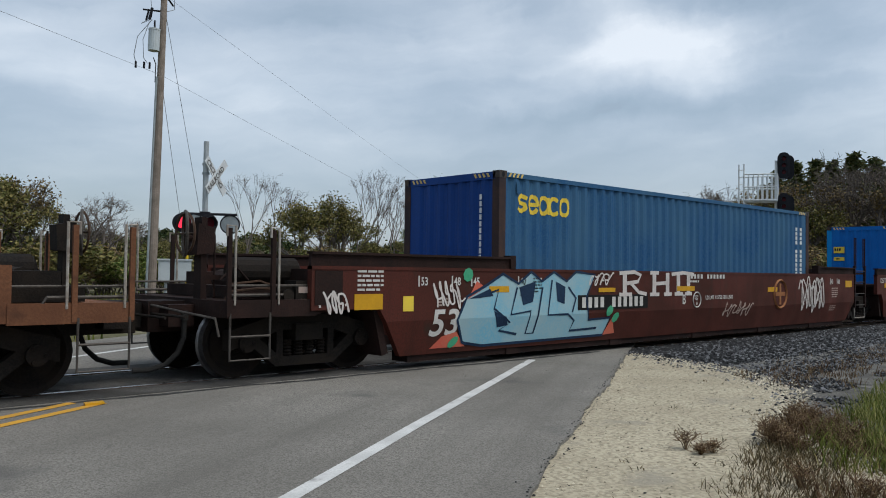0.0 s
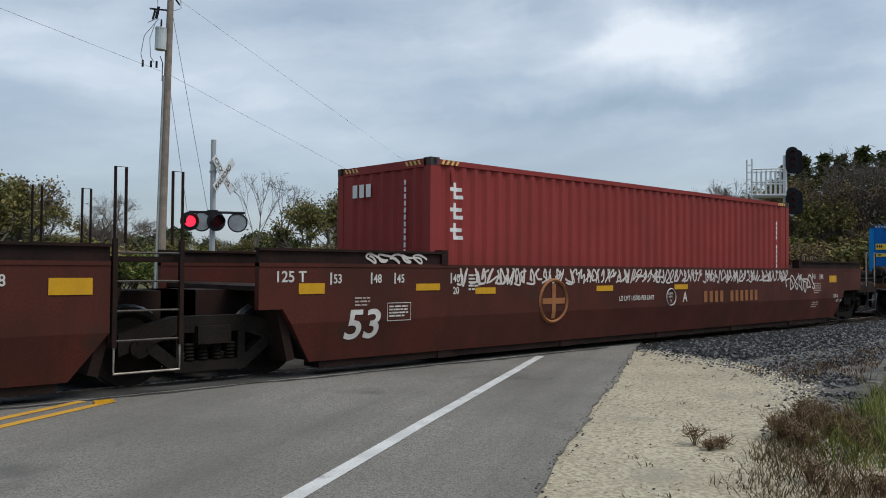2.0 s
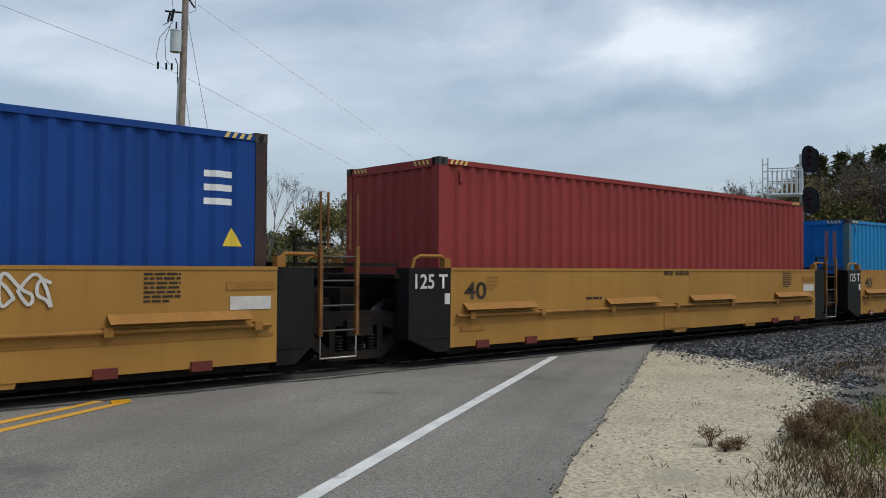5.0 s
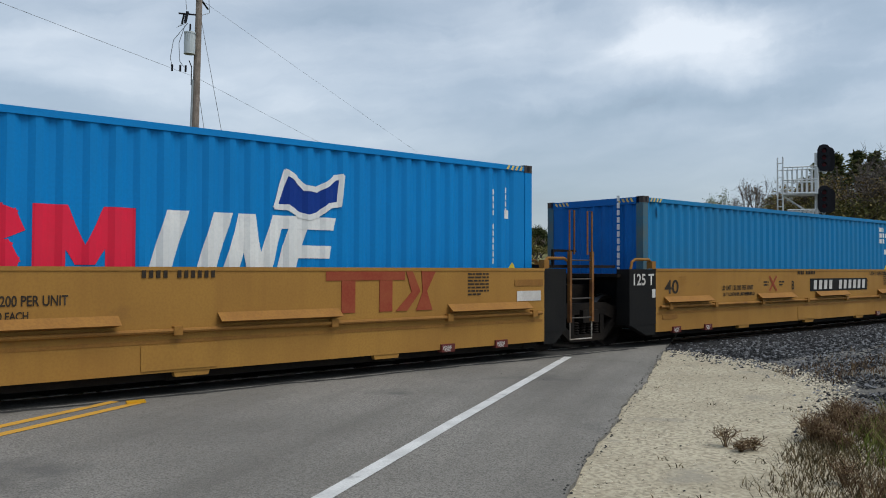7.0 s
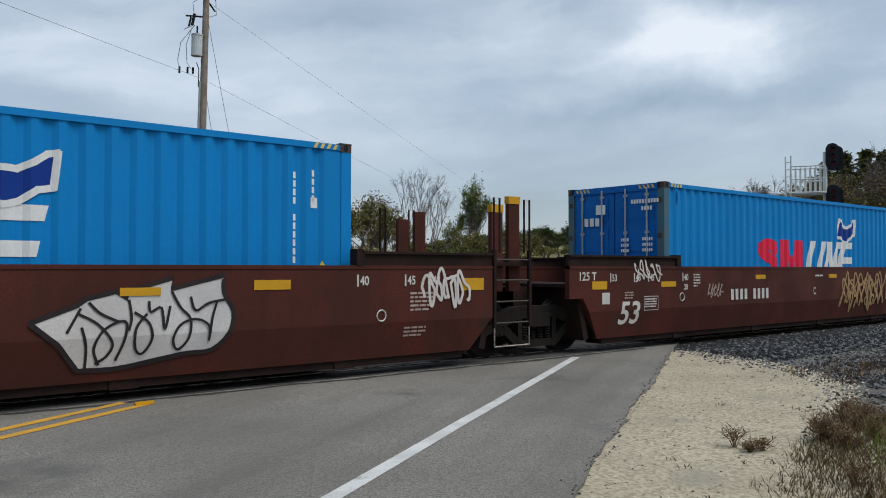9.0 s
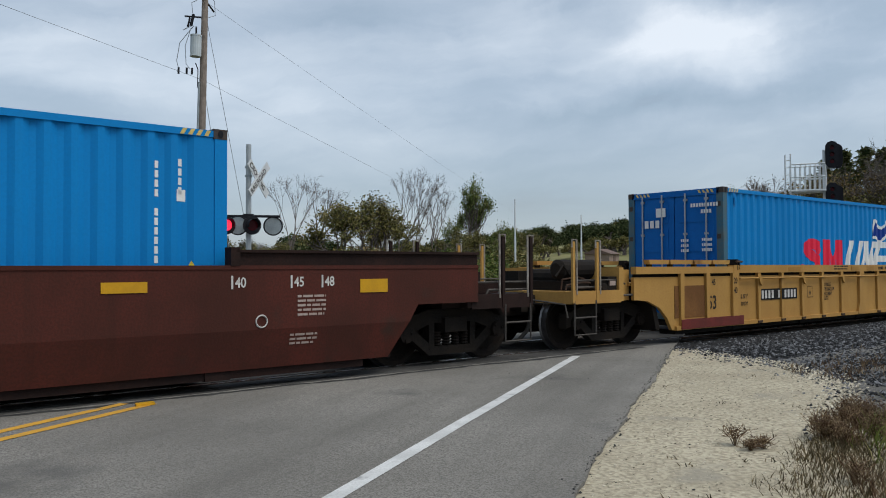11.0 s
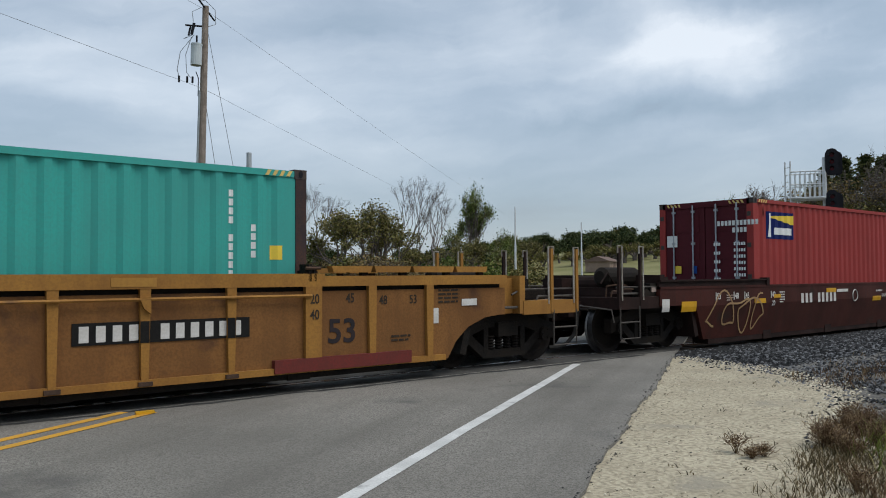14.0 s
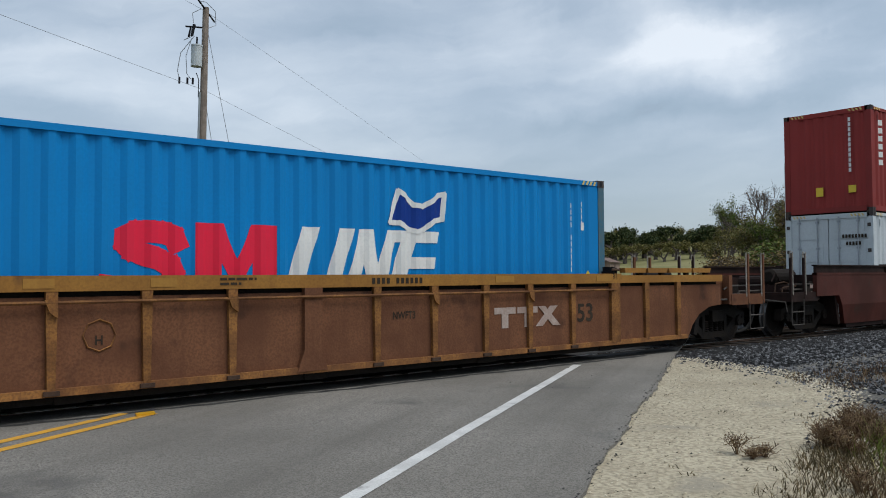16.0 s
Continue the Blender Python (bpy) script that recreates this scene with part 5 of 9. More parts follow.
def clip(poly, x0, x1):
    for s, lim in ((1, x0), (-1, x1)):
        out_pts = []
        for i, p in enumerate(poly):
            q = poly[(i + 1) % len(poly)]
            a, b = s * (p[0] - lim), s * (q[0] - lim)
            if a >= 0:
                out_pts.append(p)
            if a * b < 0:
                k = a / (a - b)
                out_pts.append((lim, p[1] + (q[1] - p[1]) * k))
        poly = out_pts
        if len(poly) < 3:
            return []
    return poly


def painted(shape, poly, lift=0.004):
    """A convex painted patch that follows the corrugated near wall; x from the container's end, z from its base."""
    lo, hi = min(p[0] for p in poly), max(p[0] for p in poly)
    for (xa, da), (xb, db) in zip(SIDE, SIDE[1:]):
        if xb < lo or xa > hi:
            continue
        c = clip(poly, xa, xb)
        if c:
            shape.add([(x, -CW / 2 + 0.012 + da + (db - da) * (x - xa) / max(1e-6, xb - xa) - lift, z) for x, z in c], [tuple(range(len(c)))])
    return shape


def stroke(shape, pts, width, lift=0.004):
    """A brush stroke; each piece lies a hair over the one before."""
    for (xa, za), (xb, zb) in zip(pts, pts[1:]):
        d = math.hypot(xb - xa, zb - za) or 1e-6
        ex, ez = (xb - xa) / d * width * 0.3, (zb - za) / d * width * 0.3
        nx, nz = -(zb - za) / d * width / 2, (xb - xa) / d * width / 2
        painted(shape, [(xa - ex - nx, za - ez - nz), (xb + ex - nx, zb + ez - nz), (xb + ex + nx, zb + ez + nz), (xa - ex + nx, za - ez + nz)], lift)
        lift += 0.00025
    return shape


def side_wall(h, s):
    w = Shape()
    for x, d in SIDE:
        w.v += [(x, s * (CW / 2 - 0.012 - d), 0.16), (x, s * (CW / 2 - 0.012 - d), h - 0.10)]
    k = len(SIDE)
    w.f = [(2 * i, 2 * i + 2, 2 * i + 3, 2 * i + 1) for i in range(k - 1)]
    return w


def end_wall(x, s, h):
    w = Shape()
    for a, d in END:
        w.v += [(x + s * (0.012 + d), a - CW / 2, 0.16), (x + s * (0.012 + d), a - CW / 2, h - 0.10)]
    w.f = [(2 * i, 2 * i + 2, 2 * i + 3, 2 * i + 1) for i in range(len(END) - 1)]
    return w


def door_leaf(s, h=CH):
    """One door of a container's end at x = 0; s: -1 near half, 1 far half."""
    a, b = sorted((s * 0.012, s * 1.12))
    d = Shape().box(0.03, 0.09, a, b, 0.17, h - 0.14)
    k = h / CH
    for z0, z1 in ((0.25, 0.78), (0.90, 1.42), (1.54, 2.06), (2.18, 2.66)):
        d.box(0.018, 0.032, a + 0.14, b - 0.14, z0 * k, z1 * k)
    return d


def lock_rod(y, h=CH):
    r = Shape().bar((-0.012, y, 0.14), (-0.012, y, h - 0.08), 0.019, 8)
    for z in (0.2, 0.75, 1.1, 1.9, h - 0.25):
        r.box(-0.02, 0.03, y - 0.045, y + 0.045, z, z + 0.05)
    r.box(-0.035, -0.015, y - 0.02, y + 0.30, 1.02, 1.06)
    return r


def container(label, paint, end_paint, c, doors=False, marks=None, z=0.262, edge=None, h=2.896):
    box = thing("shipping_container", label, "shipping container", pose(c, YC, z), group="containers on the train")
    edge = edge or paint
    for s in (-1, 1):
        part("side_wall", lambda: side_wall(h, s), paint, box, "corrugated steel side", key=("cside", s, h))
        part("bottom_rail", lambda: Shape().box(0.1, L - 0.1, min(s * (CW / 2 - 0.06), s * CW / 2), max(s * (CW / 2 - 0.06), s * CW / 2), 0.03, 0.17), paint, box, key=("cbr", s))
        part("top_rail", lambda: Shape().box(0.1, L - 0.1, min(s * (CW / 2 - 0.06), s * CW / 2), max(s * (CW / 2 - 0.06), s * CW / 2), h - 0.10, h - 0.02), paint, box, key=("ctr", s, h))
        for x in (0, L - 0.16):
            part("corner_post", lambda: Shape().box(0, 0.16, min(s * (CW / 2 - 0.16), s * CW / 2), max(s * (CW / 2 - 0.16), s * CW / 2), 0.11, h - 0.11), edge, box, at=pose(x, 0, 0), key=("cpst", s, h))
        for x in (0, L - 0.178):
            for zc in (0, h - 0.118):
                cst = part("corner_casting", lambda: Shape().box(0, 0.178, min(s * (CW / 2 - 0.158), s * (CW / 2 + 0.004)), max(s * (CW / 2 - 0.158), s * (CW / 2 + 0.004)), 0, 0.118).box(-0.004, 0.182, min(s * (CW / 2 - 0.16), s * (CW / 2 + 0.006)), max(s * (CW / 2 - 0.16), s * (CW / 2 + 0.006)), 0.105, 0.121), M["steel_casting"], box, "dark steel corner casting", at=pose(x, 0, zc), key=("ccast", s))
                part("casting_hole", lambda: Shape().add([(0.089 + 0.035 * math.cos(a * 0.7854), s * (CW / 2 + 0.0085), 0.06 + 0.05 * math.sin(a * 0.7854)) for a in range(8)], [tuple(range(8)) if s < 0 else tuple(range(7, -1, -1))]), M["black_hood"], cst, key=("chole", s))
    roof = Shape()
    for i in range(45):
        x = 0.1 + i * (L - 0.2) / 44
        roof.v += [(x, -CW / 2 + 0.06, h - 0.03 - 0.02 * (i % 2)), (x, CW / 2 - 0.06, h - 0.03 - 0.02 * (i % 2))]
    roof.f = [(2 * i, 2 * i + 2, 2 * i + 3, 2 * i + 1) for i in range(44)]
    part("roof", roof, paint, box)
    part("floor", lambda: Shape().box(0.1, L - 0.1, -CW / 2 + 0.07, CW / 2 - 0.07, 0.04, 0.16), M["truck"], box, key="cfloor")
    for x, s, has in ((0.0, 1, doors), (L, -1, False)):
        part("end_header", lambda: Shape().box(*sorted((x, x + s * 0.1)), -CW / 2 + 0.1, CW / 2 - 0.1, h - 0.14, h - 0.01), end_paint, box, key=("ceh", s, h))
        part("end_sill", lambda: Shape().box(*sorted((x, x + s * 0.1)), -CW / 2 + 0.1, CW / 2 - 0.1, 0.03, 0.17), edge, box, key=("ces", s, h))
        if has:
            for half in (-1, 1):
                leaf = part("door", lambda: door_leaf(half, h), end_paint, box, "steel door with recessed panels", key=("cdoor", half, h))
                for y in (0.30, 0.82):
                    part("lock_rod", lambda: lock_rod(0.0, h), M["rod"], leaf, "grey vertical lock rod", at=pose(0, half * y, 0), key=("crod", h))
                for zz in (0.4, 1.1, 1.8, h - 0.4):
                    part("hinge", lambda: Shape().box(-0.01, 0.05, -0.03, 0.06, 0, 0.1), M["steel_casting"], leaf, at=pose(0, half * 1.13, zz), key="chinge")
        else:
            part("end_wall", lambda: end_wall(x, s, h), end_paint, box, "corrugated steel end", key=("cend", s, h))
    stripes = []
    for q in range(4):
        for base in (0.22, L - 0.6):
            a = base + q * 0.10
            stripes.append(Shape().add([(a, -CW / 2 - 0.004, h - 0.095), (a + 0.05, -CW / 2 - 0.004, h - 0.095), (a + 0.09, -CW / 2 - 0.004, h - 0.025), (a + 0.04, -CW / 2 - 0.004, h - 0.025)], [(0, 1, 2, 3)]))
        for b in (-1.0, 0.62):
            stripes.append(Shape().add([(-0.004, b + q * 0.1, h - 0.10), (-0.004, b + q * 0.1 + 0.04, h - 0.03), (-0.004, b + q * 0.1 + 0.09, h - 0.03), (-0.004, b + q * 0.1 + 0.05, h - 0.10)], [(0, 1, 2, 3)]))
    for stripe in stripes:
        part("warning_stripe", stripe, M["hazard_yellow"], box, "pale yellow hazard stripes")
    part("hook_plate", lambda: painted(Shape(), [(0.42, h - 0.36), (0.50, h - 0.36), (0.50, h - 0.16), (0.42, h - 0.16)], 0.03), paint, box, key=("chook", h))
    if marks:
        marks(box)
    MOVING.append((box, c))
    return box


def vertical_code(box, x, top, count, size, material):
    s = Shape()
    for i in range(count):
        if i in (4, 11):
            continue
        zc = top - i * size * 1.3
        painted(s, [(x, zc - size), (x + size * 0.62, zc - size), (x + size * 0.62, zc), (x, zc)])
    tagged(part("code", s, material, box, "column of small white characters"), kind="stuff")


def end_bars(box, rows, material):
    """Small writing on the end at x = 0: rows of (y, z, count, size)."""
    s = Shape()
    for y, z, count, size in rows:
        for i in range(count):
            a = y - i * size * 0.85
            s.add([(-0.026, a, z), (-0.026, a, z + size), (-0.026, a - size * 0.6, z + size), (-0.026, a - size * 0.6, z)], [(3, 2, 1, 0)])
    tagged(part("end_writing", s, material, box), kind="stuff")


def sticker(box, y0, y1, z0, z1, material, name="label_sticker"):
    part(name, Shape().box(-0.02, -0.012, y0, y1, z0, z1), material, box)


def sm_marks(end="plain"):
    def marks(box):
        navy, rim = Shape(), Shape()
        # two heavy red blocks with slits, the first one rounded
        red = []
        curl = [(4.34, 1.60), (4.30, 1.69), (4.18, 1.735), (4.0, 1.745), (3.84, 1.735), (3.74, 1.68), (3.735, 1.60), (3.80, 1.53), (3.94, 1.48), (4.10, 1.43), (4.24, 1.36), (4.295, 1.26), (4.26, 1.15), (4.14, 1.10), (3.9, 1.10), (3.64, 1.10), (3.50, 1.12)]
        part("emblem_block", stroke(Shape(), curl, 0.26), M["logo_red"], box, "heavy red curled emblem block")
        red += [[(x, 0.98), (x + w, 0.98), (x + w, 1.87), (x, 1.87)] for x, w in ((4.55, 0.33), (5.31, 0.33))]
        red += [[(4.99, 1.22), (5.19, 1.22), (4.90, 1.87), (4.56, 1.87)], [(4.99, 1.22), (5.19, 1.22), (5.63, 1.87), (5.29, 1.87)]]
        for q, poly in enumerate(red):
            part("emblem_block", painted(Shape(), poly, 0.004 + 0.0006 * q), M["logo_red"], box, "heavy red emblem block")
        # slanting white bars
        k = 0.26
        white = [[(x, 0.98), (x + w, 0.98), (x + w + k, 1.87), (x + k, 1.87)] for x, w in ((5.74, 0.27), (6.32, 0.25), (6.66, 0.22), (7.12, 0.20), (7.40, 0.28))]
        white += [[(7.06, 0.98), (7.32, 0.98), (7.14, 1.87), (6.92, 1.87)]]
        white += [[(7.50, z), (8.16 + (z - 0.98) * 0.22, z), (8.20 + (z - 0.98) * 0.22, z + 0.17), (7.54, z + 0.17)] for z in (1.32, 1.70)]
        for q, poly in enumerate(white):
            part("emblem_bar", painted(Shape(), poly, 0.004 + 0.0006 * q), M["logo_white"], box, "slanting white emblem bar")
        # a waving navy flag with a white rim
        top = [(7.58, 2.44), (7.70, 2.38), (7.86, 2.25), (8.04, 2.24), (8.20, 2.32), (8.34, 2.42), (8.44, 2.44)]
        low = [(7.42, 1.98), (7.60, 1.98), (7.78, 1.89), (7.92, 1.86), (8.06, 1.90), (8.24, 2.03), (8.40, 2.06)]
        for i in range(6):
            painted(navy, [low[i], low[i + 1], top[i + 1], top[i]], 0.010)
        stroke(rim, low + top[::-1] + low[:1], 0.075, 0.013)
        part("flag_emblem", navy, M["logo_navy"], box, "navy waving flag emblem")
        part("flag_rim", rim, M["logo_white"], box, "white rim of the flag emblem")
        vertical_code(box, 11.30, 2.46, 11, 0.085, M["logo_white"])
        vertical_code(box, 11.58, 2.50, 4, 0.085, M["logo_white"])
        part("code_plate", painted(Shape(), [(11.56, 2.0), (11.68, 2.0), (11.68, 2.14), (11.56, 2.14)]), M["logo_white"], box)
        part("warning_triangle", painted(Shape(), [(11.64, 1.10), (11.86, 1.10), (11.75, 1.30)]), M["logo_yellow"], box)
        if end == "doors":
            end_bars(box, [(-0.45, 2.50, 4, 0.08), (-0.72, 2.50, 6, 0.08), (-0.70, 2.36, 4, 0.08), (-0.2, 1.75, 4, 0.06), (-0.72, 1.76, 5, 0.06), (-0.2, 1.64, 4, 0.06), (-0.72, 1.65, 5, 0.06), (-0.2, 1.53, 4, 0.06), (-0.72, 1.54, 5, 0.06), (0.75, 2.08, 3, 0.17)], M["logo_white"])
            sticker(box, 0.2, 0.45, 2.32, 2.52, M["logo_white"])
        else:
            sticker(box, 0.62, 0.98, 1.98, 2.20, M["logo_yellow"])
            sticker(box, 0.62, 0.98, 1.72, 1.84, M["logo_yellow"])
            sticker(box, -1.16, -1.08, 0.9, 1.75, M["logo_yellow"], "height_strip")
            end_bars(box, [(0.95, 2.06, 3, 0.09), (0.9, 1.76, 3, 0.05)], M["letter_black"])
            end_bars(box, [(-0.80, 2.5 - 0.11 * i, 1, 0.07) for i in range(8)], M["logo_white"])
    return marks


def seaco_marks(box):
    # five rounded yellow shapes with open loops
    for k, (a0, a1) in enumerate(((40, 320), (0, 320), (-180, 180), (50, 310), (-180, 180))):
        x, s = 0.60 + k * 0.29, Shape()
        if k == 0:
            pts = [(x + 0.10, 2.47), (x, 2.51), (x - 0.09, 2.45), (x - 0.04, 2.39), (x + 0.06, 2.36), (x + 0.09, 2.30), (x, 2.24), (x - 0.10, 2.28)]
        else:
            pts = [(x + 0.105 * math.cos(radians(a0 + (a1 - a0) * q / 14)), 2.37 + 0.14 * math.sin(radians(a0 + (a1 - a0) * q / 14))) for q in range(15)]
            if k == 1:
                pts = [(x - 0.10, 2.37)] + pts
        stroke(s, pts, 0.07)
        if k == 2:
            stroke(s, [(x + 0.12, 2.50), (x + 0.12, 2.23)], 0.06, 0.009)
        part("emblem", s, M["logo_yellow"], box, "rounded yellow emblem shape")
    vertical_code(box, 11.45, 2.45, 11, 0.09, M["logo_white"])
    vertical_code(box, 11.72, 2.45, 11, 0.09, M["logo_white"])
    end_bars(box, [(-0.78, 2.42 - 0.115 * i, 1, 0.09) for i in range(13)], M["logo_white"])


def tex_marks(box):
    s = Shape()
    for k, z in enumerate((2.30, 1.98, 1.66)):
        painted(s, [(0.50, z - 0.02), (0.58, z - 0.02), (0.58, z + 0.24), (0.50, z + 0.24)])
        painted(s, [(0.42, z + 0.10), (0.68, z + 0.10), (0.68, z + 0.16), (0.42, z + 0.16)], 0.006)
        painted(s, [(0.50, z - 0.02), (0.70, z - 0.02), (0.70, z + 0.04), (0.50, z + 0.04)], 0.007)
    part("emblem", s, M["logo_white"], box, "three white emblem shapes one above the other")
    end_bars(box, [(0.75, 2.36, 3, 0.22)], M["logo_white"])
    end_bars(box, [(-0.62, 2.50 - 0.11 * i, 1, 0.08) for i in range(14)], M["logo_white"])
    vertical_code(box, 11.5, 2.4, 11, 0.09, M["logo_white"])


def saf_marks(box):
    """A flowing white script emblem drawn as one long brush stroke with loops."""
    s = Shape()
    pts = [(4.30, 1.15), (4.12, 1.45), (3.80, 1.80), (3.55, 2.12), (3.52, 2.38), (3.75, 2.55), (4.10, 2.52), (4.22, 2.35), (4.10, 2.2)]
    stroke(s, pts, 0.15)
    x = 4.35
    run = []
    for i in range(140):
        a = i / 139
        w = 2 * math.pi * 8.5 * a
        run.append((x + a * 4.35 + 0.16 * math.sin(w), 1.44 + 0.24 * math.cos(w + 0.6) + (0.12 * a)))
    stroke(s, run, 0.075, 0.006)
    stroke(s, [(5.10, 1.1), (5.25, 1.6), (5.45, 2.30), (5.55, 2.45), (5.50, 2.2), (5.38, 1.8), (5.36, 1.25)], 0.085, 0.007)
    stroke(s, [(8.6, 1.35), (8.75, 1.65), (8.95, 1.80), (9.0, 1.65), (8.85, 1.55), (9.05, 1.4), (9.05, 1.2), (8.85, 1.15)], 0.085, 0.008)
    painted(s, [(7.62, 2.0), (7.74, 2.0), (7.78, 2.12), (7.66, 2.12)], 0.008)
    part("emblem", s, M["logo_white"], box, "flowing white brush script emblem")
    end_bars(box, [(-0.62, 2.52 - 0.115 * i, 1, 0.09) for i in range(14)], M["logo_white"])
    sticker(box, -1.2, -1.1, 0.9, 1.85, M["hazard_yellow"], "height_strip")
    t = Shape()
    for k in range(3):
        painted(t, [(11.35, 2.3 - k * 0.17), (11.72, 2.3 - k * 0.17), (11.72, 2.38 - k * 0.17), (11.35, 2.38 - k * 0.17)])
    part("code", t, M["logo_white"], box)
    part("warning_triangle", painted(Shape(), [(11.6, 1.45), (11.85, 1.45), (11.72, 1.68)]), M["logo_yellow"], box)


def beacon_marks(box):
    s = painted(Shape(), [(0.62, 2.0), (1.82, 2.0), (1.82, 2.62), (0.62, 2.62)])
    part("emblem_panel", s, M["navy_panel"], box, "navy emblem panel")
    part("emblem", painted(painted(painted(Shape(), [(0.66, 2.04), (0.84, 2.04), (0.80, 2.40), (0.70, 2.40)], 0.007), [(0.70, 2.40), (0.80, 2.40), (0.80, 2.58), (0.70, 2.58)], 0.007), [(0.94, 2.10), (1.76, 2.10), (1.76, 2.26), (0.94, 2.26)], 0.007), M["logo_white"], box, "white tower and bar of the emblem")
    part("emblem_ray", painted(Shape(), [(0.82, 2.48), (1.82, 2.34), (1.82, 2.56), (0.82, 2.52)], 0.007), M["logo_yellow"], box, "yellow ray of the emblem")
    vertical_code(box, 11.45, 2.45, 11, 0.09, M["logo_white"])
    vertical_code(box, 11.75, 2.45, 11, 0.09, M["logo_white"])
    end_bars(box, [(-0.35, 2.30, 4, 0.11), (-0.72, 2.30, 7, 0.11), (-0.72, 2.14, 4, 0.11)] + [(-0.25, 1.85 - 0.2 * i, 3, 0.07) for i in range(7)] + [(-0.75, 1.85 - 0.14 * i, 5, 0.07) for i in range(9)], M["logo_white"])
    sticker(box, 0.72, 1.0, 1.85, 2.12, M["logo_white"])
    sticker(box, 0.62, 0.78, 1.22, 1.40, M["logo_yellow"])
    sticker(box, 0.2, 0.32, 1.22, 1.40, M["royal_blue"])


def grn_marks(box):
    part("emblem_panel", painted(Shape(), [(0.60, 0.9), (1.0, 0.9), (1.0, 2.3), (0.60, 2.3)]), M["logo_white"], box, "tall white emblem panel")
    s = Shape()
    for k in range(6):
        painted(s, [(0.68, 1.02 + k * 0.2), (0.92, 1.02 + k * 0.2), (0.92, 1.14 + k * 0.2), (0.68, 1.14 + k * 0.2)], 0.007)
    part("emblem_bars", s, M["logo_navy"], box)
    vertical_code(box, 11.12, 2.28, 11, 0.085, M["logo_white"])
    vertical_code(box, 11.42, 1.86, 4, 0.085, M["logo_white"])
    end_bars(box, [(-0.72, 2.40, 6, 0.12), (-0.72, 2.2, 4, 0.12)] + [(-0.2, 1.8 - 0.2 * i, 3, 0.08) for i in range(4)], M["logo_white"])
    part("warning_plate", painted(Shape(), [(11.68, 1.42), (11.84, 1.42), (11.84, 1.60), (11.68, 1.60)]), M["logo_yellow"], box)


def blu_marks(box):
    end_bars(box, [(-0.62, 2.52 - 0.14 * i, 1, 0.11) for i in range(11)], M["logo_white"])
    for k, n in enumerate((3, 7, 4)):
        s = Shape()
        for q in range(n):
            x = 11.0 + q * 0.115
            painted(s, [(x, 2.25 - k * 0.16), (x + 0.085, 2.25 - k * 0.16), (x + 0.085, 2.37 - k * 0.16), (x, 2.37 - k * 0.16)])
        tagged(part("code", s, M["logo_white"], box, "row of small white characters"), kind="stuff")
    part("code_plate", painted(Shape(), [(11.42, 1.62), (11.54, 1.62), (11.54, 1.76), (11.42, 1.76)]), M["logo_white"], box)
    part("warning_triangle", painted(Shape(), [(11.4, 1.18), (11.72, 1.18), (11.56, 1.46)]), M["logo_yellow"], box)


def code_marks(box):
    vertical_code(box, 11.30, 2.46, 11, 0.09, M["logo_white"])
    vertical_code(box, 11.58, 2.50, 4, 0.09, M["logo_white"])


def tri_marks(box):
    end_bars(box, [(-0.62, 2.52 - 0.14 * i, 1, 0.11) for i in range(11)], M["logo_white"])
    sticker(box, 0.1, 0.3, 0.5, 0.75, M["logo_yellow"])
    sticker(box, -0.8, -0.6, 0.55, 0.75, M["logo_yellow"])
    s = Shape()
    for k in range(6):
        painted(s, [(0.5, 2.4 - k * 0.22), (0.75, 2.4 - k * 0.22), (0.75, 2.55 - k * 0.22), (0.5, 2.55 - k * 0.22)])
    part("code", s, M["logo_white"], box)


def white_marks(box):
    end_bars(box, [(-0.4, 2.2, 8, 0.1), (-0.5, 2.0, 5, 0.1)], M["letter_black"])


SM = "bright blue corrugated container with red, white and navy emblem"
# royal blue on the end stands in for its shade
container("weathered slate blue container with a yellow emblem", M["slate_blue"], M["royal_blue"], 10.01, marks=seaco_marks, edge=M["rust_post"])
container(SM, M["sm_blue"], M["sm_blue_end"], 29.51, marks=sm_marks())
container("maroon corrugated container with a small white emblem", M["maroon"], M["maroon"], 49.03, marks=tex_marks)
container(SM, M["sm_blue"], M["sm_blue_end"], 73.27, marks=sm_marks())
container("royal blue container with a flowing white brush emblem", M["royal_blue"], M["royal_blue"], 94.87, marks=saf_marks, edge=M["rust_post"])
container("dull maroon container in a yellow well car", M["maroon"], M["maroon"], 110.0, marks=code_marks)
container("faded sky blue low container with white codes", M["sky_blue"], M["sm_blue_end"], 124.95, marks=code_marks, h=2.591, edge=M["teal_post"])
container(SM, M["sm_blue"], M["sm_blue_end"], 140.30, marks=sm_marks())
container("faded sky blue low container in a yellow well car", M["sky_blue"], M["sm_blue_end"], 155.59, marks=blu_marks, h=2.591, edge=M["teal_post"])
container(SM, M["sm_blue"], M["sm_blue_end"], 177.29, marks=sm_marks())
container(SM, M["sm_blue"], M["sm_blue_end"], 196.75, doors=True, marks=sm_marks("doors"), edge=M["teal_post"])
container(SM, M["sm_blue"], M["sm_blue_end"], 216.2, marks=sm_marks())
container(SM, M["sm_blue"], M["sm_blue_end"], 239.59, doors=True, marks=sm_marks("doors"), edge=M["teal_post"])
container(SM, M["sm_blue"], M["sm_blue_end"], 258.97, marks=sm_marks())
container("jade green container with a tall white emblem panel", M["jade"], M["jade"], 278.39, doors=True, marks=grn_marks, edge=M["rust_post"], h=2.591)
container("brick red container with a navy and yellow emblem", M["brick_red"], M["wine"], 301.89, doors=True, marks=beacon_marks)
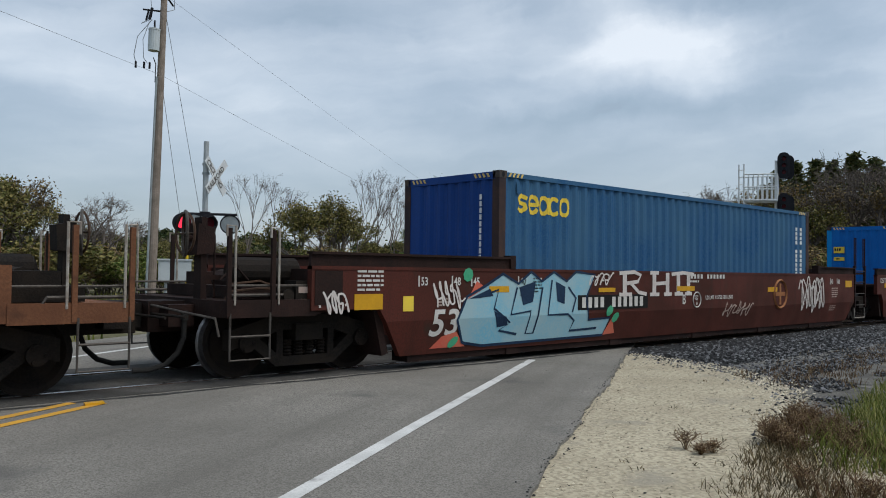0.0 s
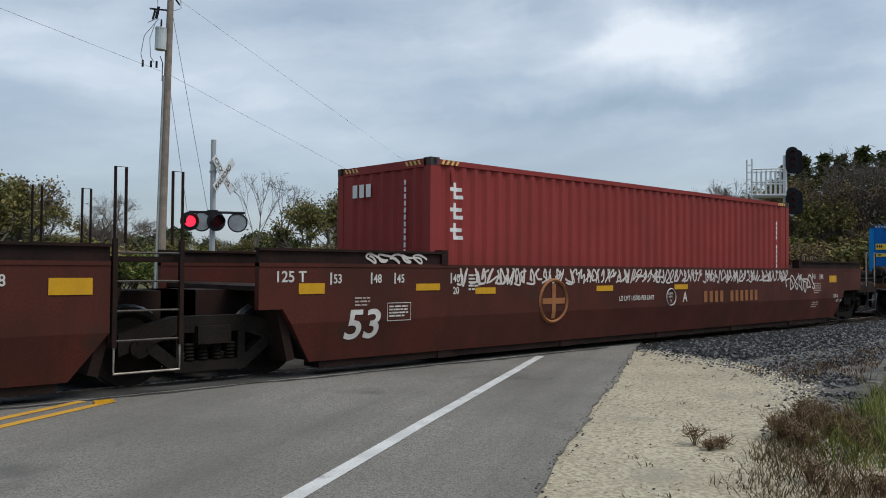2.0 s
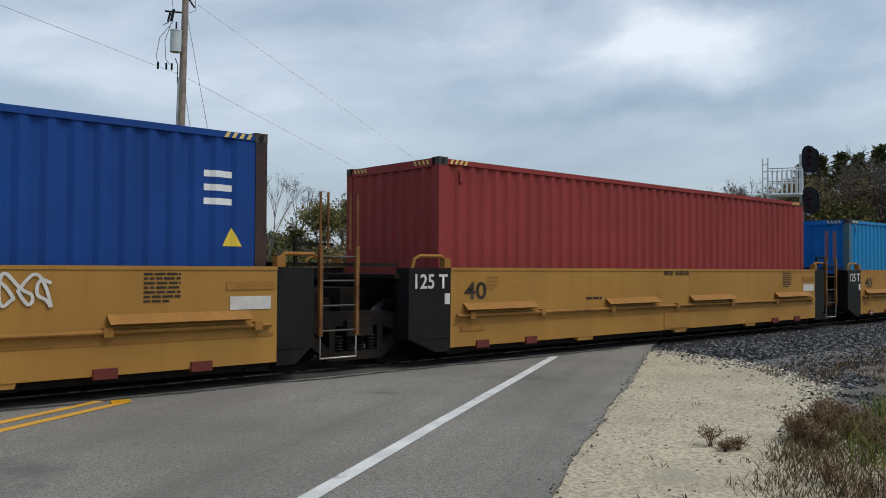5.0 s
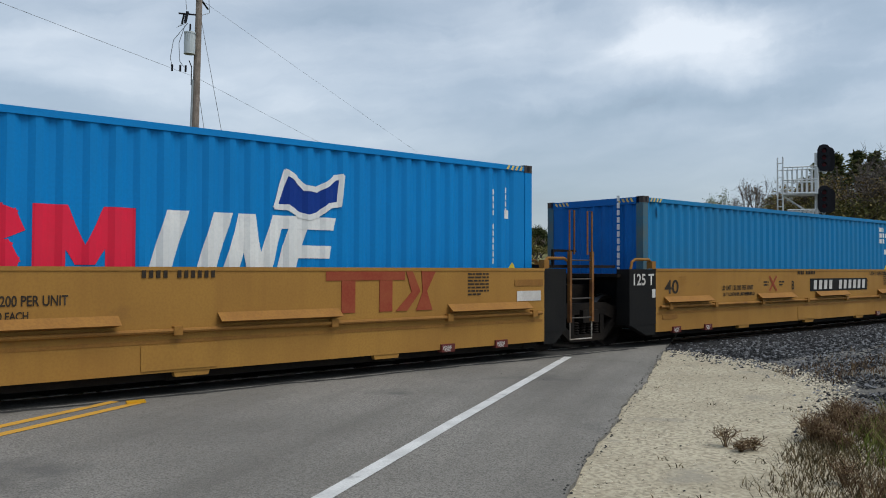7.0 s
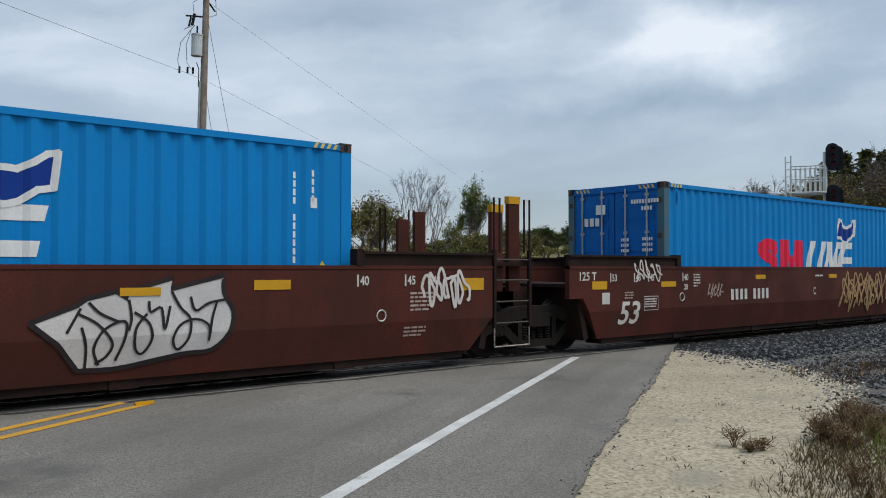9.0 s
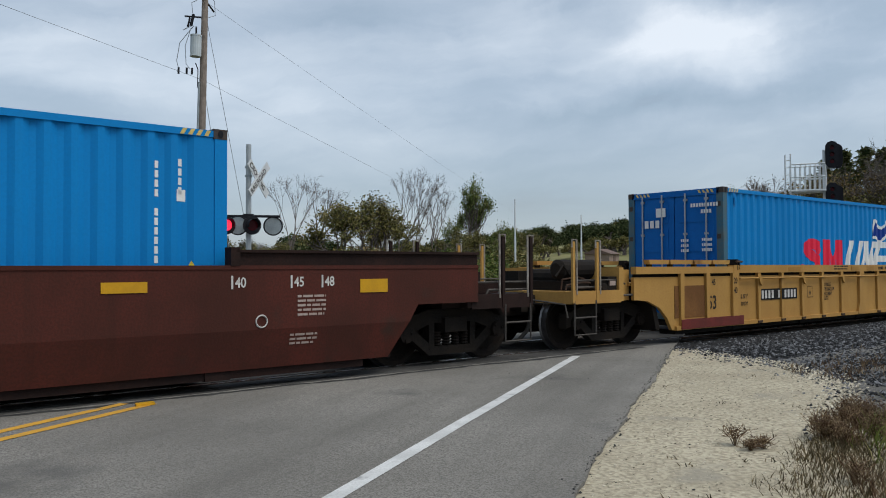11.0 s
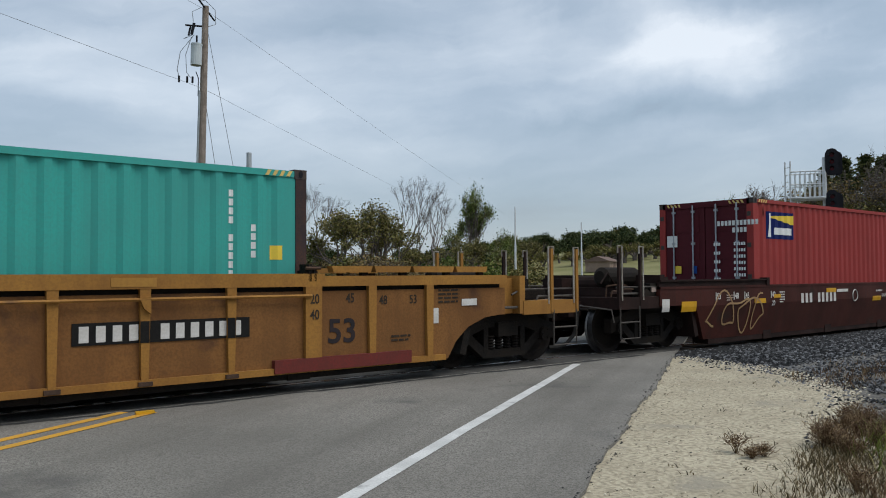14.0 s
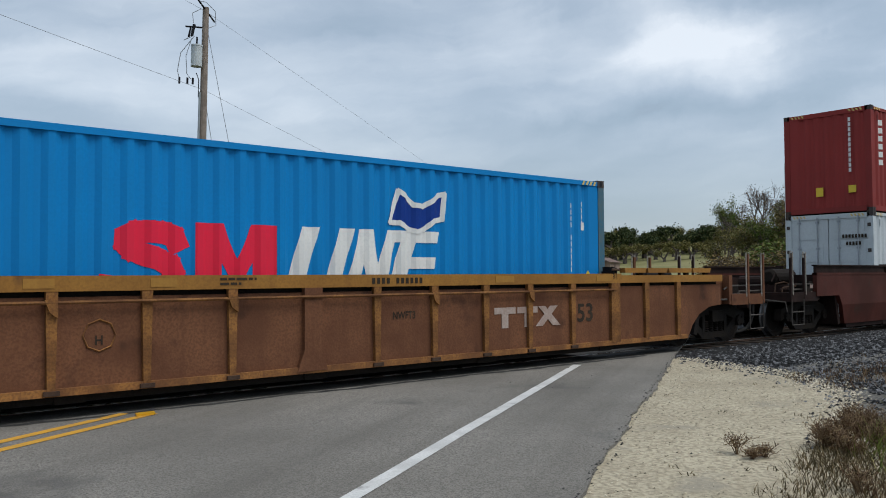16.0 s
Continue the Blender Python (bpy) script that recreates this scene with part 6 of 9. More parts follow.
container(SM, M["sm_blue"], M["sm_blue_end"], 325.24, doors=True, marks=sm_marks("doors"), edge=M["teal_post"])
container("pale grey container under a red one in a red well car", M["pale_grey"], M["pale_grey"], 348.82, doors=True, marks=white_marks)
container("maroon container stacked on a pale grey one", M["maroon"], M["brick_red"], 348.82, marks=tri_marks, z=0.262 + 2.90)


# ---- the train's cars ----
def nothing(car):
    pass


def rusty(car, u, left, right):
    ribbed_unit(car, u, left, right, M["rust_panel"], M["rust_rib"], M["yellow_car"])


def dusty(car, u, left, right):
    ribbed_unit(car, u, left, right, M["mid_panel"], M["yellow_car"], M["yellow_car"])


def bright(car, u, left, right):
    ribbed_unit(car, u, left, right, M["yellow_bright"], M["yellow_bright"], M["yellow_bright"])


def tall_red(car, u, left, right):
    red_unit(car, u, left, right, 1.5, 1.69, 0.2)


def low_red(car, u, left, right):
    red_unit(car, u, left, right, 1.23, 1.36, 0.16, 0.84)


# -- stencils and graffiti --
def scrawl(name, car, u, x0, x1, z0, z1, seed, width, material, y=-1.508, loops=7, label="looping spray-painted graffiti"):
    r = random.Random(seed)
    s, pts = Shape(), []
    n = int(loops * 28)
    ph = [r.uniform(0, 6.28) for _ in range(4)]
    for i in range(n):
        a = i / (n - 1)
        w = 2 * math.pi * loops * a
        x = u + x0 + (x1 - x0) * (0.06 + 0.88 * a) + (x1 - x0) / loops * 0.55 * math.sin(w + ph[0])
        z = (z0 + z1) / 2 + (z1 - z0) / 2 * (0.62 * math.cos(w * 1.0 + ph[1]) + 0.36 * math.sin(w * 0.37 + ph[2]) * math.cos(w * 2.1 + ph[3]))
        pts.append((x, min(z1, max(z0, z))))
    line(s, pts, width, y)
    part(name, s, material, car, label)


def tag_row(car, u, x0, x1, z0, z1, seed, width, material, y=-1.508):
    """A row of jagged spray-painted characters, none of them a letter."""
    r = random.Random(seed)
    x = x0
    while x < x1:
        w = (z1 - z0) * r.uniform(0.5, 0.95)
        pts = [(u + x + r.uniform(0, w), r.uniform(z0 + 0.02, z1 - 0.02)) for _ in range(6)]
        pts[0], pts[2] = (u + x, z0 + 0.05), (u + x + w * 0.5, z1)
        part("graffiti", line(Shape(), curvy(pts, 4), width, y), material, car, "jagged spray-painted mark")
        x += w * 0.8


def block_marks(car, x, z, wide, high, y=-1.508):
    """Heavy white spray-painted characters with serifs and a long bar over the last ones."""
    k, w = wide / 2.7, 0.13 * high / 0.44
    glyphs = (
        ([(0.18, 0.0), (0.18, 1.0)], [(0.0, 0.02), (0.42, 0.02)], [(0.0, 0.94), (0.5, 1.0), (0.72, 0.86), (0.62, 0.58), (0.24, 0.50)], [(0.38, 0.5), (0.66, 0.1), (0.92, 0.02)]),
        ([(1.2, 0.0), (1.2, 0.98)], [(1.05, 0.0), (1.38, 0.0)], [(1.05, 0.98), (1.36, 0.98)], [(1.22, 0.48), (1.66, 0.52)], [(1.68, 0.0), (1.68, 0.98)], [(1.55, 0.0), (1.84, 0.0)]),
        ([(2.1, 0.0), (2.1, 0.9)], [(1.96, 0.0), (2.28, 0.0)], [(1.84, 0.92), (2.3, 1.0), (2.72, 0.92)]),
        ([(2.5, 0.0), (2.5, 0.9)], [(2.36, 0.0), (2.64, 0.0)]))
    for q, strokes in enumerate(glyphs):
        s = Shape()
        for n_, pts in enumerate(strokes):
            line(s, [(x + a * k, z + b * high) for a, b in pts], w if n_ in (0, 4) and q < 3 or n_ == 0 else w * 0.55, y - 0.0012 * n_)
        part("graffiti", s, M["spray_white"], car, "heavy white spray-painted character")


def bubble(car, x, z, a, b, seed, y=-1.508):
    """One swollen outline of a spray-painted row: a tall rounded body, a slit and a hooked tail."""
    r = random.Random(seed)
    s, lean = Shape(), r.uniform(0.02, 0.12)
    ring = []
    for i in range(33):
        t = 2 * math.pi * i / 32
        cx, cz = math.cos(t), math.sin(t)
        px = a * math.copysign(abs(cx) ** 0.7, cx) * (1 + 0.18 * r.random() * (cz < 0))
        pz = b * math.copysign(abs(cz) ** 0.75, cz)
        ring.append((x + px + lean * pz / b, z + pz))
    ring[-1] = ring[0]
    line(s, ring, 0.024, y)
    top = b * r.uniform(0.15, 0.6)
    line(s, [(x - 0.05 * a + lean, z + b * 0.9), (x - 0.02 * a, z + top * 0.4), (x + 0.1 * a, z - b * 0.25), (x + 0.28 * a, z - b * 0.2), (x + 0.3 * a + lean, z + b * 0.5)], 0.02, y - 0.004)
    if seed % 2:
        line(s, [(x - a * 0.75, z - b * 0.2), (x - a * 0.3, z - b * 0.55), (x - a * 0.15, z - b * 0.95)], 0.02, y - 0.005)
    part("graffiti", s, M["spray_white"], car, "swollen white spray-painted outline")


def plates(car, u, rows, material, name="reflector", label="yellow reflective strip", y=-1.506):
    for x0, x1, z0, z1 in rows:
        part(name, Shape().box(u + x0, u + x1, y - 0.003, y + 0.004, z0, z1), material, car, label)


def fine_print(car, u, x, z, lines, count, size, material, y=-1.506):
    """Lines of small unreadable writing, word by word."""
    s = Shape()
    r = random.Random(int(abs(u + x) * 100))
    for k in range(lines):
        a, end = x, x + count * size * (0.96 if k < lines - 1 else r.uniform(0.5, 0.95))
        while a < end:
            w = min(end - a, size * r.choice((1.6, 2.4, 3.2, 4.0)))
            s.add([(u + a, y, z - k * size * 1.6), (u + a + w, y, z - k * size * 1.6), (u + a + w, y, z + size * 0.8 - k * size * 1.6), (u + a, y, z + size * 0.8 - k * size * 1.6)], [(0, 1, 2, 3)])
            a += w + size * 0.55
    tagged(part("small_writing", s, material, car, "block of small stencilled writing"), kind="stuff")


def red_stencils(car, u, zs=0.0, big=True):
    w = M["letter_white"]
    if big:
        wording("stencil", "53", 0.56, u - 1.80, 0.48 + zs * 0.7, -1.506, w, car, 1.12, slant=0.16)
    for x, t in ((-1.98, "53"), (-1.30, "48"), (-0.88, "45"), (0.22, "40"), (12.15, "40"), (12.95, "45"), (13.4, "48")):
        wording("stencil", t, 0.17, u + x, 1.24 + zs, -1.506, w, car, 0.85)
        part("measure_mark", Shape().box(u + x - 0.05, u + x - 0.025, -1.509, -1.502, 1.22 + zs, 1.38 + zs), w, car)
    wording("stencil", "20", 0.15, u + 0.22, 1.06 + zs, -1.506, w, car, 0.85)
    fine_print(car, u, 0.55, 1.33 + zs, 5, 7, 0.034, w)
    fine_print(car, u, 13.0, 1.10 + zs, 5, 12, 0.036, M["letter_dim"])
    fine_print(car, u, 12.9, 0.62 + zs, 3, 12, 0.034, M["letter_dim"])
    fine_print(car, u, 5.6, 1.28 + zs, 1, 9, 0.05, w)
    plates(car, u, [(-0.52, -0.05, 1.12 + zs, 1.22 + zs), (13.95, 14.4, 1.14 + zs, 1.32 + zs)] + ([(-2.52, -2.12, 1.10, 1.24)] if u > 0 else []), M["reflector"])
    if u > 0:
        wording("stencil", "125 T", 0.2, u - 2.88, 1.26, -1.506, w, car, 1.0)
        frame_bars = Shape()
        line(frame_bars, [(u - 1.05, 0.70), (u - 0.62, 0.70), (u - 0.62, 0.95), (u - 1.05, 0.95), (u - 1.05, 0.70)], 0.012, -1.506)
        part("notice_frame", frame_bars, w, car)
        fine_print(car, u, -1.02, 0.89, 4, 13, 0.028, w)
    fine_print(car, u, -1.62, 1.02, 3, 9, 0.03, M["letter_dim"])


def marks_red_a(car):
    w = M["letter_white"]
    for u in (0, 19.5, 39.02):
        red_stencils(car, u)
    plates(car, 0, [(-3.2, -2.7, 0.90, 1.12), (2.4, 2.92, 1.10, 1.18)], M["reflector"])
    plates(car, 0, [(-2.32, -2.12, 0.86, 1.08)], M["logo_yellow"], "notice_plate", "pale yellow notice plate")
    fine_print(car, 0, -3.15, 1.42, 5, 12, 0.04, w)
    plates(car, 0, [(-3.85, -3.4, 0.98, 1.44)], M["dark_red_car"], "data_panel", "dark red data panel")
    # a large pale blue piece with dark outlines
    body = [(-1.05, 0.34), (-0.6, 0.27), (2.62, 0.30), (2.78, 0.62), (2.12, 0.60), (2.02, 1.0), (2.28, 1.42), (1.72, 1.47), (1.45, 1.30), (1.1, 1.46), (0.78, 1.30), (0.5, 1.46), (0.18, 1.26), (-0.2, 1.42), (-0.62, 1.22), (-1.02, 1.06), (-1.22, 0.7)]
    part("graffiti", Shape().slab(body, -1.506, -1.499), M["spray_blue"], car, "large pale blue spray-painted piece")
    o = Shape()
    line(o, body + body[:1], 0.045, -1.512)
    line(o, [(-0.75, 1.05), (-0.3, 1.16), (-0.4, 0.86), (0.0, 0.62), (-0.25, 0.5), (0.2, 0.42)], 0.04, -1.512)
    line(o, [(0.15, 1.2), (0.0, 0.75), (0.5, 0.8), (0.42, 0.42), (0.62, 0.42), (0.8, 1.2)], 0.04, -1.512)
    line(o, [(1.05, 1.32), (0.95, 0.72), (1.5, 0.72), (1.7, 0.6), (1.6, 0.42), (2.4, 0.44)], 0.04, -1.512)
    line(o, [(1.5, 1.2), (1.72, 1.0), (1.62, 0.75)], 0.04, -1.512)
    part("graffiti_outline", o, M["spray_navy"], car, "dark blue outline of the spray-painted piece")
    for p in ([(-0.98, 1.02), (-0.5, 1.18), (-0.42, 1.06)], [(0.2, 1.2), (0.62, 1.3), (0.55, 0.95), (0.3, 0.9)], [(1.15, 1.3), (1.42, 1.2), (1.4, 0.9), (1.2, 0.95)], [(-0.4, 0.82), (-0.1, 0.72), (-0.05, 0.58), (-0.3, 0.55)]):
        part("graffiti_fill", Shape().add([(x, -1.510, z) for x, z in p], [tuple(range(len(p)))]), M["spray_navy"], car, "dark blue spray-painted fill")
    for p in ([(-1.72, 0.28), (-0.98, 0.28), (-1.2, 0.52), (-1.5, 0.46)], [(2.62, 0.30), (3.0, 0.32), (2.86, 0.62)], [(-1.0, 1.02), (-0.8, 1.3), (-0.6, 1.2)]):
        part("graffiti_fill", Shape().add([(x, -1.507, z) for x, z in p], [tuple(range(len(p)))]), M["spray_coral"], car, "coral spray-painted corner")
    for x, z in ((-1.25, 0.36), (2.95, 0.62), (-1.0, 1.4), (2.75, 0.75)):
        part("graffiti_fill", Shape().add([(x + 0.11 * math.cos(a + z), -1.5125, z + 0.06 * math.sin(a + z) + 0.05 * math.cos(a)) for a in (0, 0.8, 1.6, 2.4, 3.15, 3.9, 4.7, 5.5)], [tuple(range(8))]), M["spray_green"], car, "green spray-painted leaf")
    scrawl("graffiti", car, 0, -1.75, -1.1, 0.86, 1.34, 3, 0.03, M["spray_white"], loops=5)
    scrawl("graffiti", car, 0, 2.1, 2.8, 1.2, 1.48, 4, 0.03, M["spray_white"], loops=4)
    scrawl("graffiti", car, 0, -3.75, -3.3, 0.82, 1.2, 5, 0.03, M["spray_white"], loops=4)
    block_marks(car, 3.05, 1.04, 2.7, 0.44)
    plates(car, 0, [(1.78, 4.02, 0.78, 1.05)], M["black_panel"], "number_panel", "black number panel")
    number_row(car, w, 1.9, 0.82, 11, 0.135, 0.19, -1.513, 0.36, skip=(4,))
    part("roundel", Shape().ring((5.9, -1.508, 0.91), (0, 1, 0), 0.16, 0.012, 18, 4), w, car)
    wording("stencil", "EXCEEDS", 0.06, 5.9 - 0.12, 0.91 + 0.05, -1.506, w, car, 0.7)
    wording("stencil", "PLATE", 0.06, 5.9 - 0.09, 0.91 - 0.01, -1.506, w, car, 0.8)
    wording("stencil", "H", 0.09, 5.9 - 0.03, 0.91 - 0.11, -1.506, w, car, 0.9)
    wording("stencil", "B", 0.28, 5.39 - 0.08, 0.86 - 0.03, -1.506, w, car, 0.9)
    wording("stencil", "LD LMT 115700 PER UNIT", 0.12, 6.26, 0.96 - 0.05, -1.506, w, car, 0.91)
    em = Shape().ring((9.87, -1.506, 0.99), (0, 1, 0), 0.34, 0.03, 28, 4).box(9.87 - 0.05, 9.87 + 0.05, -1.509, -1.502, 0.99 - 0.26, 0.99 + 0.26).box(9.87 - 0.26, 9.87 + 0.26, -1.510, -1.502, 0.99 - 0.05, 0.99 + 0.05)
    part("emblem", em, M["gold_logo"], car, "faded round gold emblem with a cross")
    number_row(car, w, 5.64, 1.4 - 0.04, 11, 0.1, 0.09, -1.509, 0.36, skip=(4,))
    plates(car, 0, [(5.1, 5.8, 1.1, 1.2), (9.2, 9.7, 1.05, 1.16)], M["reflector"])
    scrawl("graffiti", car, 0, 7.0, 8.4, 0.5, 0.85, 8, 0.03, M["letter_dim"], loops=6)
    scrawl("graffiti", car, 0, 10.95, 12.5, 0.45, 1.48, 6, 0.05, M["spray_white"], loops=7)
    # second unit
    u = 19.5
    plates(car, u, [(3.44, 3.92, 1.05, 1.16), (5.89, 6.28, 1.05, 1.16), (8.14, 8.6, 1.05, 1.16), (11.2, 11.6, 1.05, 1.16)], M["reflector"])
    plates(car, u, [(4.57, 4.84, 0.84, 0.95), (5.95, 6.25, 0.84, 0.95), (9.15, 9.4, 0.84, 0.95)], M["letter_dim"], "patch", "faded orange patch")
    number_row(car, w, u + 1.95, 0.86, 11, 0.12, 0.19, -1.509, 0.36, skip=(4,))
    number_row(car, w, u + 5.7, 1.36, 11, 0.055, 0.09, -1.509, 0.36, skip=(4,))
    em = Shape().ring((u + 9.96, -1.506, 0.98), (0, 1, 0), 0.40, 0.035, 28, 4).box(u + 9.9, u + 10.02, -1.509, -1.502, 0.68, 1.28).box(u + 9.66, u + 10.26, -1.510, -1.502, 0.92, 1.04).ring((u + 9.96, -1.506, 0.98), (0, 1, 0), 0.27, 0.02, 24, 4)
    part("emblem", em, M["gold_logo"], car, "faded round gold emblem with a cross")
    scrawl("graffiti", car, u, 6.45, 7.75, 0.62, 1.46, 21, 0.035, M["spray_white"], loops=6)
    scrawl("graffiti", car, u, 6.7, 7.3, 0.34, 0.62, 22, 0.035, M["spray_white"], loops=2)
    scrawl("graffiti", car, u, 3.9, 5.0, 1.1, 1.48, 23, 0.03, M["spray_white"], loops=5)
    block_marks(car, u + 10.46, 1.08, 1.65, 0.38)
    scrawl("graffiti", car, u, 12.7, 13.3, 0.62, 1.1, 24, 0.03, M["spray_white"], loops=5)
    wording("stencil", "EMPTY LOAD", 0.09, 39.02 + L + 2.2, 0.62, -1.506, w, car, 0.7)
    wording("stencil", "L 200-5", 0.12, 39.02 + L + 2.0, 0.74, -1.506, w, car, 0.8)
    # third unit
    u = 39.02
    tag_row(car, u, 0.3, 11.4, 1.16, 1.45, 31, 0.034, M["spray_white"])
    scrawl("graffiti", car, u, -1.5, -0.3, 1.5, 1.66, 32, 0.03, M["spray_white"], y=-1.49, loops=5)
    scrawl("graffiti", car, u, 11.4, 13.0, 0.9, 1.35, 33, 0.035, M["spray_white"], loops=6)
    em2 = Shape().ring((u + 2.6, -1.506, 0.9), (0, 1, 0), 0.36, 0.03, 26, 4).box(u + 2.3, u + 2.9, -1.510, -1.502, 0.85, 0.95).box(u + 2.55, u + 2.65, -1.509, -1.502, 0.6, 1.2)
    part("emblem", em2, M["gold_logo"], car, "faded round gold emblem with a cross")
    number_row(car, M["gold_logo"], u + 7.55, 0.76, 11, 0.165, 0.24, -1.509, 0.36, skip=(4,))
    plates(car, u, [(0.7, 1.15, 1.05, 1.15), (3.8, 4.3, 1.05, 1.15), (6.4, 6.9, 1.05, 1.15)], M["reflector"])
    wording("stencil", "LD LMT 115700 PER UNIT", 0.13, u + 4.5, 0.86, -1.506, w, car, 0.8)
    wording("stencil", "A", 0.28, u + 6.72, 0.80, -1.506, w, car, 0.9)
    part("roundel", Shape().ring((u + 6.28, -1.508, 0.90), (0, 1, 0), 0.17, 0.012, 20, 4), w, car)
    wording("stencil", "EXCEEDS", 0.06, u + 6.16, 0.95, -1.506, w, car, 0.7)
    wording("stencil", "PLATE", 0.06, u + 6.19, 0.88, -1.506, w, car, 0.8)
    wording("stencil", "H", 0.09, u + 6.25, 0.79, -1.506, w, car, 0.9)


def marks_rusty_a(car):
    plates(car, 0, [(-0.3, 1.62, 0.82, 1.04)], M["black_panel"], "number_panel", "black number panel", y=-1.457)
    number_row(car, M["letter_dim"], -0.2, 0.84, 11, 0.115, 0.16, -1.463, 0.36, skip=(4,))
    scrawl("graffiti", car, 0, 3.0, 3.78, 0.80, 1.16, 41, 0.03, M["spray_white"], y=-1.458, loops=5)
    number_row(car, M["letter_black"], 6.1, 1.375, 11, 0.06, 0.08, -1.516, 0.36, skip=(4,))
    plates(car, 0, [(2.15, 2.7, 1.36, 1.47), (4.3, 5.2, 1.36, 1.47), (6.8, 7.3, 1.36, 1.47), (9.0, 9.5, 1.36, 1.47)], M["reflector"], y=-1.513)
    plates(car, 0, [(1.5, 1.75, 1.37, 1.46)], M["letter_white"], "notice_plate", "white notice plate", y=-1.513)
    for x in (12.25, 12.8):
        scrawl("graffiti", car, 0, x, x + 0.6, 0.5, 1.2, int(x * 10), 0.03, M["letter_dim"], y=-1.458, loops=4)
    wording("stencil", "IW 8-9-76", 0.15, L + 2.1, 1.0, -1.457, M["letter_black"], car, 0.9)


def marks_rusty_b(car):
    plates(car, 0, [(0.22, 1.9, 0.84, 1.06)], M["black_panel"], "number_panel", "faded black number panel", y=-1.457)
    number_row(car, M["letter_dim"], 0.3, 0.86, 11, 0.10, 0.15, -1.463, 0.36, skip=(4,))
    wording("stencil", "20", 0.16, -0.12, 1.15, -1.516, M["letter_black"], car, 0.8)
    wording("stencil", "40", 0.16, -0.12, 0.98, -1.516, M["letter_black"], car, 0.8)
    wording("stencil", "45", 0.16, -0.85, 1.12, -1.457, M["letter_black"], car, 0.8)
    wording("stencil", "53", 0.42, 11.14, 0.70, -1.457, M["letter_black"], car, 1.05)
    wording("stencil", "NWFT3", 0.15, 7.28, 0.88, -1.457, M["letter_black"], car, 0.8)
    number_row(car, M["letter_black"], 6.9, 1.375, 11, 0.06, 0.08, -1.516, 0.36, skip=(4,))
    for x in (9.22, 9.72):
        part("emblem_bar", Shape().box(x, x + 0.46, -1.460, -1.452, 0.88, 0.98), M["letter_dim"], car, "faded pale emblem bar")
        part("emblem_bar", Shape().box(x + 0.16, x + 0.30, -1.459, -1.452, 0.66, 0.879), M["letter_dim"], car, "faded pale emblem bar")
    part("emblem_chevron", Shape().slab([(10.14, 0.66), (10.30, 0.66), (10.66, 0.98), (10.48, 0.98)], -1.460, -1.452), M["letter_dim"], car, "faded pale emblem stroke")
    part("emblem_chevron", Shape().slab([(10.54, 0.66), (10.72, 0.66), (10.36, 0.98), (10.20, 0.98)], -1.4615, -1.452), M["letter_dim"], car, "faded pale emblem stroke")
    part("emblem", Shape().ring((3.37, -1.458, 0.86), (0, 1, 0), 0.17, 0.010, 8, 4), M["rust_rib"], car)
    wording("stencil", "H", 0.14, 3.32, 0.76, -1.457, M["letter_black"], car, 0.9)
    fine_print(car, 0, 4.72, 1.44, 2, 14, 0.035, M["letter_black"], y=-1.516)
    plates(car, 0, [(2.6, 2.9, 1.37, 1.47), (3.9, 4.2, 1.37, 1.47), (9.2, 9.6, 1.37, 1.47), (11.6, 12.0, 1.37, 1.47)], M["yellow_clean"], "paint_patch", "cleaner yellow patch", y=-1.513)
    plates(car, 0, [(-3.35, -2.6, 1.36, 1.475)], M["reflector"], "end_patch", "fresh yellow painted patch", y=-1.506)


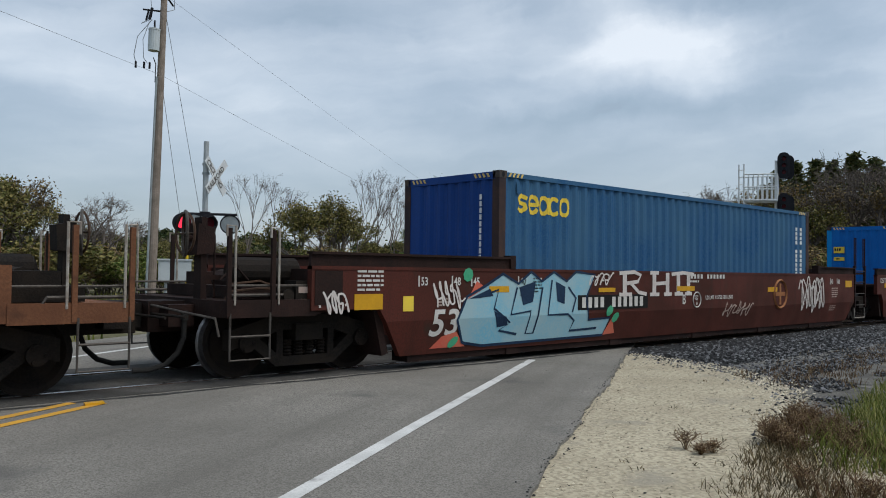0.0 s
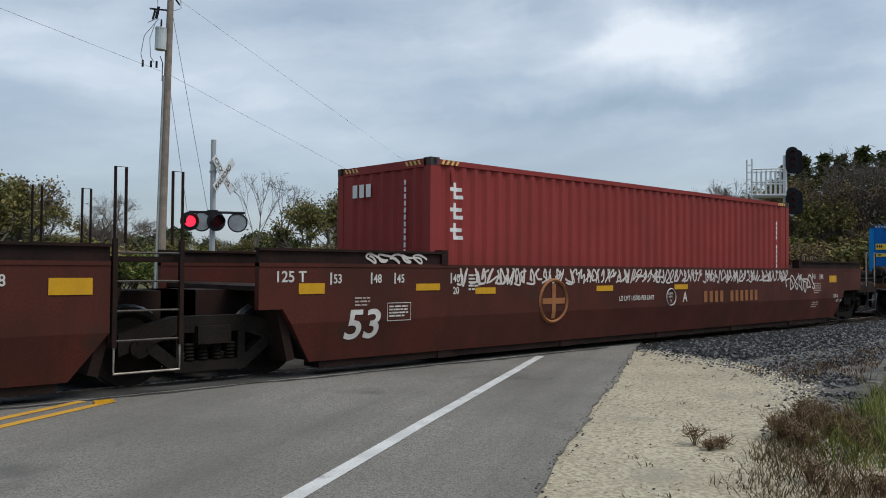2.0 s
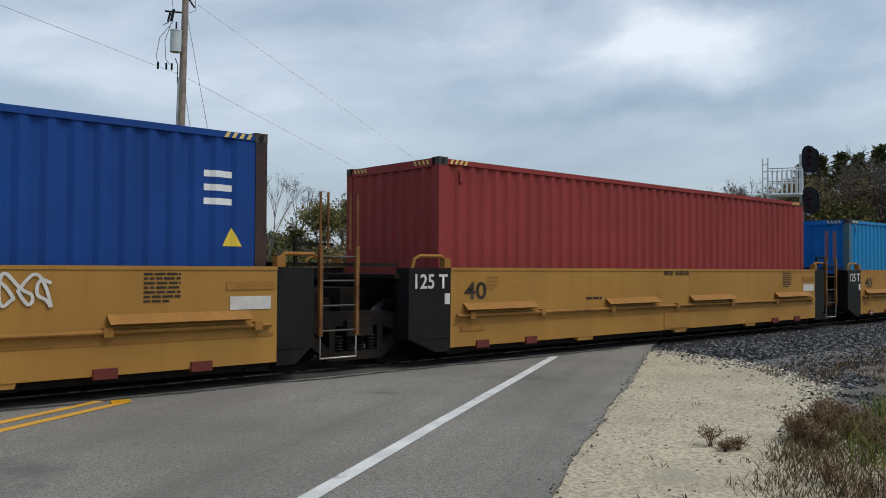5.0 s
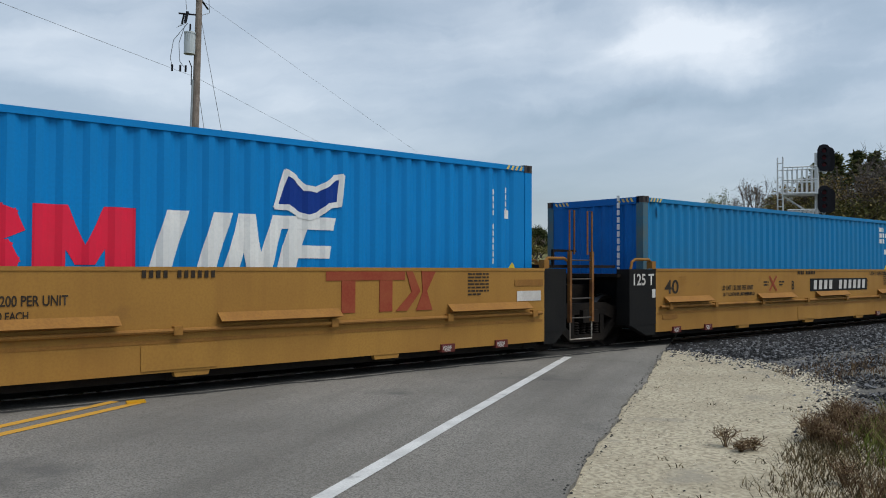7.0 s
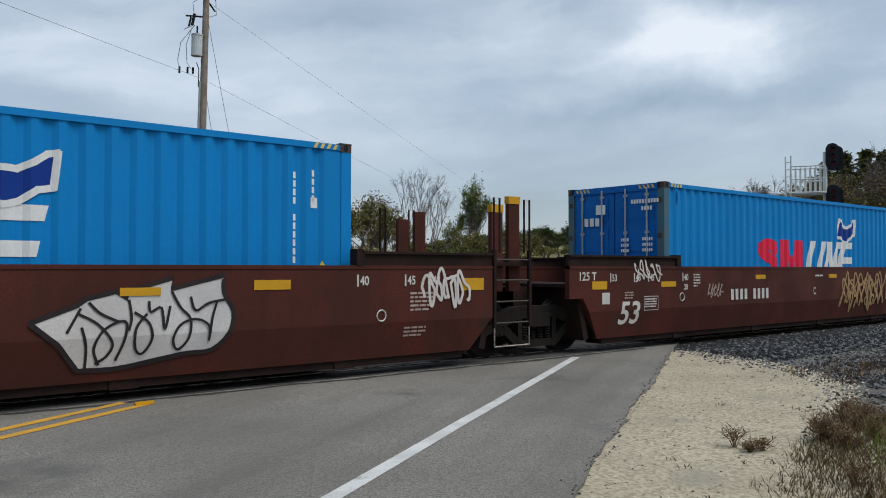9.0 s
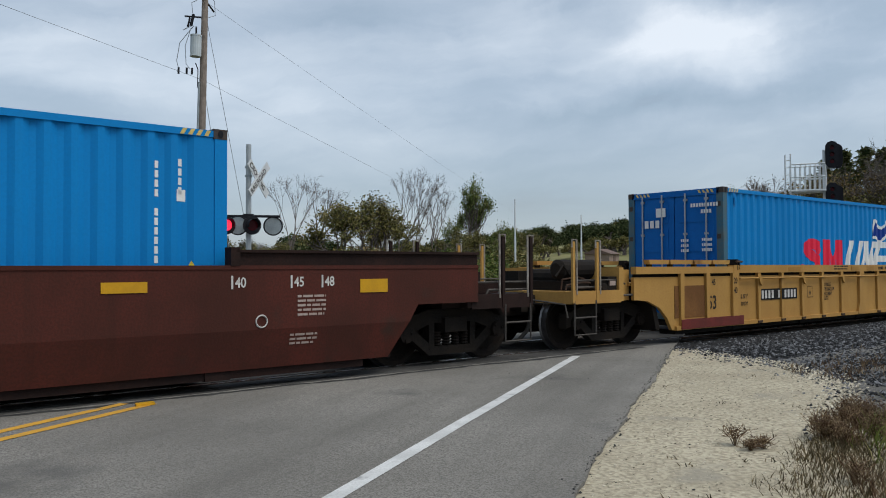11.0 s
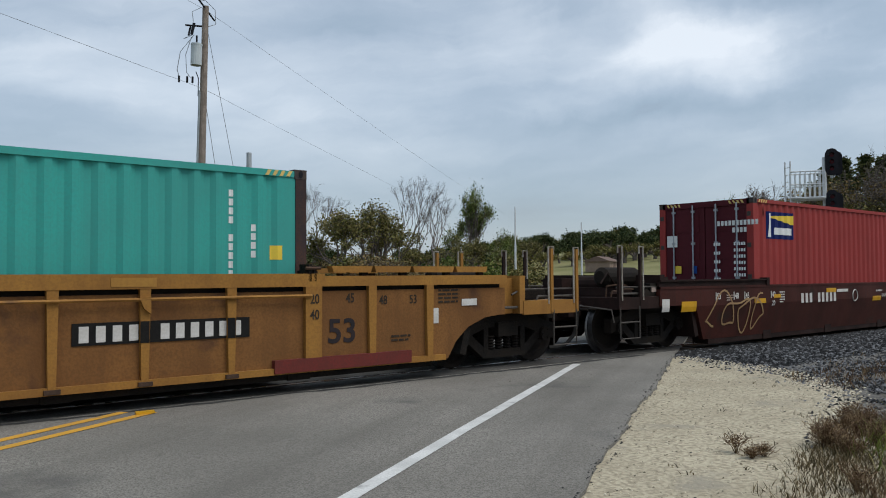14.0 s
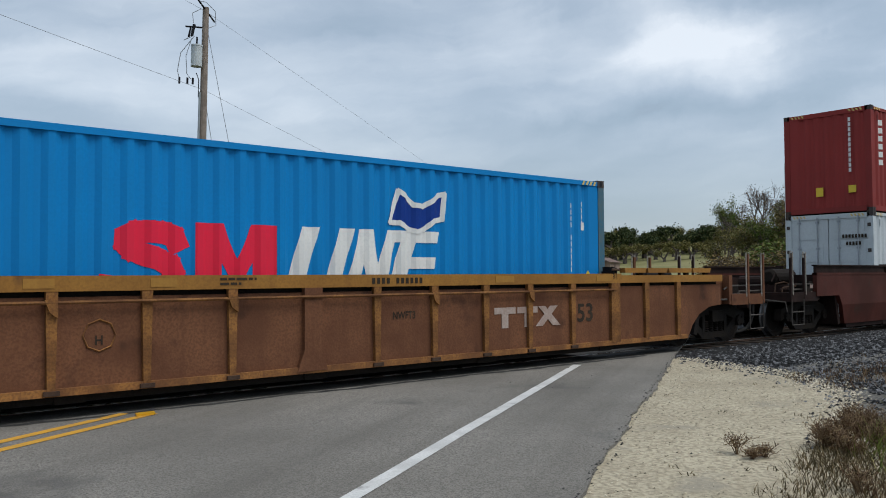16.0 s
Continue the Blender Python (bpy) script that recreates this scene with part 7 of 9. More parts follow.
def marks_yellow(car):
    k = M["letter_black"]
    for i, u in enumerate((0, 15.13, 30.1, 45.43, 60.72)):
        wording("stencil", "40", 0.36 if i else 0.32, u + (0.28 if i else 0.10), 0.99, -1.506, k, car, 1.3)
        fine_print(car, u, 0.75, 1.30, 4, 8, 0.035, M["yellow_car"])
        fine_print(car, u, 10.5, 1.36, 7, 14, 0.032, k)
        fine_print(car, u, 3.2, 0.92, 1, 10, 0.05, k)
        number_row(car, k, u + 5.6, 1.34, 11, 0.06, 0.085, -1.508, 0.36, skip=(4,))
        if i:
            wording("stencil", "125 T", 0.29, u - 0.74, 1.16, -1.502, M["letter_white"], car, 0.98)
            plates(car, u, [(-0.12, -0.02, 0.92, 1.08)], M["letter_white"], "notice_plate", "small white notice plate", y=-1.502)
        plates(car, u, [(11.55, 12.1, 0.94, 1.10)], M["letter_white"], "notice_plate", "white notice plate")
        plates(car, u, [(11.5, 12.15, 1.18, 1.28), (0.2, 0.7, 0.5, 0.58)], M["yellow_car"], "patch", "duller yellow patch")
        part("measure_plate", Shape().box(u + 5.6, u + 6.5, -1.512, -1.5, 0.30, 0.58), M["yellow_clean"], car)
    for u in (0, 60.72):
        x0 = 2.44 if u == 0 else 6.22
        plates(car, u, [(x0, x0 + 3.2, 0.94, 1.24)], M["black_panel"], "number_panel", "black number panel")
        number_row(car, M["letter_white"], u + x0 + 0.16, 0.98, 11, 0.2, 0.22, -1.513, 0.36, 0.03, skip=(4,))
        wording("stencil", "A" if u == 0 else "B", 0.28, u + (6.6 if u == 0 else 5.3), 1.0, -1.506, k, car, 0.8)
    for u in (30.1, 45.43):
        part("emblem_bar", Shape().box(u + 8.0, u + 9.3, -1.509, -1.503, 1.29, 1.41), M["red_logo"], car, "brown red emblem bar")
        for x in (8.24, 8.86):
            part("emblem_bar", Shape().box(u + x, u + x + 0.22, -1.5095, -1.503, 0.86, 1.288), M["red_logo"], car, "brown red emblem bar")
        part("emblem_chevron", Shape().slab([(u + 9.14, 0.86), (u + 9.34, 0.86), (u + 9.58, 1.13), (u + 9.44, 1.41), (u + 9.32, 1.41), (u + 9.42, 1.12)], -1.512, -1.503), M["red_logo"], car, "brown red emblem chevron")
        part("emblem_chevron", Shape().slab([(u + 9.50, 0.86), (u + 9.80, 0.86), (u + 9.70, 1.13), (u + 9.86, 1.41), (u + 9.60, 1.41), (u + 9.62, 1.12)], -1.512, -1.503), M["red_logo"], car, "brown red emblem chevron")
    for u in (30.1, 45.43, 60.72):
        for x in (0.66, 1.77, L - 2.1, L - 1.0):
            wording("stencil", "JACKING", 0.055, u + x - 0.105, 0.288, -1.533, M["letter_white"], car, 0.75)
            wording("stencil", "POINT", 0.055, u + x - 0.075, 0.245, -1.533, M["letter_white"], car, 0.75)
    wording("stencil", "S-2054-11 REEFER CLEARANCE", 0.13, 60.72 + 9.6, 1.31, -1.506, k, car, 0.8)
    wording("stencil", "LD LMT 123,200 PER UNIT", 0.14, 60.72 + 2.30, 1.02, -1.506, k, car, 0.80)
    wording("stencil", "20 FT CONTAINER LIMIT 61,000 EACH", 0.10, 60.72 + 2.36, 0.90, -1.506, k, car, 0.76)
    for a, b in ((0.0, 0.32), (0.32, 0.0)):
        part("emblem_stroke", line(Shape(), [(60.72 + 4.28 + a, 0.98), (60.72 + 4.28 + b, 1.30)], 0.055, -1.508 - 0.001 * (a > 0)), M["red_logo"], car, "faded red crossing stroke")
    fine_print(car, 60.72, 4.02, 1.16, 2, 6, 0.04, k)
    fine_print(car, 60.72, 4.72, 1.16, 2, 6, 0.04, k)
    wording("stencil", "L-261-6", 0.13, 60.72 + L + 0.6, 0.86, -1.506, k, car, 0.8)
    wording("stencil", "PLATE", 0.075, 60.72 + 9.32, 1.14, -1.506, k, car, 0.8)
    wording("stencil", "H", 0.12, 60.72 + 9.40, 1.02, -1.506, k, car, 0.8)
    plates(car, 60.72, [(L + 1.35, L + 2.05, 0.98, 1.40)], M["yellow_car"], "data_panel", "dull yellow data panel")
    fine_print(car, 60.72, L + 0.35, 1.36, 5, 16, 0.04, k)
    u = 45.43
    wording("stencil", "LD LMT 123,200 PER UNIT", 0.15, u + 3.6, 1.06, -1.506, k, car, 0.72)
    wording("stencil", "40 FT CONTAINER LIMIT 61,500 EACH", 0.115, u + 3.0, 0.92, -1.506, k, car, 0.75)
    wording("stencil", "C", 0.15, u + 2.7, 1.20, -1.506, k, car, 0.8)
    wording("stencil", "S-2054-11 REEFER CLEARANCE", 0.10, 0.1, 1.34, -1.506, k, car, 0.8)
    scrawl("graffiti", car, 0, 0.7, 2.0, 0.98, 1.38, 51, 0.035, M["letter_white"], loops=6)
    scrawl("graffiti", car, 0, 8.6, 9.6, 0.98, 1.40, 52, 0.035, M["letter_white"], loops=5)
    plates(car, 0, [(-1.9, -1.2, 1.0, 1.34)], M["mid_panel"], "data_panel", "dull yellow data panel")
    plates(car, 0, [(-0.95, -0.75, 0.98, 1.16)], M["letter_white"], "notice_plate", "white notice plate")
    s = Shape()
    line(s, [(7.5, 1.0), (7.9, 1.3)], 0.05, -1.508)
    line(s, [(7.5, 1.3), (7.9, 1.0)], 0.05, -1.508)
    part("emblem", s, M["red_logo"], car, "faded red cross emblem")


def marks_red_b(car):
    w = M["letter_white"]
    for u in (0, 19.46, 38.92):
        red_stencils(car, u, big=u > 0)
        number_row(car, w, u + 1.9, 0.82, 9, 0.13, 0.22, -1.509, 0.36, skip=(4,))
        plates(car, u, [(2.9, 3.3, 1.24, 1.33), (6.3, 6.7, 1.24, 1.33), (10.6, 11.1, 1.20, 1.32)], M["reflector"])
        part("roundel", Shape().ring((u + 12.5, -1.508, 0.82), (0, 1, 0), 0.075, 0.01, 14, 4), w, car)
        part("roundel", Shape().ring((u + 0.15, -1.508, 0.92), (0, 1, 0), 0.075, 0.01, 14, 4), w, car)
        plates(car, u, [(-2.25, -2.05, 0.84, 1.04)], w, "notice_plate", "white notice plate")
    wording("stencil", "53", 0.54, -2.08, 0.51, -1.506, w, car, 1.15)
    wording("stencil", "S-2054-16 REEFER CLEARANCE", 0.135, -2.35, 1.54, -1.485, w, car, 0.88)
    wording("stencil", "NON-INTERCHANGE CAR", 0.075, -1.15, 0.56, -1.506, w, car, 0.85)
    wording("stencil", "SEE EQUIPMENT REGISTER", 0.075, -1.15, 0.48, -1.506, w, car, 0.74)
    wording("stencil", "WELL LD LMT", 0.11, 6.3, 1.02, -1.506, w, car, 0.85)
    scrawl("graffiti", car, 0, -1.75, -0.95, 0.96, 1.2, 69, 0.022, M["letter_dim"], loops=5)
    wording("stencil", "A", 0.30, 5.3, 0.86, -1.506, w, car, 0.8)
    wording("stencil", "C", 0.24, 19.46 + 5.5, 0.86, -1.506, w, car, 0.7)
    body = [(8.1, 0.90), (8.56, 1.07), (8.66, 1.14), (8.96, 1.21), (9.09, 1.13), (9.09, 1.21), (9.60, 1.36), (9.57, 1.23), (10.21, 1.38), (10.21, 1.17), (10.33, 0.95), (10.28, 0.70), (10.07, 0.51), (9.77, 0.49), (9.44, 0.44), (8.98, 0.37), (8.58, 0.38), (8.38, 0.66)]
    body = body[:9] + curvy(body[8:17], 3)[1:] + body[17:]
    part("graffiti", Shape().slab(body[::-1], -1.507, -1.499), M["spray_silver"], car, "large silver spray-painted piece")
    o = Shape()
    line(o, body + body[:1], 0.055, -1.512)
    strokes = ([(8.46, 0.78), (8.60, 1.04)], [(8.61, 0.84), (8.66, 0.62), (8.66, 0.40)], [(8.58, 0.98), (8.78, 0.86), (8.93, 0.66), (8.88, 0.52), (8.76, 0.44)],
               [(8.80, 0.42), (8.74, 0.60), (8.82, 0.78), (8.98, 0.88), (9.08, 0.86), (9.05, 0.66), (8.97, 0.46)], [(8.68, 1.10), (8.80, 0.98), (9.0, 0.88)],
               [(9.10, 1.12), (9.13, 0.92), (9.10, 0.78)], [(9.16, 0.98), (9.32, 0.86), (9.36, 0.68), (9.26, 0.52), (9.18, 0.58), (9.18, 0.80), (9.30, 0.96)],
               [(9.32, 1.10), (9.34, 0.98), (9.46, 1.02), (9.50, 0.78), (9.56, 1.04)], [(9.58, 1.20), (9.68, 1.02), (9.80, 0.88), (9.78, 0.66), (9.66, 0.54), (9.60, 0.66), (9.68, 0.82), (9.86, 0.88), (10.02, 0.80), (10.03, 0.62)],
               [(10.12, 1.08), (10.06, 0.86), (10.03, 0.62)], [(9.80, 1.14), (9.86, 0.98), (10.02, 1.06), (10.24, 1.10)])
    for q, pts in enumerate(strokes):
        line(o, curvy(pts), 0.03, -1.5135 - 0.0006 * q)
    part("graffiti_outline", o, M["spray_black"], car, "black outline of the spray-painted piece")
    plates(car, 0, [(9.0, 9.45, 1.16, 1.25)], M["reflector"], y=-1.516)
    scrawl("graffiti", car, 0, 12.0 + 1.2, 12.0 + 2.1, 0.88, 1.48, 61, 0.045, M["spray_white"], loops=6)
    scrawl("graffiti", car, 0, 4.6, 6.1, 1.08, 1.49, 62, 0.045, M["logo_yellow"], loops=8)
    plates(car, 0, [(6.2, 6.9, 1.10, 1.22)], M["reflector"])
    u = 19.46
    scrawl("graffiti", car, u, 6.8, 9.6, 0.35, 1.42, 63, 0.05, M["spray_gold"], loops=9, label="ochre spray-painted piece")
    scrawl("graffiti", car, u, 7.0, 9.4, 0.4, 1.38, 64, 0.06, M["spray_gold"], loops=7, label="ochre spray-painted piece")
    scrawl("graffiti", car, u, 9.6, 11.4, 0.7, 1.42, 65, 0.04, M["spray_gold"], loops=6)
    scrawl("graffiti", car, u, -1.4, -0.5, 1.22, 1.64, 66, 0.03, M["spray_white"], loops=5)
    scrawl("graffiti", car, u, 1.0, 1.6, 0.86, 1.2, 67, 0.025, M["letter_dim"], loops=5)
    scrawl("graffiti", car, 38.92, 6.6, 9.2, 0.4, 1.3, 68, 0.05, M["spray_white"], loops=8)


def marks_ribbed(car):
    k, w = M["letter_black"], M["letter_white"]
    for i, u in enumerate((0, 19.38, 38.8)):
        wording("stencil", "20", 0.17, u - 0.12, 1.12, -1.516, k, car, 0.8)
        wording("stencil", "40", 0.17, u - 0.12, 0.92, -1.516, k, car, 0.8)
        wording("stencil", "45", 0.17, u - 0.85, 1.10, -1.457, k, car, 0.8)
        if i:
            wording("stencil", "125T", 0.38, u - 2.17, 0.60, -1.519, w, car, 0.86)
            wording("stencil", "53", 0.17, u - 2.16, 1.18, -1.519, w, car, 0.8)
            wording("stencil", "48", 0.17, u - 1.42, 1.18, -1.519, w, car, 0.8)
            wording("stencil", "SPECIAL BRAKE BEAM", 0.085, u - 1.95, 1.00, -1.519, w, car, 0.62)
            wording("stencil", "SEE BADGE PLATE", 0.085, u - 1.88, 0.92, -1.519, w, car, 0.62)
            part("roundel", Shape().ring((u - 1.72, -1.519, 1.16), (0, 1, 0), 0.07, 0.008, 16, 4), M["letter_dim"], car)
            fine_print(car, u, -1.75, 0.40, 2, 8, 0.028, w, y=-1.523)
            fine_print(car, u, -0.85, 0.40, 2, 8, 0.028, w, y=-1.523)
            for x in (-2.05, -1.25):
                part("grab_iron", Shape().box(u + x, u + x + 0.05, -1.53, -1.47, 1.34, 1.60), w, car, "white painted handle")
            part("end_rail", Shape().box(u - 2.4, u - 1.1, -1.52, -1.4, 1.52, 1.62), M["black_panel"], car, "black top rail")
        else:
            wording("stencil", "53", 0.38, u - 1.0, 0.62, -1.457, k, car, 0.85)
            plates(car, u, [(-2.15, -1.12, 0.48, 1.1)], M["mid_panel"], "data_panel", "dull yellow data panel", y=-1.457)
            part("stripe_panel", Shape().box(u - 2.0, u + 0.25, -1.52, -1.44, 0.265, 0.45), M["oxide_strip"], car, "brown red jacking panel")
        if i < 2:
            wording("stencil", "53", 0.17, u + L + 1.62, 1.12, -1.519, w, car, 0.8)
            wording("stencil", "48", 0.17, u + L + 0.85, 1.12, -1.519, w, car, 0.8)
            plates(car, u, [(L + 0.71, L + 1.16, 0.34, 1.33)], M["black_panel"], "end_cover", "black painted end panel", y=-1.511)
            fine_print(car, u, L + 1.35, 0.92, 3, 7, 0.04, w, y=-1.519)
            part("end_rail", Shape().box(u + L + 1.1, u + L + 2.4, -1.52, -1.4, 1.52, 1.62), M["black_panel"], car, "black top rail")
        for x, z, t in ((L - 0.12, 1.12, "20"), (L - 0.12, 0.92, "40"), (L + 0.46, 1.12, "45")):
            wording("stencil", t, 0.17, u + x, z, -1.516 if x < L else -1.457, k, car, 0.8)
        a, b = (9.09, 10.43) if i < 2 else (2.1, 1.08)
        wording("stencil", "LD LMT 117600", 0.13, u + b, 0.62, -1.457, k, car, 0.62)
        wording("stencil", "PER UNIT", 0.07, u + b + 0.4, 0.55, -1.457, k, car, 0.7)
        wording("stencil", "20 FT CONTAINER", 0.12, u + a, 0.71, -1.457, k, car, 0.62)
        wording("stencil", "LIMIT 57,500 EACH", 0.12, u + a, 0.60, -1.457, k, car, 0.58)
        fine_print(car, u, 4.44, 1.45, 2, 20, 0.04, k, y=-1.513)
        wording("stencil", "IL 53' 1\"", 0.12, u + 0.25, 0.80, -1.457, k, car, 0.7)
        wording("stencil", "IW 8' 9\"", 0.12, u + 0.25, 0.64, -1.457, k, car, 0.7)
        if i:
            fine_print(car, u, -0.75, 0.62, 3, 9, 0.05, k, y=-1.458)
        for q, text in enumerate(("CONTROLLED", "INTERCHANGE CAR", "SEE EQUIPMENT", "REGISTER") if i == 0 else ()):
            wording("stencil", text, 0.115, u + 3.97, 0.99 - q * 0.11, -1.457, k, car, 0.55)
        if i == 0:
            edge_line = Shape()
            line(edge_line, [(u + 3.18, 0.75), (u + 3.44, 0.75), (u + 3.44, 1.0), (u + 3.18, 1.0), (u + 3.18, 0.75)], 0.012, -1.457)
            part("notice_frame", edge_line, k, car)
            wording("stencil", "H", 0.14, u + 3.26, 0.80, -1.457, k, car, 0.9)
        number_row(car, k, u + 7.0, 1.38, 11, 0.06, 0.075, -1.516, 0.36, skip=(4,))
        plates(car, u, [(2.2, 2.75, 1.36, 1.46), (5.4, 5.8, 1.36, 1.46), (6.3, 6.7, 1.36, 1.46), (9.6, 10.1, 1.36, 1.46)], M["yellow_clean"], "paint_patch", "cleaner yellow patch", y=-1.513)
    for u in (0, 38.8):
        x0, wide = (1.02, 1.66) if u == 0 else (9.22, 2.04)
        plates(car, u, [(x0, x0 + wide, 0.74, 0.98)], M["black_panel"], "number_panel", "black number panel", y=-1.4575)
        for x in [q for q in RIBS if x0 < q < x0 + wide]:
            plates(car, u, [(x - 0.045, x + 0.055, 0.74, 0.98)], M["black_panel"], "number_panel", "black paint across the rib", y=-1.5065)
        number_row(car, w, u + x0 + 0.07, 0.77, 11, 0.105 * wide / 1.66, 0.175, -1.4635, 0.36, skip=(4,))
    u = 19.38
    for q, (x0, x1, z0, z1) in enumerate(((6.8, 7.95, 1.06, 1.18), (6.98, 7.16, 0.5, 1.06), (7.58, 7.74, 0.5, 1.06))):
        part("emblem_bar", Shape().box(u + x0, u + x1, -1.458 - 0.001 * q, -1.452, z0, z1), M["red_logo"], car, "faded brown red emblem bar")
    part("emblem_chevron", Shape().slab([(u + 7.98, 0.5), (u + 8.16, 0.5), (u + 8.4, 0.84), (u + 8.2, 1.18), (u + 8.04, 1.18), (u + 8.22, 0.84)], -1.460, -1.452), M["red_logo"], car, "faded brown red emblem chevron")
    wording("stencil", "53", 0.38, u + 12.28, 0.61, -1.457, k, car, 1.05)
    u = 38.8
    part("stripe_panel", Shape().box(u + 11.57, u + 13.7, -1.52, -1.44, 0.265, 0.43), M["oxide_strip"], car, "brown red jacking panel")
    for x, text in ((L + 1.0, "48"), (L + 1.52, "53")):
        wording("stencil", text, 0.17, u + x, 1.08, -1.457, k, car, 0.8)
    plates(car, u, [(3.14, 3.60, 0.62, 0.98)], M["letter_dim"], "notice_plate", "pale inspection table", y=-1.457)
    c = Shape()
    line(c, [(u + 4.24, 0.70), (u + 4.5, 0.95)], 0.03, -1.458)
    line(c, [(u + 4.24, 0.95), (u + 4.5, 0.70)], 0.03, -1.4585)
    part("emblem", c, M["spray_black"], car, "small dark cross emblem")
    fine_print(car, u, L + 1.2, 0.62, 2, 10, 0.035, k, y=-1.458)
    fine_print(car, u, L + 2.05, 1.24, 4, 12, 0.035, k, y=-1.458)
    plates(car, u, [(L + 2.5, L + 2.8, 1.02, 1.12), (L + 1.95, L + 2.05, 0.78, 1.0)], w, "notice_plate", "white notice plate", y=-1.457)
    fine_print(car, u, 3.98, 0.86, 2, 4, 0.045, k, y=-1.458)
    fine_print(car, u, 4.58, 0.86, 2, 4, 0.045, k, y=-1.458)
    wording("stencil", "NWG33E", 0.16, u + 7.22, 0.51, -1.457, k, car, 0.9)
    wording("stencil", "53", 0.44, 38.8 + 12.36, 0.60, -1.457, M["spray_black"], car, 1.05)


def marks_red_c(car):
    w = M["letter_white"]
    zs = -0.28
    red_stencils(car, 0, zs, big=False)
    number_row(car, w, 1.55, 0.80, 9, 0.15, 0.22, -1.509, 0.36, skip=(3,))
    scrawl("graffiti", car, 0, -2.25, 0.05, 0.2, 1.15, 75, 0.04, M["spray_gold"], loops=3.5, label="pale looping spray-painted outline")
    for k in range(11):
        wob = 0.5 + 0.5 * math.sin(k * 2.3)
        bubble(car, 7.5 + 0.60 * k + 0.08 * wob, 0.64 + 0.016 * k + 0.05 * wob, 0.26 + 0.12 * wob, 0.46 - 0.016 * k - 0.08 * wob, 80 + k)
    wording("stencil", "LD LMT 166100", 0.12, 5.95, 0.86, -1.506, w, car, 0.85)
    plates(car, 0, [(-3.22, -2.72, 0.74, 0.94), (0.3, 0.6, 0.94, 1.02), (2.8, 3.3, 1.02, 1.12), (5.4, 5.9, 0.76, 0.88), (13.3, 13.8, 0.9, 1.0)], M["reflector"])
    plates(car, 0, [(3.35, 3.95, 1.02, 1.09)], w, "notice_plate", "white notice plate")
    plates(car, 0, [(-3.85, -3.62, 0.76, 1.0)], w, "notice_plate", "white notice plate")
    part("roundel", Shape().ring((4.35, -1.508, 0.92), (0, 1, 0), 0.14, 0.012, 18, 4), w, car)

J3 = [-3.72, L + 3.8, L + 3.8 + 19.46, L + 38.92 + 3.72]
TRAIN = [
    well_car("rusty yellow ribbed well car", 10.01 - 23.55, rusty, [0], [-3.72, L + 3.28], nothing, (False, True)),
    well_car("oxide red three-unit well car covered with graffiti", 10.01, tall_red, [0, 19.5, 39.02], [-3.72, L + 3.8, L + 3.8 + 19.5, 39.02 + L + 3.72], marks_red_a, (True, False)),
    well_car("rust-stained yellow ribbed single well car", 73.27, rusty, [0], [-3.72, L + 3.72], marks_rusty_a, (False, True)),
    well_car("clean yellow smooth-sided five-unit well car", 94.87, yellow_unit, [0, 15.13, 30.1, 45.43, 60.72], [-1.78, L + 1.5, L + 16.6, L + 31.65, L + 47.0, 60.72 + L + 1.78], marks_yellow, (True, False)),
    well_car("oxide red three-unit well car with silver graffiti", 177.29, red_unit, [0, 19.46, 38.92], J3, marks_red_b),
    well_car("yellow ribbed three-unit well car with black end panels", 239.59, lambda c, u, l, r: (bright if u < 5 else dusty)(c, u, l, r), [0, 19.38, 38.8], [-3.72, L + 3.7, L + 3.7 + 19.4, L + 38.8 + 3.72], marks_ribbed),
    well_car("low oxide red single well car with white graffiti", 301.89, low_red, [0], [-3.72, L + 3.72], marks_red_c, (False, True)),
    well_car("rust-stained yellow ribbed single well car", 325.24, rusty, [0], [-3.72, L + 3.72], marks_rusty_b),
    well_car("oxide red well car under two stacked containers", 348.82, red_unit, [0], [-3.72, L + 3.72], nothing),
]


# ---- beside the road: loose stones, weeds ----
def in_poly(x, y, poly):
    inside = False
    for i in range(len(poly)):
        (xa, ya), (xb, yb) = poly[i], poly[i - 1]
        if (ya > y) != (yb > y) and x < (xb - xa) * (y - ya) / (yb - ya) + xa:
            inside = not inside
    return inside


def stones(count, place, lo, hi, rng):
    s = Shape()
    for _ in range(count):
        p = place(rng)
        if p is None:
            continue
        x, y, z = p
        r = lo + (hi - lo) * rng.random() ** 2.2
        a = rng.uniform(0, 6.28)
        ca, sa = math.cos(a), math.sin(a)
        q = [(1, 0, 0), (0, 1, 0), (-1, 0, 0), (0, -1, 0), (0.2, 0.1, 0.9), (0, 0, -0.6)]
        v = []
        for i, (px, py, pz) in enumerate(q):
            k = r * rng.uniform(0.7, 1.25)
            v.append((x + k * (px * ca - py * sa), y + k * 0.8 * (px * sa + py * ca), z + 0.6 * k * pz + 0.3 * r))
        s.add(v, [(0, 1, 4), (1, 2, 4), (2, 3, 4), (3, 0, 4), (1, 0, 5), (2, 1, 5), (3, 2, 5), (0, 3, 5)])
    return s


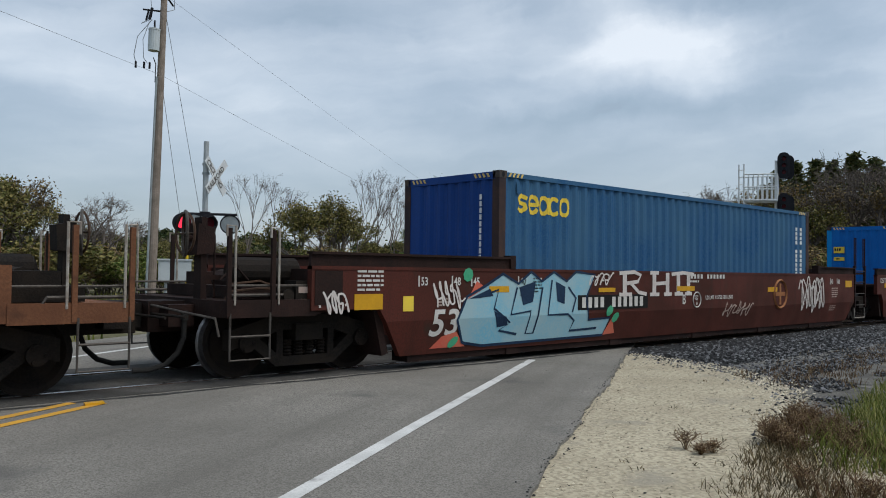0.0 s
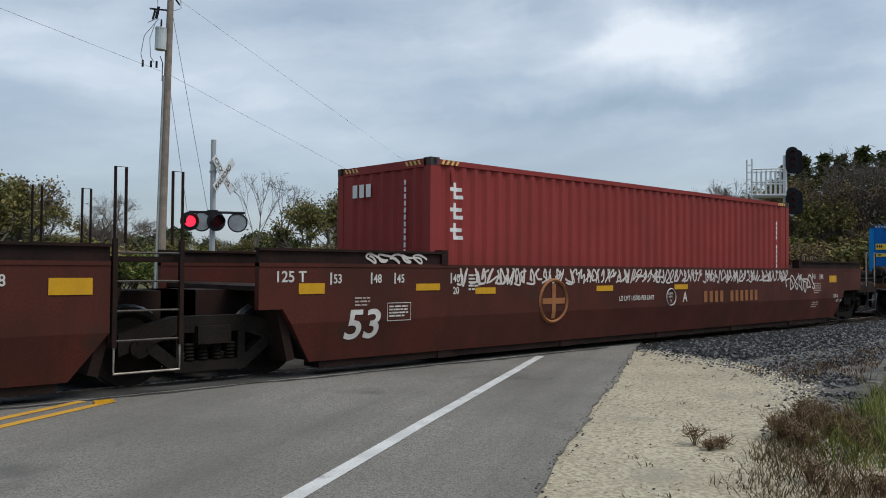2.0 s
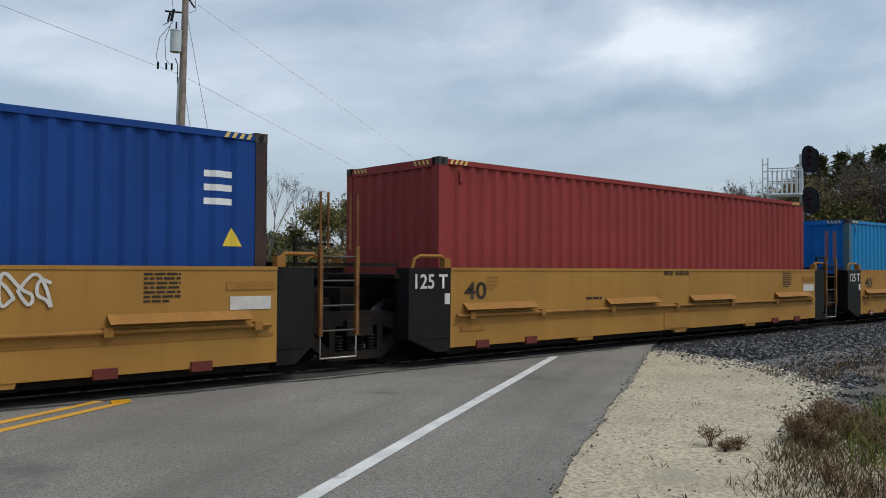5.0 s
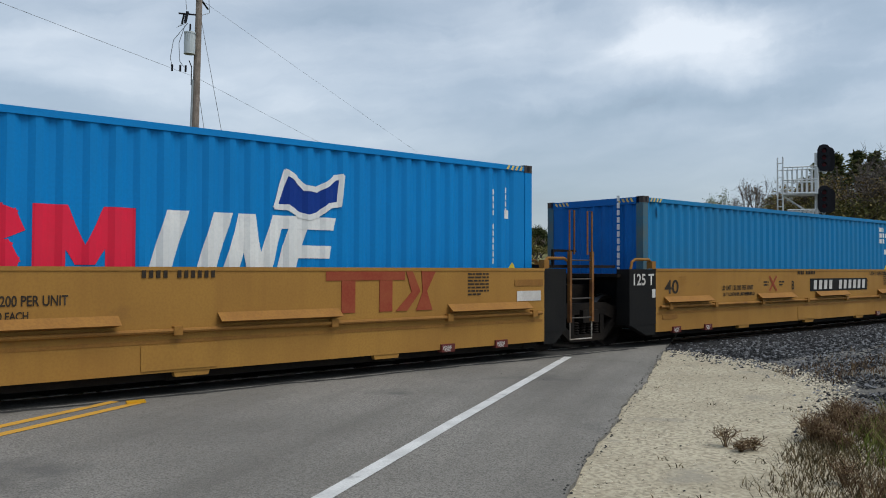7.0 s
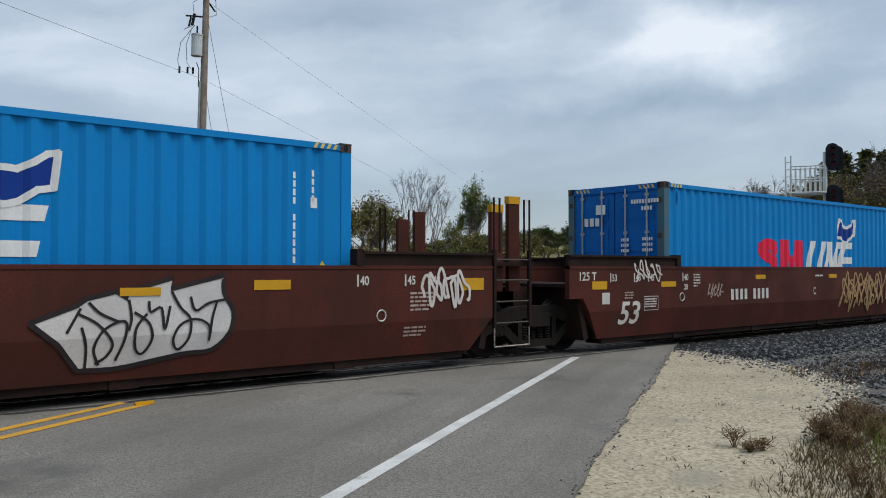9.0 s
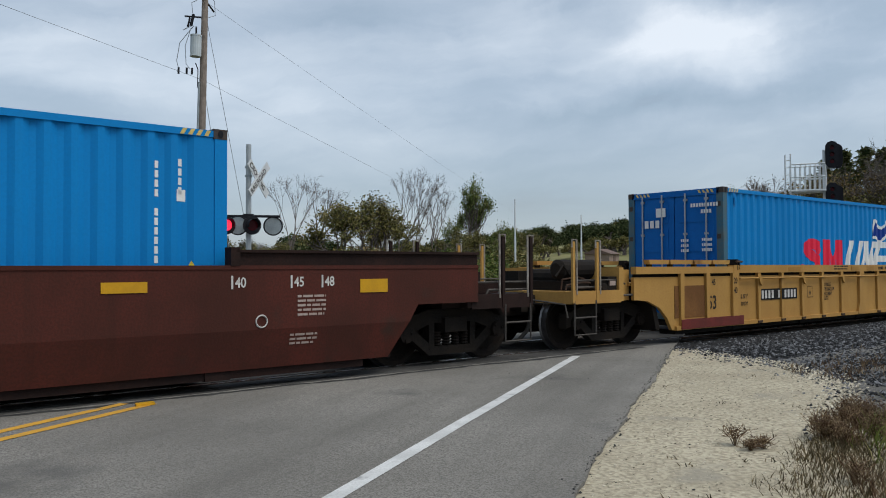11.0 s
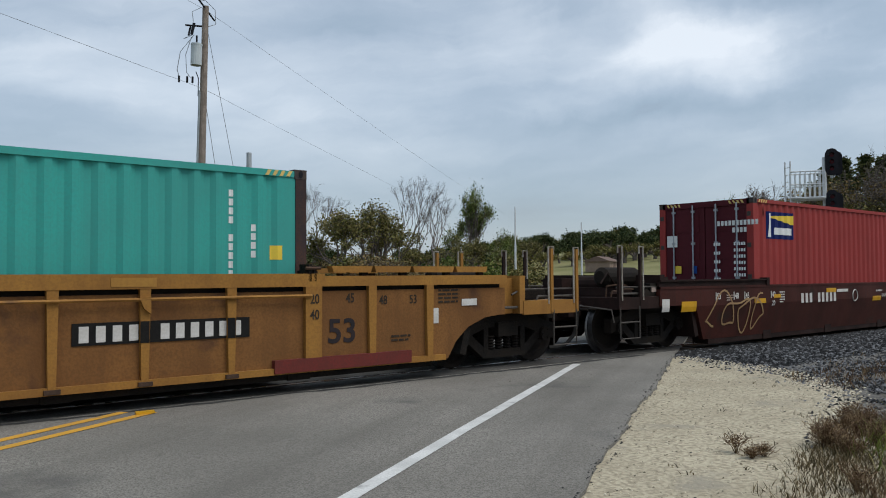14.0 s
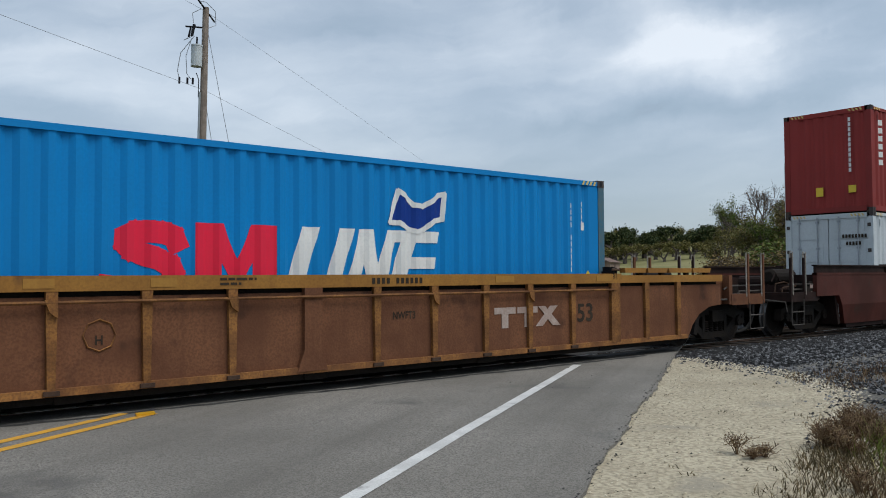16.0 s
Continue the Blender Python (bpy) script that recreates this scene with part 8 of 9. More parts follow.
def ballast_place(r):
    x, y = r.uniform(8.6, 32), r.uniform(3.6, 9.3)
    edge = 12.75 if y > 8.2 else (11.9 + (y - 6.9) * 0.5 if y > 6.9 else 11.3 + (y - 5.4) * 0.4 if y > 5.4 else 10.6 + (y - 4.4) * 1.0)
    edge += 0.5 * noise.noise((x * 1.3, y * 1.3, 0))
    if x < edge - (0.9 * r.random() ** 6):
        return None
    if y < 5.2 and noise.noise((x * 0.5, y * 0.9, 4)) > 0.1 - 0.5 * (y - 4.2):
        return None
    return (x, y, -0.05)


lone("ballast_stones", stones(52000, ballast_place, 0.015, 0.05, random.Random(11)), M["stone"], "loose dark grey crushed ballast stones beside the track", "ballast", kind="stuff")

VERGE = [(-1, -1.6), (4.0, -0.8), (6.6, 1.7), (7.0, 3.0), (7.9, 3.7), (9.1, 4.2), (10.3, 4.7), (11.1, 5.4), (11.9, 6.3), (12.3, 7.2), (12.7, 8.65), (4.1, 3.65)]


def verge_place(r):
    x, y = r.uniform(1.5, 12.7), r.uniform(0, 8.7)
    return (x, y, -0.032) if in_poly(x, y, VERGE) and (RN.x * x + RN.y * y) < EDGE_R - 0.02 else None


lone("verge_grit", stones(5000, verge_place, 0.004, 0.014, random.Random(15)), M["grit"], "dark grit and leaf crumbs on the pale verge", "gravel", kind="stuff")
lone("limestone_pebbles", stones(15000, verge_place, 0.005, 0.02, random.Random(12)), M["pebble"], "loose pale limestone pebbles on the verge", "gravel", kind="stuff")


def fringe_place(r):
    k = r.uniform(2, 10)
    (xa, ya), (xb, yb) = VERGE[int(k)], VERGE[int(k) + 1]
    t = k - int(k)
    return (xa + (xb - xa) * t + r.gauss(0.08, 0.15), ya + (yb - ya) * t + r.gauss(-0.06, 0.15), -0.035)


lone("fringe_pebbles", stones(4200, fringe_place, 0.008, 0.032, random.Random(16)), M["pebble"], "pale pebbles strewn past the edge of the verge", "gravel", kind="stuff")
lone("fringe_stones", stones(1100, fringe_place, 0.008, 0.036, random.Random(17)), M["stone"], "dark stones strewn over the edge of the verge", "gravel", kind="stuff")


def edge_place(r):
    s, k = r.uniform(3.5, 15.3), r.gauss(EDGE_R + 0.0, 0.03)
    if r.random() < 0.12:
        k = r.uniform(0.0, 3.0)
        s = r.uniform(5, 15)
    x, y = on_road(s, k)
    return (x, y, 0.0 if k > EDGE_R else -0.03)


lone("asphalt_crumbs", stones(420, edge_place, 0.004, 0.018, random.Random(13)), M["dark_crumb"], "dark crumbs of broken asphalt along the road edge", "gravel", kind="stuff")


def blades(s, x, y, z, count, spread, lo, hi, rng, lean=0.5, wide=0.006):
    for _ in range(count):
        a, d = rng.uniform(0, 6.28), spread * math.sqrt(rng.random())
        px, py = x + d * math.cos(a), y + d * math.sin(a)
        hgt, b = rng.uniform(lo, hi), rng.uniform(0, 6.28)
        k = hgt * lean * rng.uniform(0.2, 1.0)
        dx, dy = math.cos(b) * k, math.sin(b) * k
        w = wide * rng.uniform(0.6, 1.5)
        c = rng.uniform(0, 3.14)
        wx, wy = w * math.cos(c), w * math.sin(c)
        s.add([(px - wx, py - wy, z), (px + wx, py + wy, z), (px + dx * 0.45 + wx * 0.8, py + dy * 0.45 + wy * 0.8, z + hgt * 0.6), (px + dx * 0.45 - wx * 0.8, py + dy * 0.45 - wy * 0.8, z + hgt * 0.6), (px + dx, py + dy, z + hgt)], [(0, 1, 2, 3), (3, 2, 4)])


def weed(rng, size, stems, spread):
    """A dry weed: thin branching stems with tiny seed heads."""
    s = Shape()
    for _ in range(stems):
        a, k = rng.uniform(0, 6.28), rng.uniform(0.1, 1) * spread
        hgt = size * rng.uniform(0.5, 1.0)
        top = (k * math.cos(a), k * math.sin(a), hgt)
        mid_p = (top[0] * 0.4, top[1] * 0.4, hgt * 0.55)
        s.bar((0, 0, -0.03), mid_p, 0.003, 3).bar(mid_p, top, 0.002, 3)
        for _ in range(7):
            q = rng.random()
            p = [mid_p[i] + (top[i] - mid_p[i]) * q for i in range(3)]
            e = [p[0] + rng.uniform(-0.06, 0.06), p[1] + rng.uniform(-0.06, 0.06), p[2] + rng.uniform(0.0, 0.06)]
            s.bar(p, e, 0.0018, 3)
            w = rng.uniform(0.004, 0.010)
            s.add([(e[0] - w, e[1], e[2]), (e[0], e[1] - w, e[2] + w), (e[0] + w, e[1], e[2]), (e[0], e[1] + w, e[2] + w)], [(0, 1, 2, 3)])
    return s


wr = random.Random(21)
lone("dry_weed", weed(wr, 0.15, 14, 0.13), M["dry_weed"], "small dry red-brown weed on the pale gravel", "weed", pose(6.30, 3.68, -0.03))
for x, y, k in ((6.36, 3.46, 0.07), (6.22, 3.50, 0.05)):
    lone("dry_weed", weed(wr, k, 16, k * 1.5), M["dry_weed"], "small sprawling dry weed on the pale gravel", "weed", pose(x, y, -0.03))
dry, green, olive, sprigs = Shape(), Shape(), Shape(), Shape()
# the near, brown and olive part of the thicket
for _ in range(560):
    x = wr.uniform(5.15, 8.4)
    y = 2.30 + 0.40 * (x - 5.6) + wr.gauss(0.0, 0.42)
    if noise.noise((x * 1.5, y * 1.5, 7)) < -0.22 or y > 3.05 + 0.3 * (x - 5.9):
        continue
    tall = 0.5 + 0.5 * noise.noise((x * 1.3, y * 1.3, 3))
    if noise.noise((x * 1.2, y * 1.2, 21)) + 0.25 * (x - 6.5) > 0.0:
        blades(dry, x, y, -0.08, 18, 0.15, 0.04, 0.10 + 0.17 * tall, wr, 0.9, 0.0035)
    else:
        blades(olive, x, y, -0.07, 22, 0.16, 0.03, 0.07 + 0.13 * tall, wr, 1.1, 0.0035)
# fresh green grass behind it
for _ in range(520):
    x = wr.uniform(6.6, 12.0)
    y = 2.15 + 0.30 * (x - 6.6) + wr.gauss(0.0, 0.45)
    if noise.noise((x * 1.1, y * 1.1, 9)) < -0.2 or y > 2.95 + 0.22 * (x - 7.0):
        continue
    blades(green, x, y, -0.09, 26, 0.2, 0.06, 0.27, wr, 0.8, 0.004)
# sparse sprigs and dead leaves on the gravel
for _ in range(230):
    x, y = wr.uniform(4.2, 11.5), wr.uniform(1.4, 7.6)
    near_edge = abs(y - (2.6 + 0.45 * (x - 5.6)))
    if not in_poly(x, y, VERGE) or RN.x * x + RN.y * y > EDGE_R - 0.1 or wr.random() < min(0.8, near_edge * 0.55):
        continue
    blades(sprigs, x, y, -0.032, 5, 0.05, 0.012, 0.055, wr, 1.6, 0.004)
lone("dry_weeds", dry, M["dry_weed"], "dense dry red-brown weeds beside the gravel verge", "weeds", kind="stuff")
lone("olive_weeds", olive, M["olive_weed"], "low brown and olive weeds beside the gravel verge", "weeds", kind="stuff")
lone("green_weeds", green, M["green_weed"], "green and straw-coloured grass beside the verge", "grass", kind="stuff")
lone("verge_sprigs", sprigs, M["olive_weed"], "sparse dry sprigs scattered over the pale gravel", "weeds", kind="stuff")
for k in range(22):
    x = wr.uniform(5.7, 8.6)
    y = 2.42 + 0.40 * (x - 5.6) + wr.gauss(0.0, 0.25)
    lone("dry_weed", weed(wr, wr.uniform(0.16, 0.26), 24, 0.16), M["dry_weed"], "tall dry red-brown weed among the grass", "weed", pose(x, min(y, 2.95 + 0.3 * (x - 5.9)), -0.07), group="weeds beside the verge")
dark = Shape()
for _ in range(190):
    x, y = wr.uniform(10.9, 19), wr.gauss(5.2, 0.4)
    blades(dark, x, y + (x - 11) * 0.05, -0.06, 12, 0.16, 0.03, 0.13, wr, 0.9, 0.005)
lone("trackside_weeds", dark, M["dry_weed"], "low dry brown weeds at the edge of the ballast", "weeds", kind="stuff")
tufts = Shape()
for _ in range(900):
    x, y = wr.uniform(4, 60), wr.uniform(15.5, 44)
    if -0.508 * x + 0.862 * y < EDGE_L + 0.4 and -0.508 * x + 0.862 * y > EDGE_R - 1:
        continue
    blades(tufts, x, y, -0.1, 12, 0.5, 0.15, 0.5, wr, 0.6, 0.02)
lone("grass_tufts", tufts, M["green_weed"], "rough grass tufts beyond the track", "grass", kind="stuff")
far_grass = Shape()
for i in range(20):
    for j in range(12):
        x, y = 40 + i * 12, 42 + j * 14
        far_grass.v.append((x, y, -0.02 + max(0.0, x - 70) * 0.085))
far_grass.f = [(i * 12 + j, (i + 1) * 12 + j, (i + 1) * 12 + j + 1, i * 12 + j + 1) for i in range(19) for j in range(11)]
lone("meadow", far_grass, M["field"], "pale autumn meadow beyond the track", "meadow", kind="structure")


# ---- poles, signals ----
def polar(az, d, z=0.0):
    return (d * math.cos(radians(az)), d * math.sin(radians(az)), z)


PX, PY, _ = polar(66.55, 33)
pole = thing("utility_pole", "weathered grey wooden utility pole with a transformer can", "utility pole", pose(PX, PY, -0.1))
LEANX, LEANY = 0.24, -0.12
TOP = 12.15


def up_pole(z):
    return Vector((LEANX * z / TOP, LEANY * z / TOP, z))


part("pole_shaft", Shape().bar((0, 0, -0.3), up_pole(6), 0.185, 14, 0.155).bar(up_pole(5.99), up_pole(TOP), 0.155, 14, 0.12), M["pole_wood"], pole, smooth=False)
side_way = Vector((-0.91, 0.40, 0))   # towards the side on which the can hangs
front = Vector((-0.40, -0.91, 0))
part("conduit", Shape().bar(up_pole(0) + side_way * 0.17 + front * 0.1, up_pole(8.8) + side_way * 0.14 + front * 0.06, 0.05, 8), M["lens_back"], pole, "grey riser conduit")
cz = 9.75
hang = side_way * 0.30 + front * 0.20
can = part("transformer", Shape().bar(up_pole(cz) + hang, up_pole(cz + 0.78) + hang, 0.21, 16).bar(up_pole(cz + 0.78) + hang, up_pole(cz + 0.84) + hang, 0.22, 16), M["cabinet"], pole, "pale grey transformer can")
for k in (-0.09, 0.09):
    part("bushing", Shape().bar(up_pole(cz + 0.84) + hang + front * k, up_pole(cz + 1.14) + hang + front * k, 0.035, 8), M["black_hood"], can)
part("bracket", Shape().bar(up_pole(cz + 0.2), up_pole(cz + 0.2) + side_way * 0.3, 0.04).bar(up_pole(cz + 0.65), up_pole(cz + 0.65) + side_way * 0.3, 0.04), M["galvanised"], can)
part("cutout_arm", Shape().bar(up_pole(11.35), up_pole(11.35) + side_way * 0.75, 0.035).bar(up_pole(11.45) + side_way * 0.42, up_pole(11.0) + side_way * 0.5, 0.06, 8).bar(up_pole(11.3) + side_way * 0.55, up_pole(10.95) + side_way * 0.62, 0.04, 8), M["black_hood"], pole, "dark fuse cutout on an arm")
part("jumper", Shape().pipe([up_pole(12.1) + side_way * 0.15, up_pole(11.9) + side_way * 0.5, up_pole(11.5) + side_way * 0.45]
                            , 0.012, 4).pipe([up_pole(11.0) + side_way * 0.55, up_pole(10.8) + side_way * 0.8, up_pole(11.0) + side_way * 0.45], 0.012, 4), M["wire"], pole)
part("jumper", Shape().pipe([up_pole(11.0) + side_way * 0.4, up_pole(10.3) + side_way * 0.9, up_pole(9.6) + side_way * 1.0, up_pole(9.2) + side_way * 0.9], 0.013, 4).pipe([up_pole(10.9) + side_way * 0.5, up_pole(10.2) + side_way * 0.7, up_pole(9.5) + side_way * 0.65, up_pole(9.3) + side_way * 0.5], 0.013, 4), M["wire"], pole)
for k in (0.42, 0.62, 0.92):
    part("drop_clamp", Shape().bar(up_pole(9.35) + side_way * k, up_pole(9.1) + side_way * k, 0.04, 6), M["black_hood"], pole)
part("drop_wire", Shape().pipe([up_pole(9.55) + side_way * 0.3, up_pole(9.3) + side_way * 0.2, up_pole(8.6) + side_way * 0.2], 0.02, 5), M["black_hood"], pole)
for sgn in (-1, 1):
    part("insulator", Shape().bar(up_pole(TOP - 0.1), up_pole(TOP - 0.1) + Vector((0.77, 0.64, -0.18)) * 0.75 * sgn + Vector((0, 0, 0.1 if sgn < 0 else -0.1)), 0.035, 8), M["black_hood"], pole, "dark dead-end insulator")
part("top_loop", Shape().pipe([up_pole(TOP) + Vector((-0.4, -0.3, 0.1)), up_pole(TOP) + Vector((0, 0, 0.22)), up_pole(TOP) + Vector((0.55, 0.35, 0.05)), up_pole(TOP) + Vector((0.6, 0.4, -0.5)), up_pole(TOP) + Vector((0.15, 0.1, -0.75))], 0.014, 4), M["wire"], pole)


def span(a, b, sag, r=0.016, n=14):
    pts = []
    for i in range(n + 1):
        k = i / n
        p = Vector(a).lerp(Vector(b), k)
        p.z -= sag * 4 * k * (1 - k)
        pts.append(p)
    return Shape().pipe(pts, r, 4)


base = Vector((PX, PY, -0.1))
ah = Vector((0.80, 0.60, 0))
for z0, drop in ((TOP - 0.15, -2.6), (8.9, -3.0)):
    a = base + up_pole(z0)
    lone("overhead_wire", span(a, a + ah * 85 + Vector((0, 0, drop)), 0.15, 0.0065), M["wire"], "thin dark overhead wire from the pole", "overhead wire")
    lone("overhead_wire", span(a, a - ah * 60 + Vector((0, 0, -1.6)), 0.1, 0.0065), M["wire"], "thin dark overhead wire from the pole", "overhead wire")
for k, e in ((0.35, 1.6), (0.6, 2.6)):
    a = base + up_pole(TOP - 0.5 if k > 0.5 else 8.9)
    lone("guy_wire", Shape().pipe([a, a + Vector((0.42 * e * 2.2, 0.1, -12.0 * (a.z / 12.3)))], 0.011, 4), M["wire"], "thin steel guy wire from the pole", "guy wire")

# crossing mast
mx, my, _ = polar(63.2, 23)
mast = thing("crossing_signal", "grey crossing mast with crossbuck and red flashing lights", "crossing signal", pose(mx, my, -0.08))
part("mast", Shape().bar((0, 0, 0), (0, 0, 4.35), 0.075, 12).bar((0, 0, 4.35), (0, 0, 4.95), 0.07, 12), M["galvanised"], mast)
part("mast_base", Shape().bar((0, 0, 0), (0, 0, 0.35), 0.16, 12).box(-0.22, 0.22, -0.22, 0.22, -0.02, 0.06), M["galvanised"], mast)
for z in (4.30, 4.05):
    part("clamp", Shape().bar((0, 0, z), (0, 0, z + 0.06), 0.10, 12), M["lens_back"], mast)
tilt = pose(0.10, -0.10, 4.02, 0, 0, 28)
for ang, word in ((45, "RAILROAD"), (-45, "CROSSING")):
    blade = part("crossbuck_blade", Shape().box(-0.61, 0.61, -0.012, 0.012, -0.114, 0.114), M["aluminium"], mast, "white crossbuck blade", at=tilt @ pose(0.18, -0.03 * (1 if ang < 0 else 2), 0, 0, -ang, 0))
    wording("blade_word", word, 0.20, -0.56, -0.07, -0.016, M["letter_black"], blade, 0.98)
arm = part("light_arm", Shape().bar((-0.62, 0, 2.98), (0.85, 0, 2.98), 0.035, 8).box(-0.14, 0.14, -0.1, 0.1, 2.92, 3.04), M["black_hood"], mast, "dark arm that carries the lights", at=pose(0, 0, 0, 0, 0, -28))


def flasher(x, y, turn, lens):
    f = part("crossing_light", Shape().bar((0, 0.0, 0), (0, 0.02, 0), 0.255, 24), M["black_hood"] if lens is not None else M["lens_back"], mast, "round crossing light", at=pose(0, 0, 0, 0, 0, -28) @ pose(x, y, 2.72, 0, 0, turn))
    part("lamp_housing", Shape().bar((0, 0.02, 0), (0, 0.20, 0), 0.14, 16, 0.10), M["lens_back"] if lens is None else M["black_hood"], f)
    if lens is not None:
        part("lens", Shape().bar((0, -0.03, 0), (0, -0.001, 0), 0.15, 20), lens, f, "red glass lens")
        hood = Shape()
        for i in range(14):
            a0, a1 = -0.35 + i * (3.84 / 14), -0.35 + (i + 1) * (3.84 / 14)
            hood.add([(0.17 * math.cos(a0), 0, 0.17 * math.sin(a0)), (0.17 * math.cos(a1), 0, 0.17 * math.sin(a1)), (0.17 * math.cos(a1), -0.25, 0.17 * math.sin(a1)), (0.17 * math.cos(a0), -0.25, 0.17 * math.sin(a0))], [(0, 1, 2, 3)])
        part("hood", hood, M["black_hood"], f, "black lamp hood")
    else:
        part("rim", Shape().ring((0, 0, 0), (0, 1, 0), 0.25, 0.02, 24, 5), M["black_hood"], f)


flasher(-0.58, -0.2, 20, M["lens_on"])
flasher(0.10, -0.2, 20, M["lens_off"])
flasher(-0.30, 0.12, 200, M["lens_off"])
flasher(0.66, 0.12, 0, None)
flasher(-0.28, -0.1, 0, None)
for dx, dy, w in ((-0.95, 0.2, 0.42), (-0.45, 0.3, 0.42)):
    cab = thing("equipment_cabinet", "pale grey equipment cabinet on a short post", "cabinet", pose(mx + dx, my + dy, -0.09, 0, 0, -25))
    part("cabinet_body", Shape().box(-w / 2, w / 2, -0.18, 0.18, 1.15, 1.72), M["cabinet"], cab)
    part("cabinet_roof", Shape().box(-w / 2 - 0.03, w / 2 + 0.03, -0.22, 0.22, 1.72, 1.76), M["cabinet"], cab)
    part("cabinet_door", Shape().box(-w / 2 + 0.03, w / 2 - 0.03, -0.195, -0.181, 1.19, 1.68), M["cabinet"], cab)
    part("post", Shape().bar((0, 0, -0.1), (0, 0, 1.16), 0.06, 8), M["galvanised"], cab)
for az, d in ((64.3, 26), (62.0, 27)):
    x, y, _ = polar(az, d)
    lone("marker_post", Shape().bar((0, 0, -0.1), (0, 0, 1.75), 0.035, 8).bar((0, 0, 1.75), (0, 0, 2.0), 0.045, 8), M["yellow_post"], "yellow plastic marker post in the grass", "marker post", pose(x, y, -0.08))

# block signal beyond the track
sx, sy, _ = polar(24.72, 37)
sig = thing("railway_signal", "white metal signal mast with two black signal heads", "railway signal", pose(sx, sy, -0.1, 0, 0, -62))
part("mast", Shape().bar((0, 0, 0), (0, 0, 6.35), 0.085, 12), M["aluminium"], sig)
part("mast_base", Shape().bar((0, 0, 0), (0, 0, 0.5), 0.17, 12), M["galvanised"], sig)


def signal_head(z):
    s = Shape()
    n = 24
    pts = []
    for i in range(n):
        a = 2 * math.pi * i / n
        pts.append((0.25 * math.cos(a), (0.29 if math.sin(a) > 0 else -0.29) + 0.26 * math.sin(a)))
    s.slab(pts, -0.02, 0.02)
    h = part("signal_head", s, M["black_hood"], sig, "tall black oval signal head", at=pose(0.26, -0.24, z))
    part("lamp_housing", Shape().box(-0.16, 0.16, 0.02, 0.34, -0.52, 0.52), M["black_hood"], h)
    part("rear_shade", Shape().slab([(x * 0.9 + 0.20, zz * 0.92 - 0.04) for x, zz in pts], 0.3, 0.34), M["black_hood"], h)
    for k in (-0.28, 0.0, 0.28):
        part("lens", Shape().bar((0, -0.035, k), (0, -0.02, k), 0.085, 16), M["lens_off"], h, "unlit dark signal lens")
        part("hood", Shape().slab([(0.10 * math.cos(a), k + 0.10 * math.sin(a)) for a in [0.4 * q for q in range(9)]] + [(0.09 * math.cos(a), k + 0.09 * math.sin(a)) for a in [0.4 * q for q in range(8, -1, -1)]], -0.22, -0.02), M["black_hood"], h)
    part("bracket", Shape().bar((-0.26, 0.24, -0.5), (0, 0.2, -0.5), 0.045, 8).bar((0, 0.2, -0.62), (0, 0.2, -0.3), 0.06, 8), M["aluminium"], h)


signal_head(6.12)
signal_head(4.42)


def cage(z, w, x_off):
    c = part("work_platform", Shape().box(-w, -0.02, -0.5, 0.5, z, z + 0.09), M["aluminium"], sig, "white service platform with railings")
    for y in (-0.5, 0.5):
        for zz in (0.0, 0.55, 1.08):
            part("railing", Shape().bar((-w, y, z + zz + 0.05), (0, y, z + zz + 0.05), 0.03, 6), M["aluminium"], c)
        for i in range(8):
            x = -w + w * i / 7
            part("railing_post", Shape().bar((x, y, z), (x, y, z + 1.1), 0.026, 6), M["aluminium"], c)
    for zz in (0.55, 1.08):
        part("railing", Shape().bar((-w, -0.5, z + zz + 0.05), (-w, 0.5, z + zz + 0.05), 0.03, 6), M["aluminium"], c)
    part("strut", Shape().bar((-w, 0, z), (-0.05, 0, z - 0.9), 0.04, 6), M["aluminium"], c)


cage(4.62, 1.30, 0)
cage(2.86, 1.10, 0)
lad = part("ladder", Shape().bar((-1.50, -0.2, 0), (-1.50, -0.2, 6.2), 0.035, 6).bar((-1.30, -0.4, 0), (-1.30, -0.4, 6.2), 0.035, 6), M["aluminium"], sig, "white ladder to the platforms")
for i in range(20):
    part("rung", lambda: Shape().bar((-1.50, -0.2, 0), (-1.30, -0.4, 0), 0.018, 5), M["aluminium"], lad, at=pose(0, 0, 0.25 + i * 0.3), key="sigrung")
cab = thing("equipment_cabinet", "small dark equipment box behind the signal", "cabinet", pose(sx + 1.1, sy + 0.5, -0.1))
part("cabinet_body", Shape().box(-0.3, 0.3, -0.3, 0.3, 0, 1.5), M["lens_back"], cab)
part("cabinet_roof", Shape().box(-0.34, 0.34, -0.34, 0.34, 1.5, 1.56), M["lens_back"], cab)


# ---- trees ----
def stick(wood, p, e, r0, r1):
    """A thin twig: three sides, open at its ends."""
    d = (e - p).normalized()
    u = d.orthogonal().normalized()
    w = d.cross(u)
    ways = [u, u * -0.5 + w * 0.866, u * -0.5 - w * 0.866]
    wood.add([p + q * r0 for q in ways] + [e + q * r1 for q in ways], [(0, 1, 4, 3), (1, 2, 5, 4), (2, 0, 3, 5)])


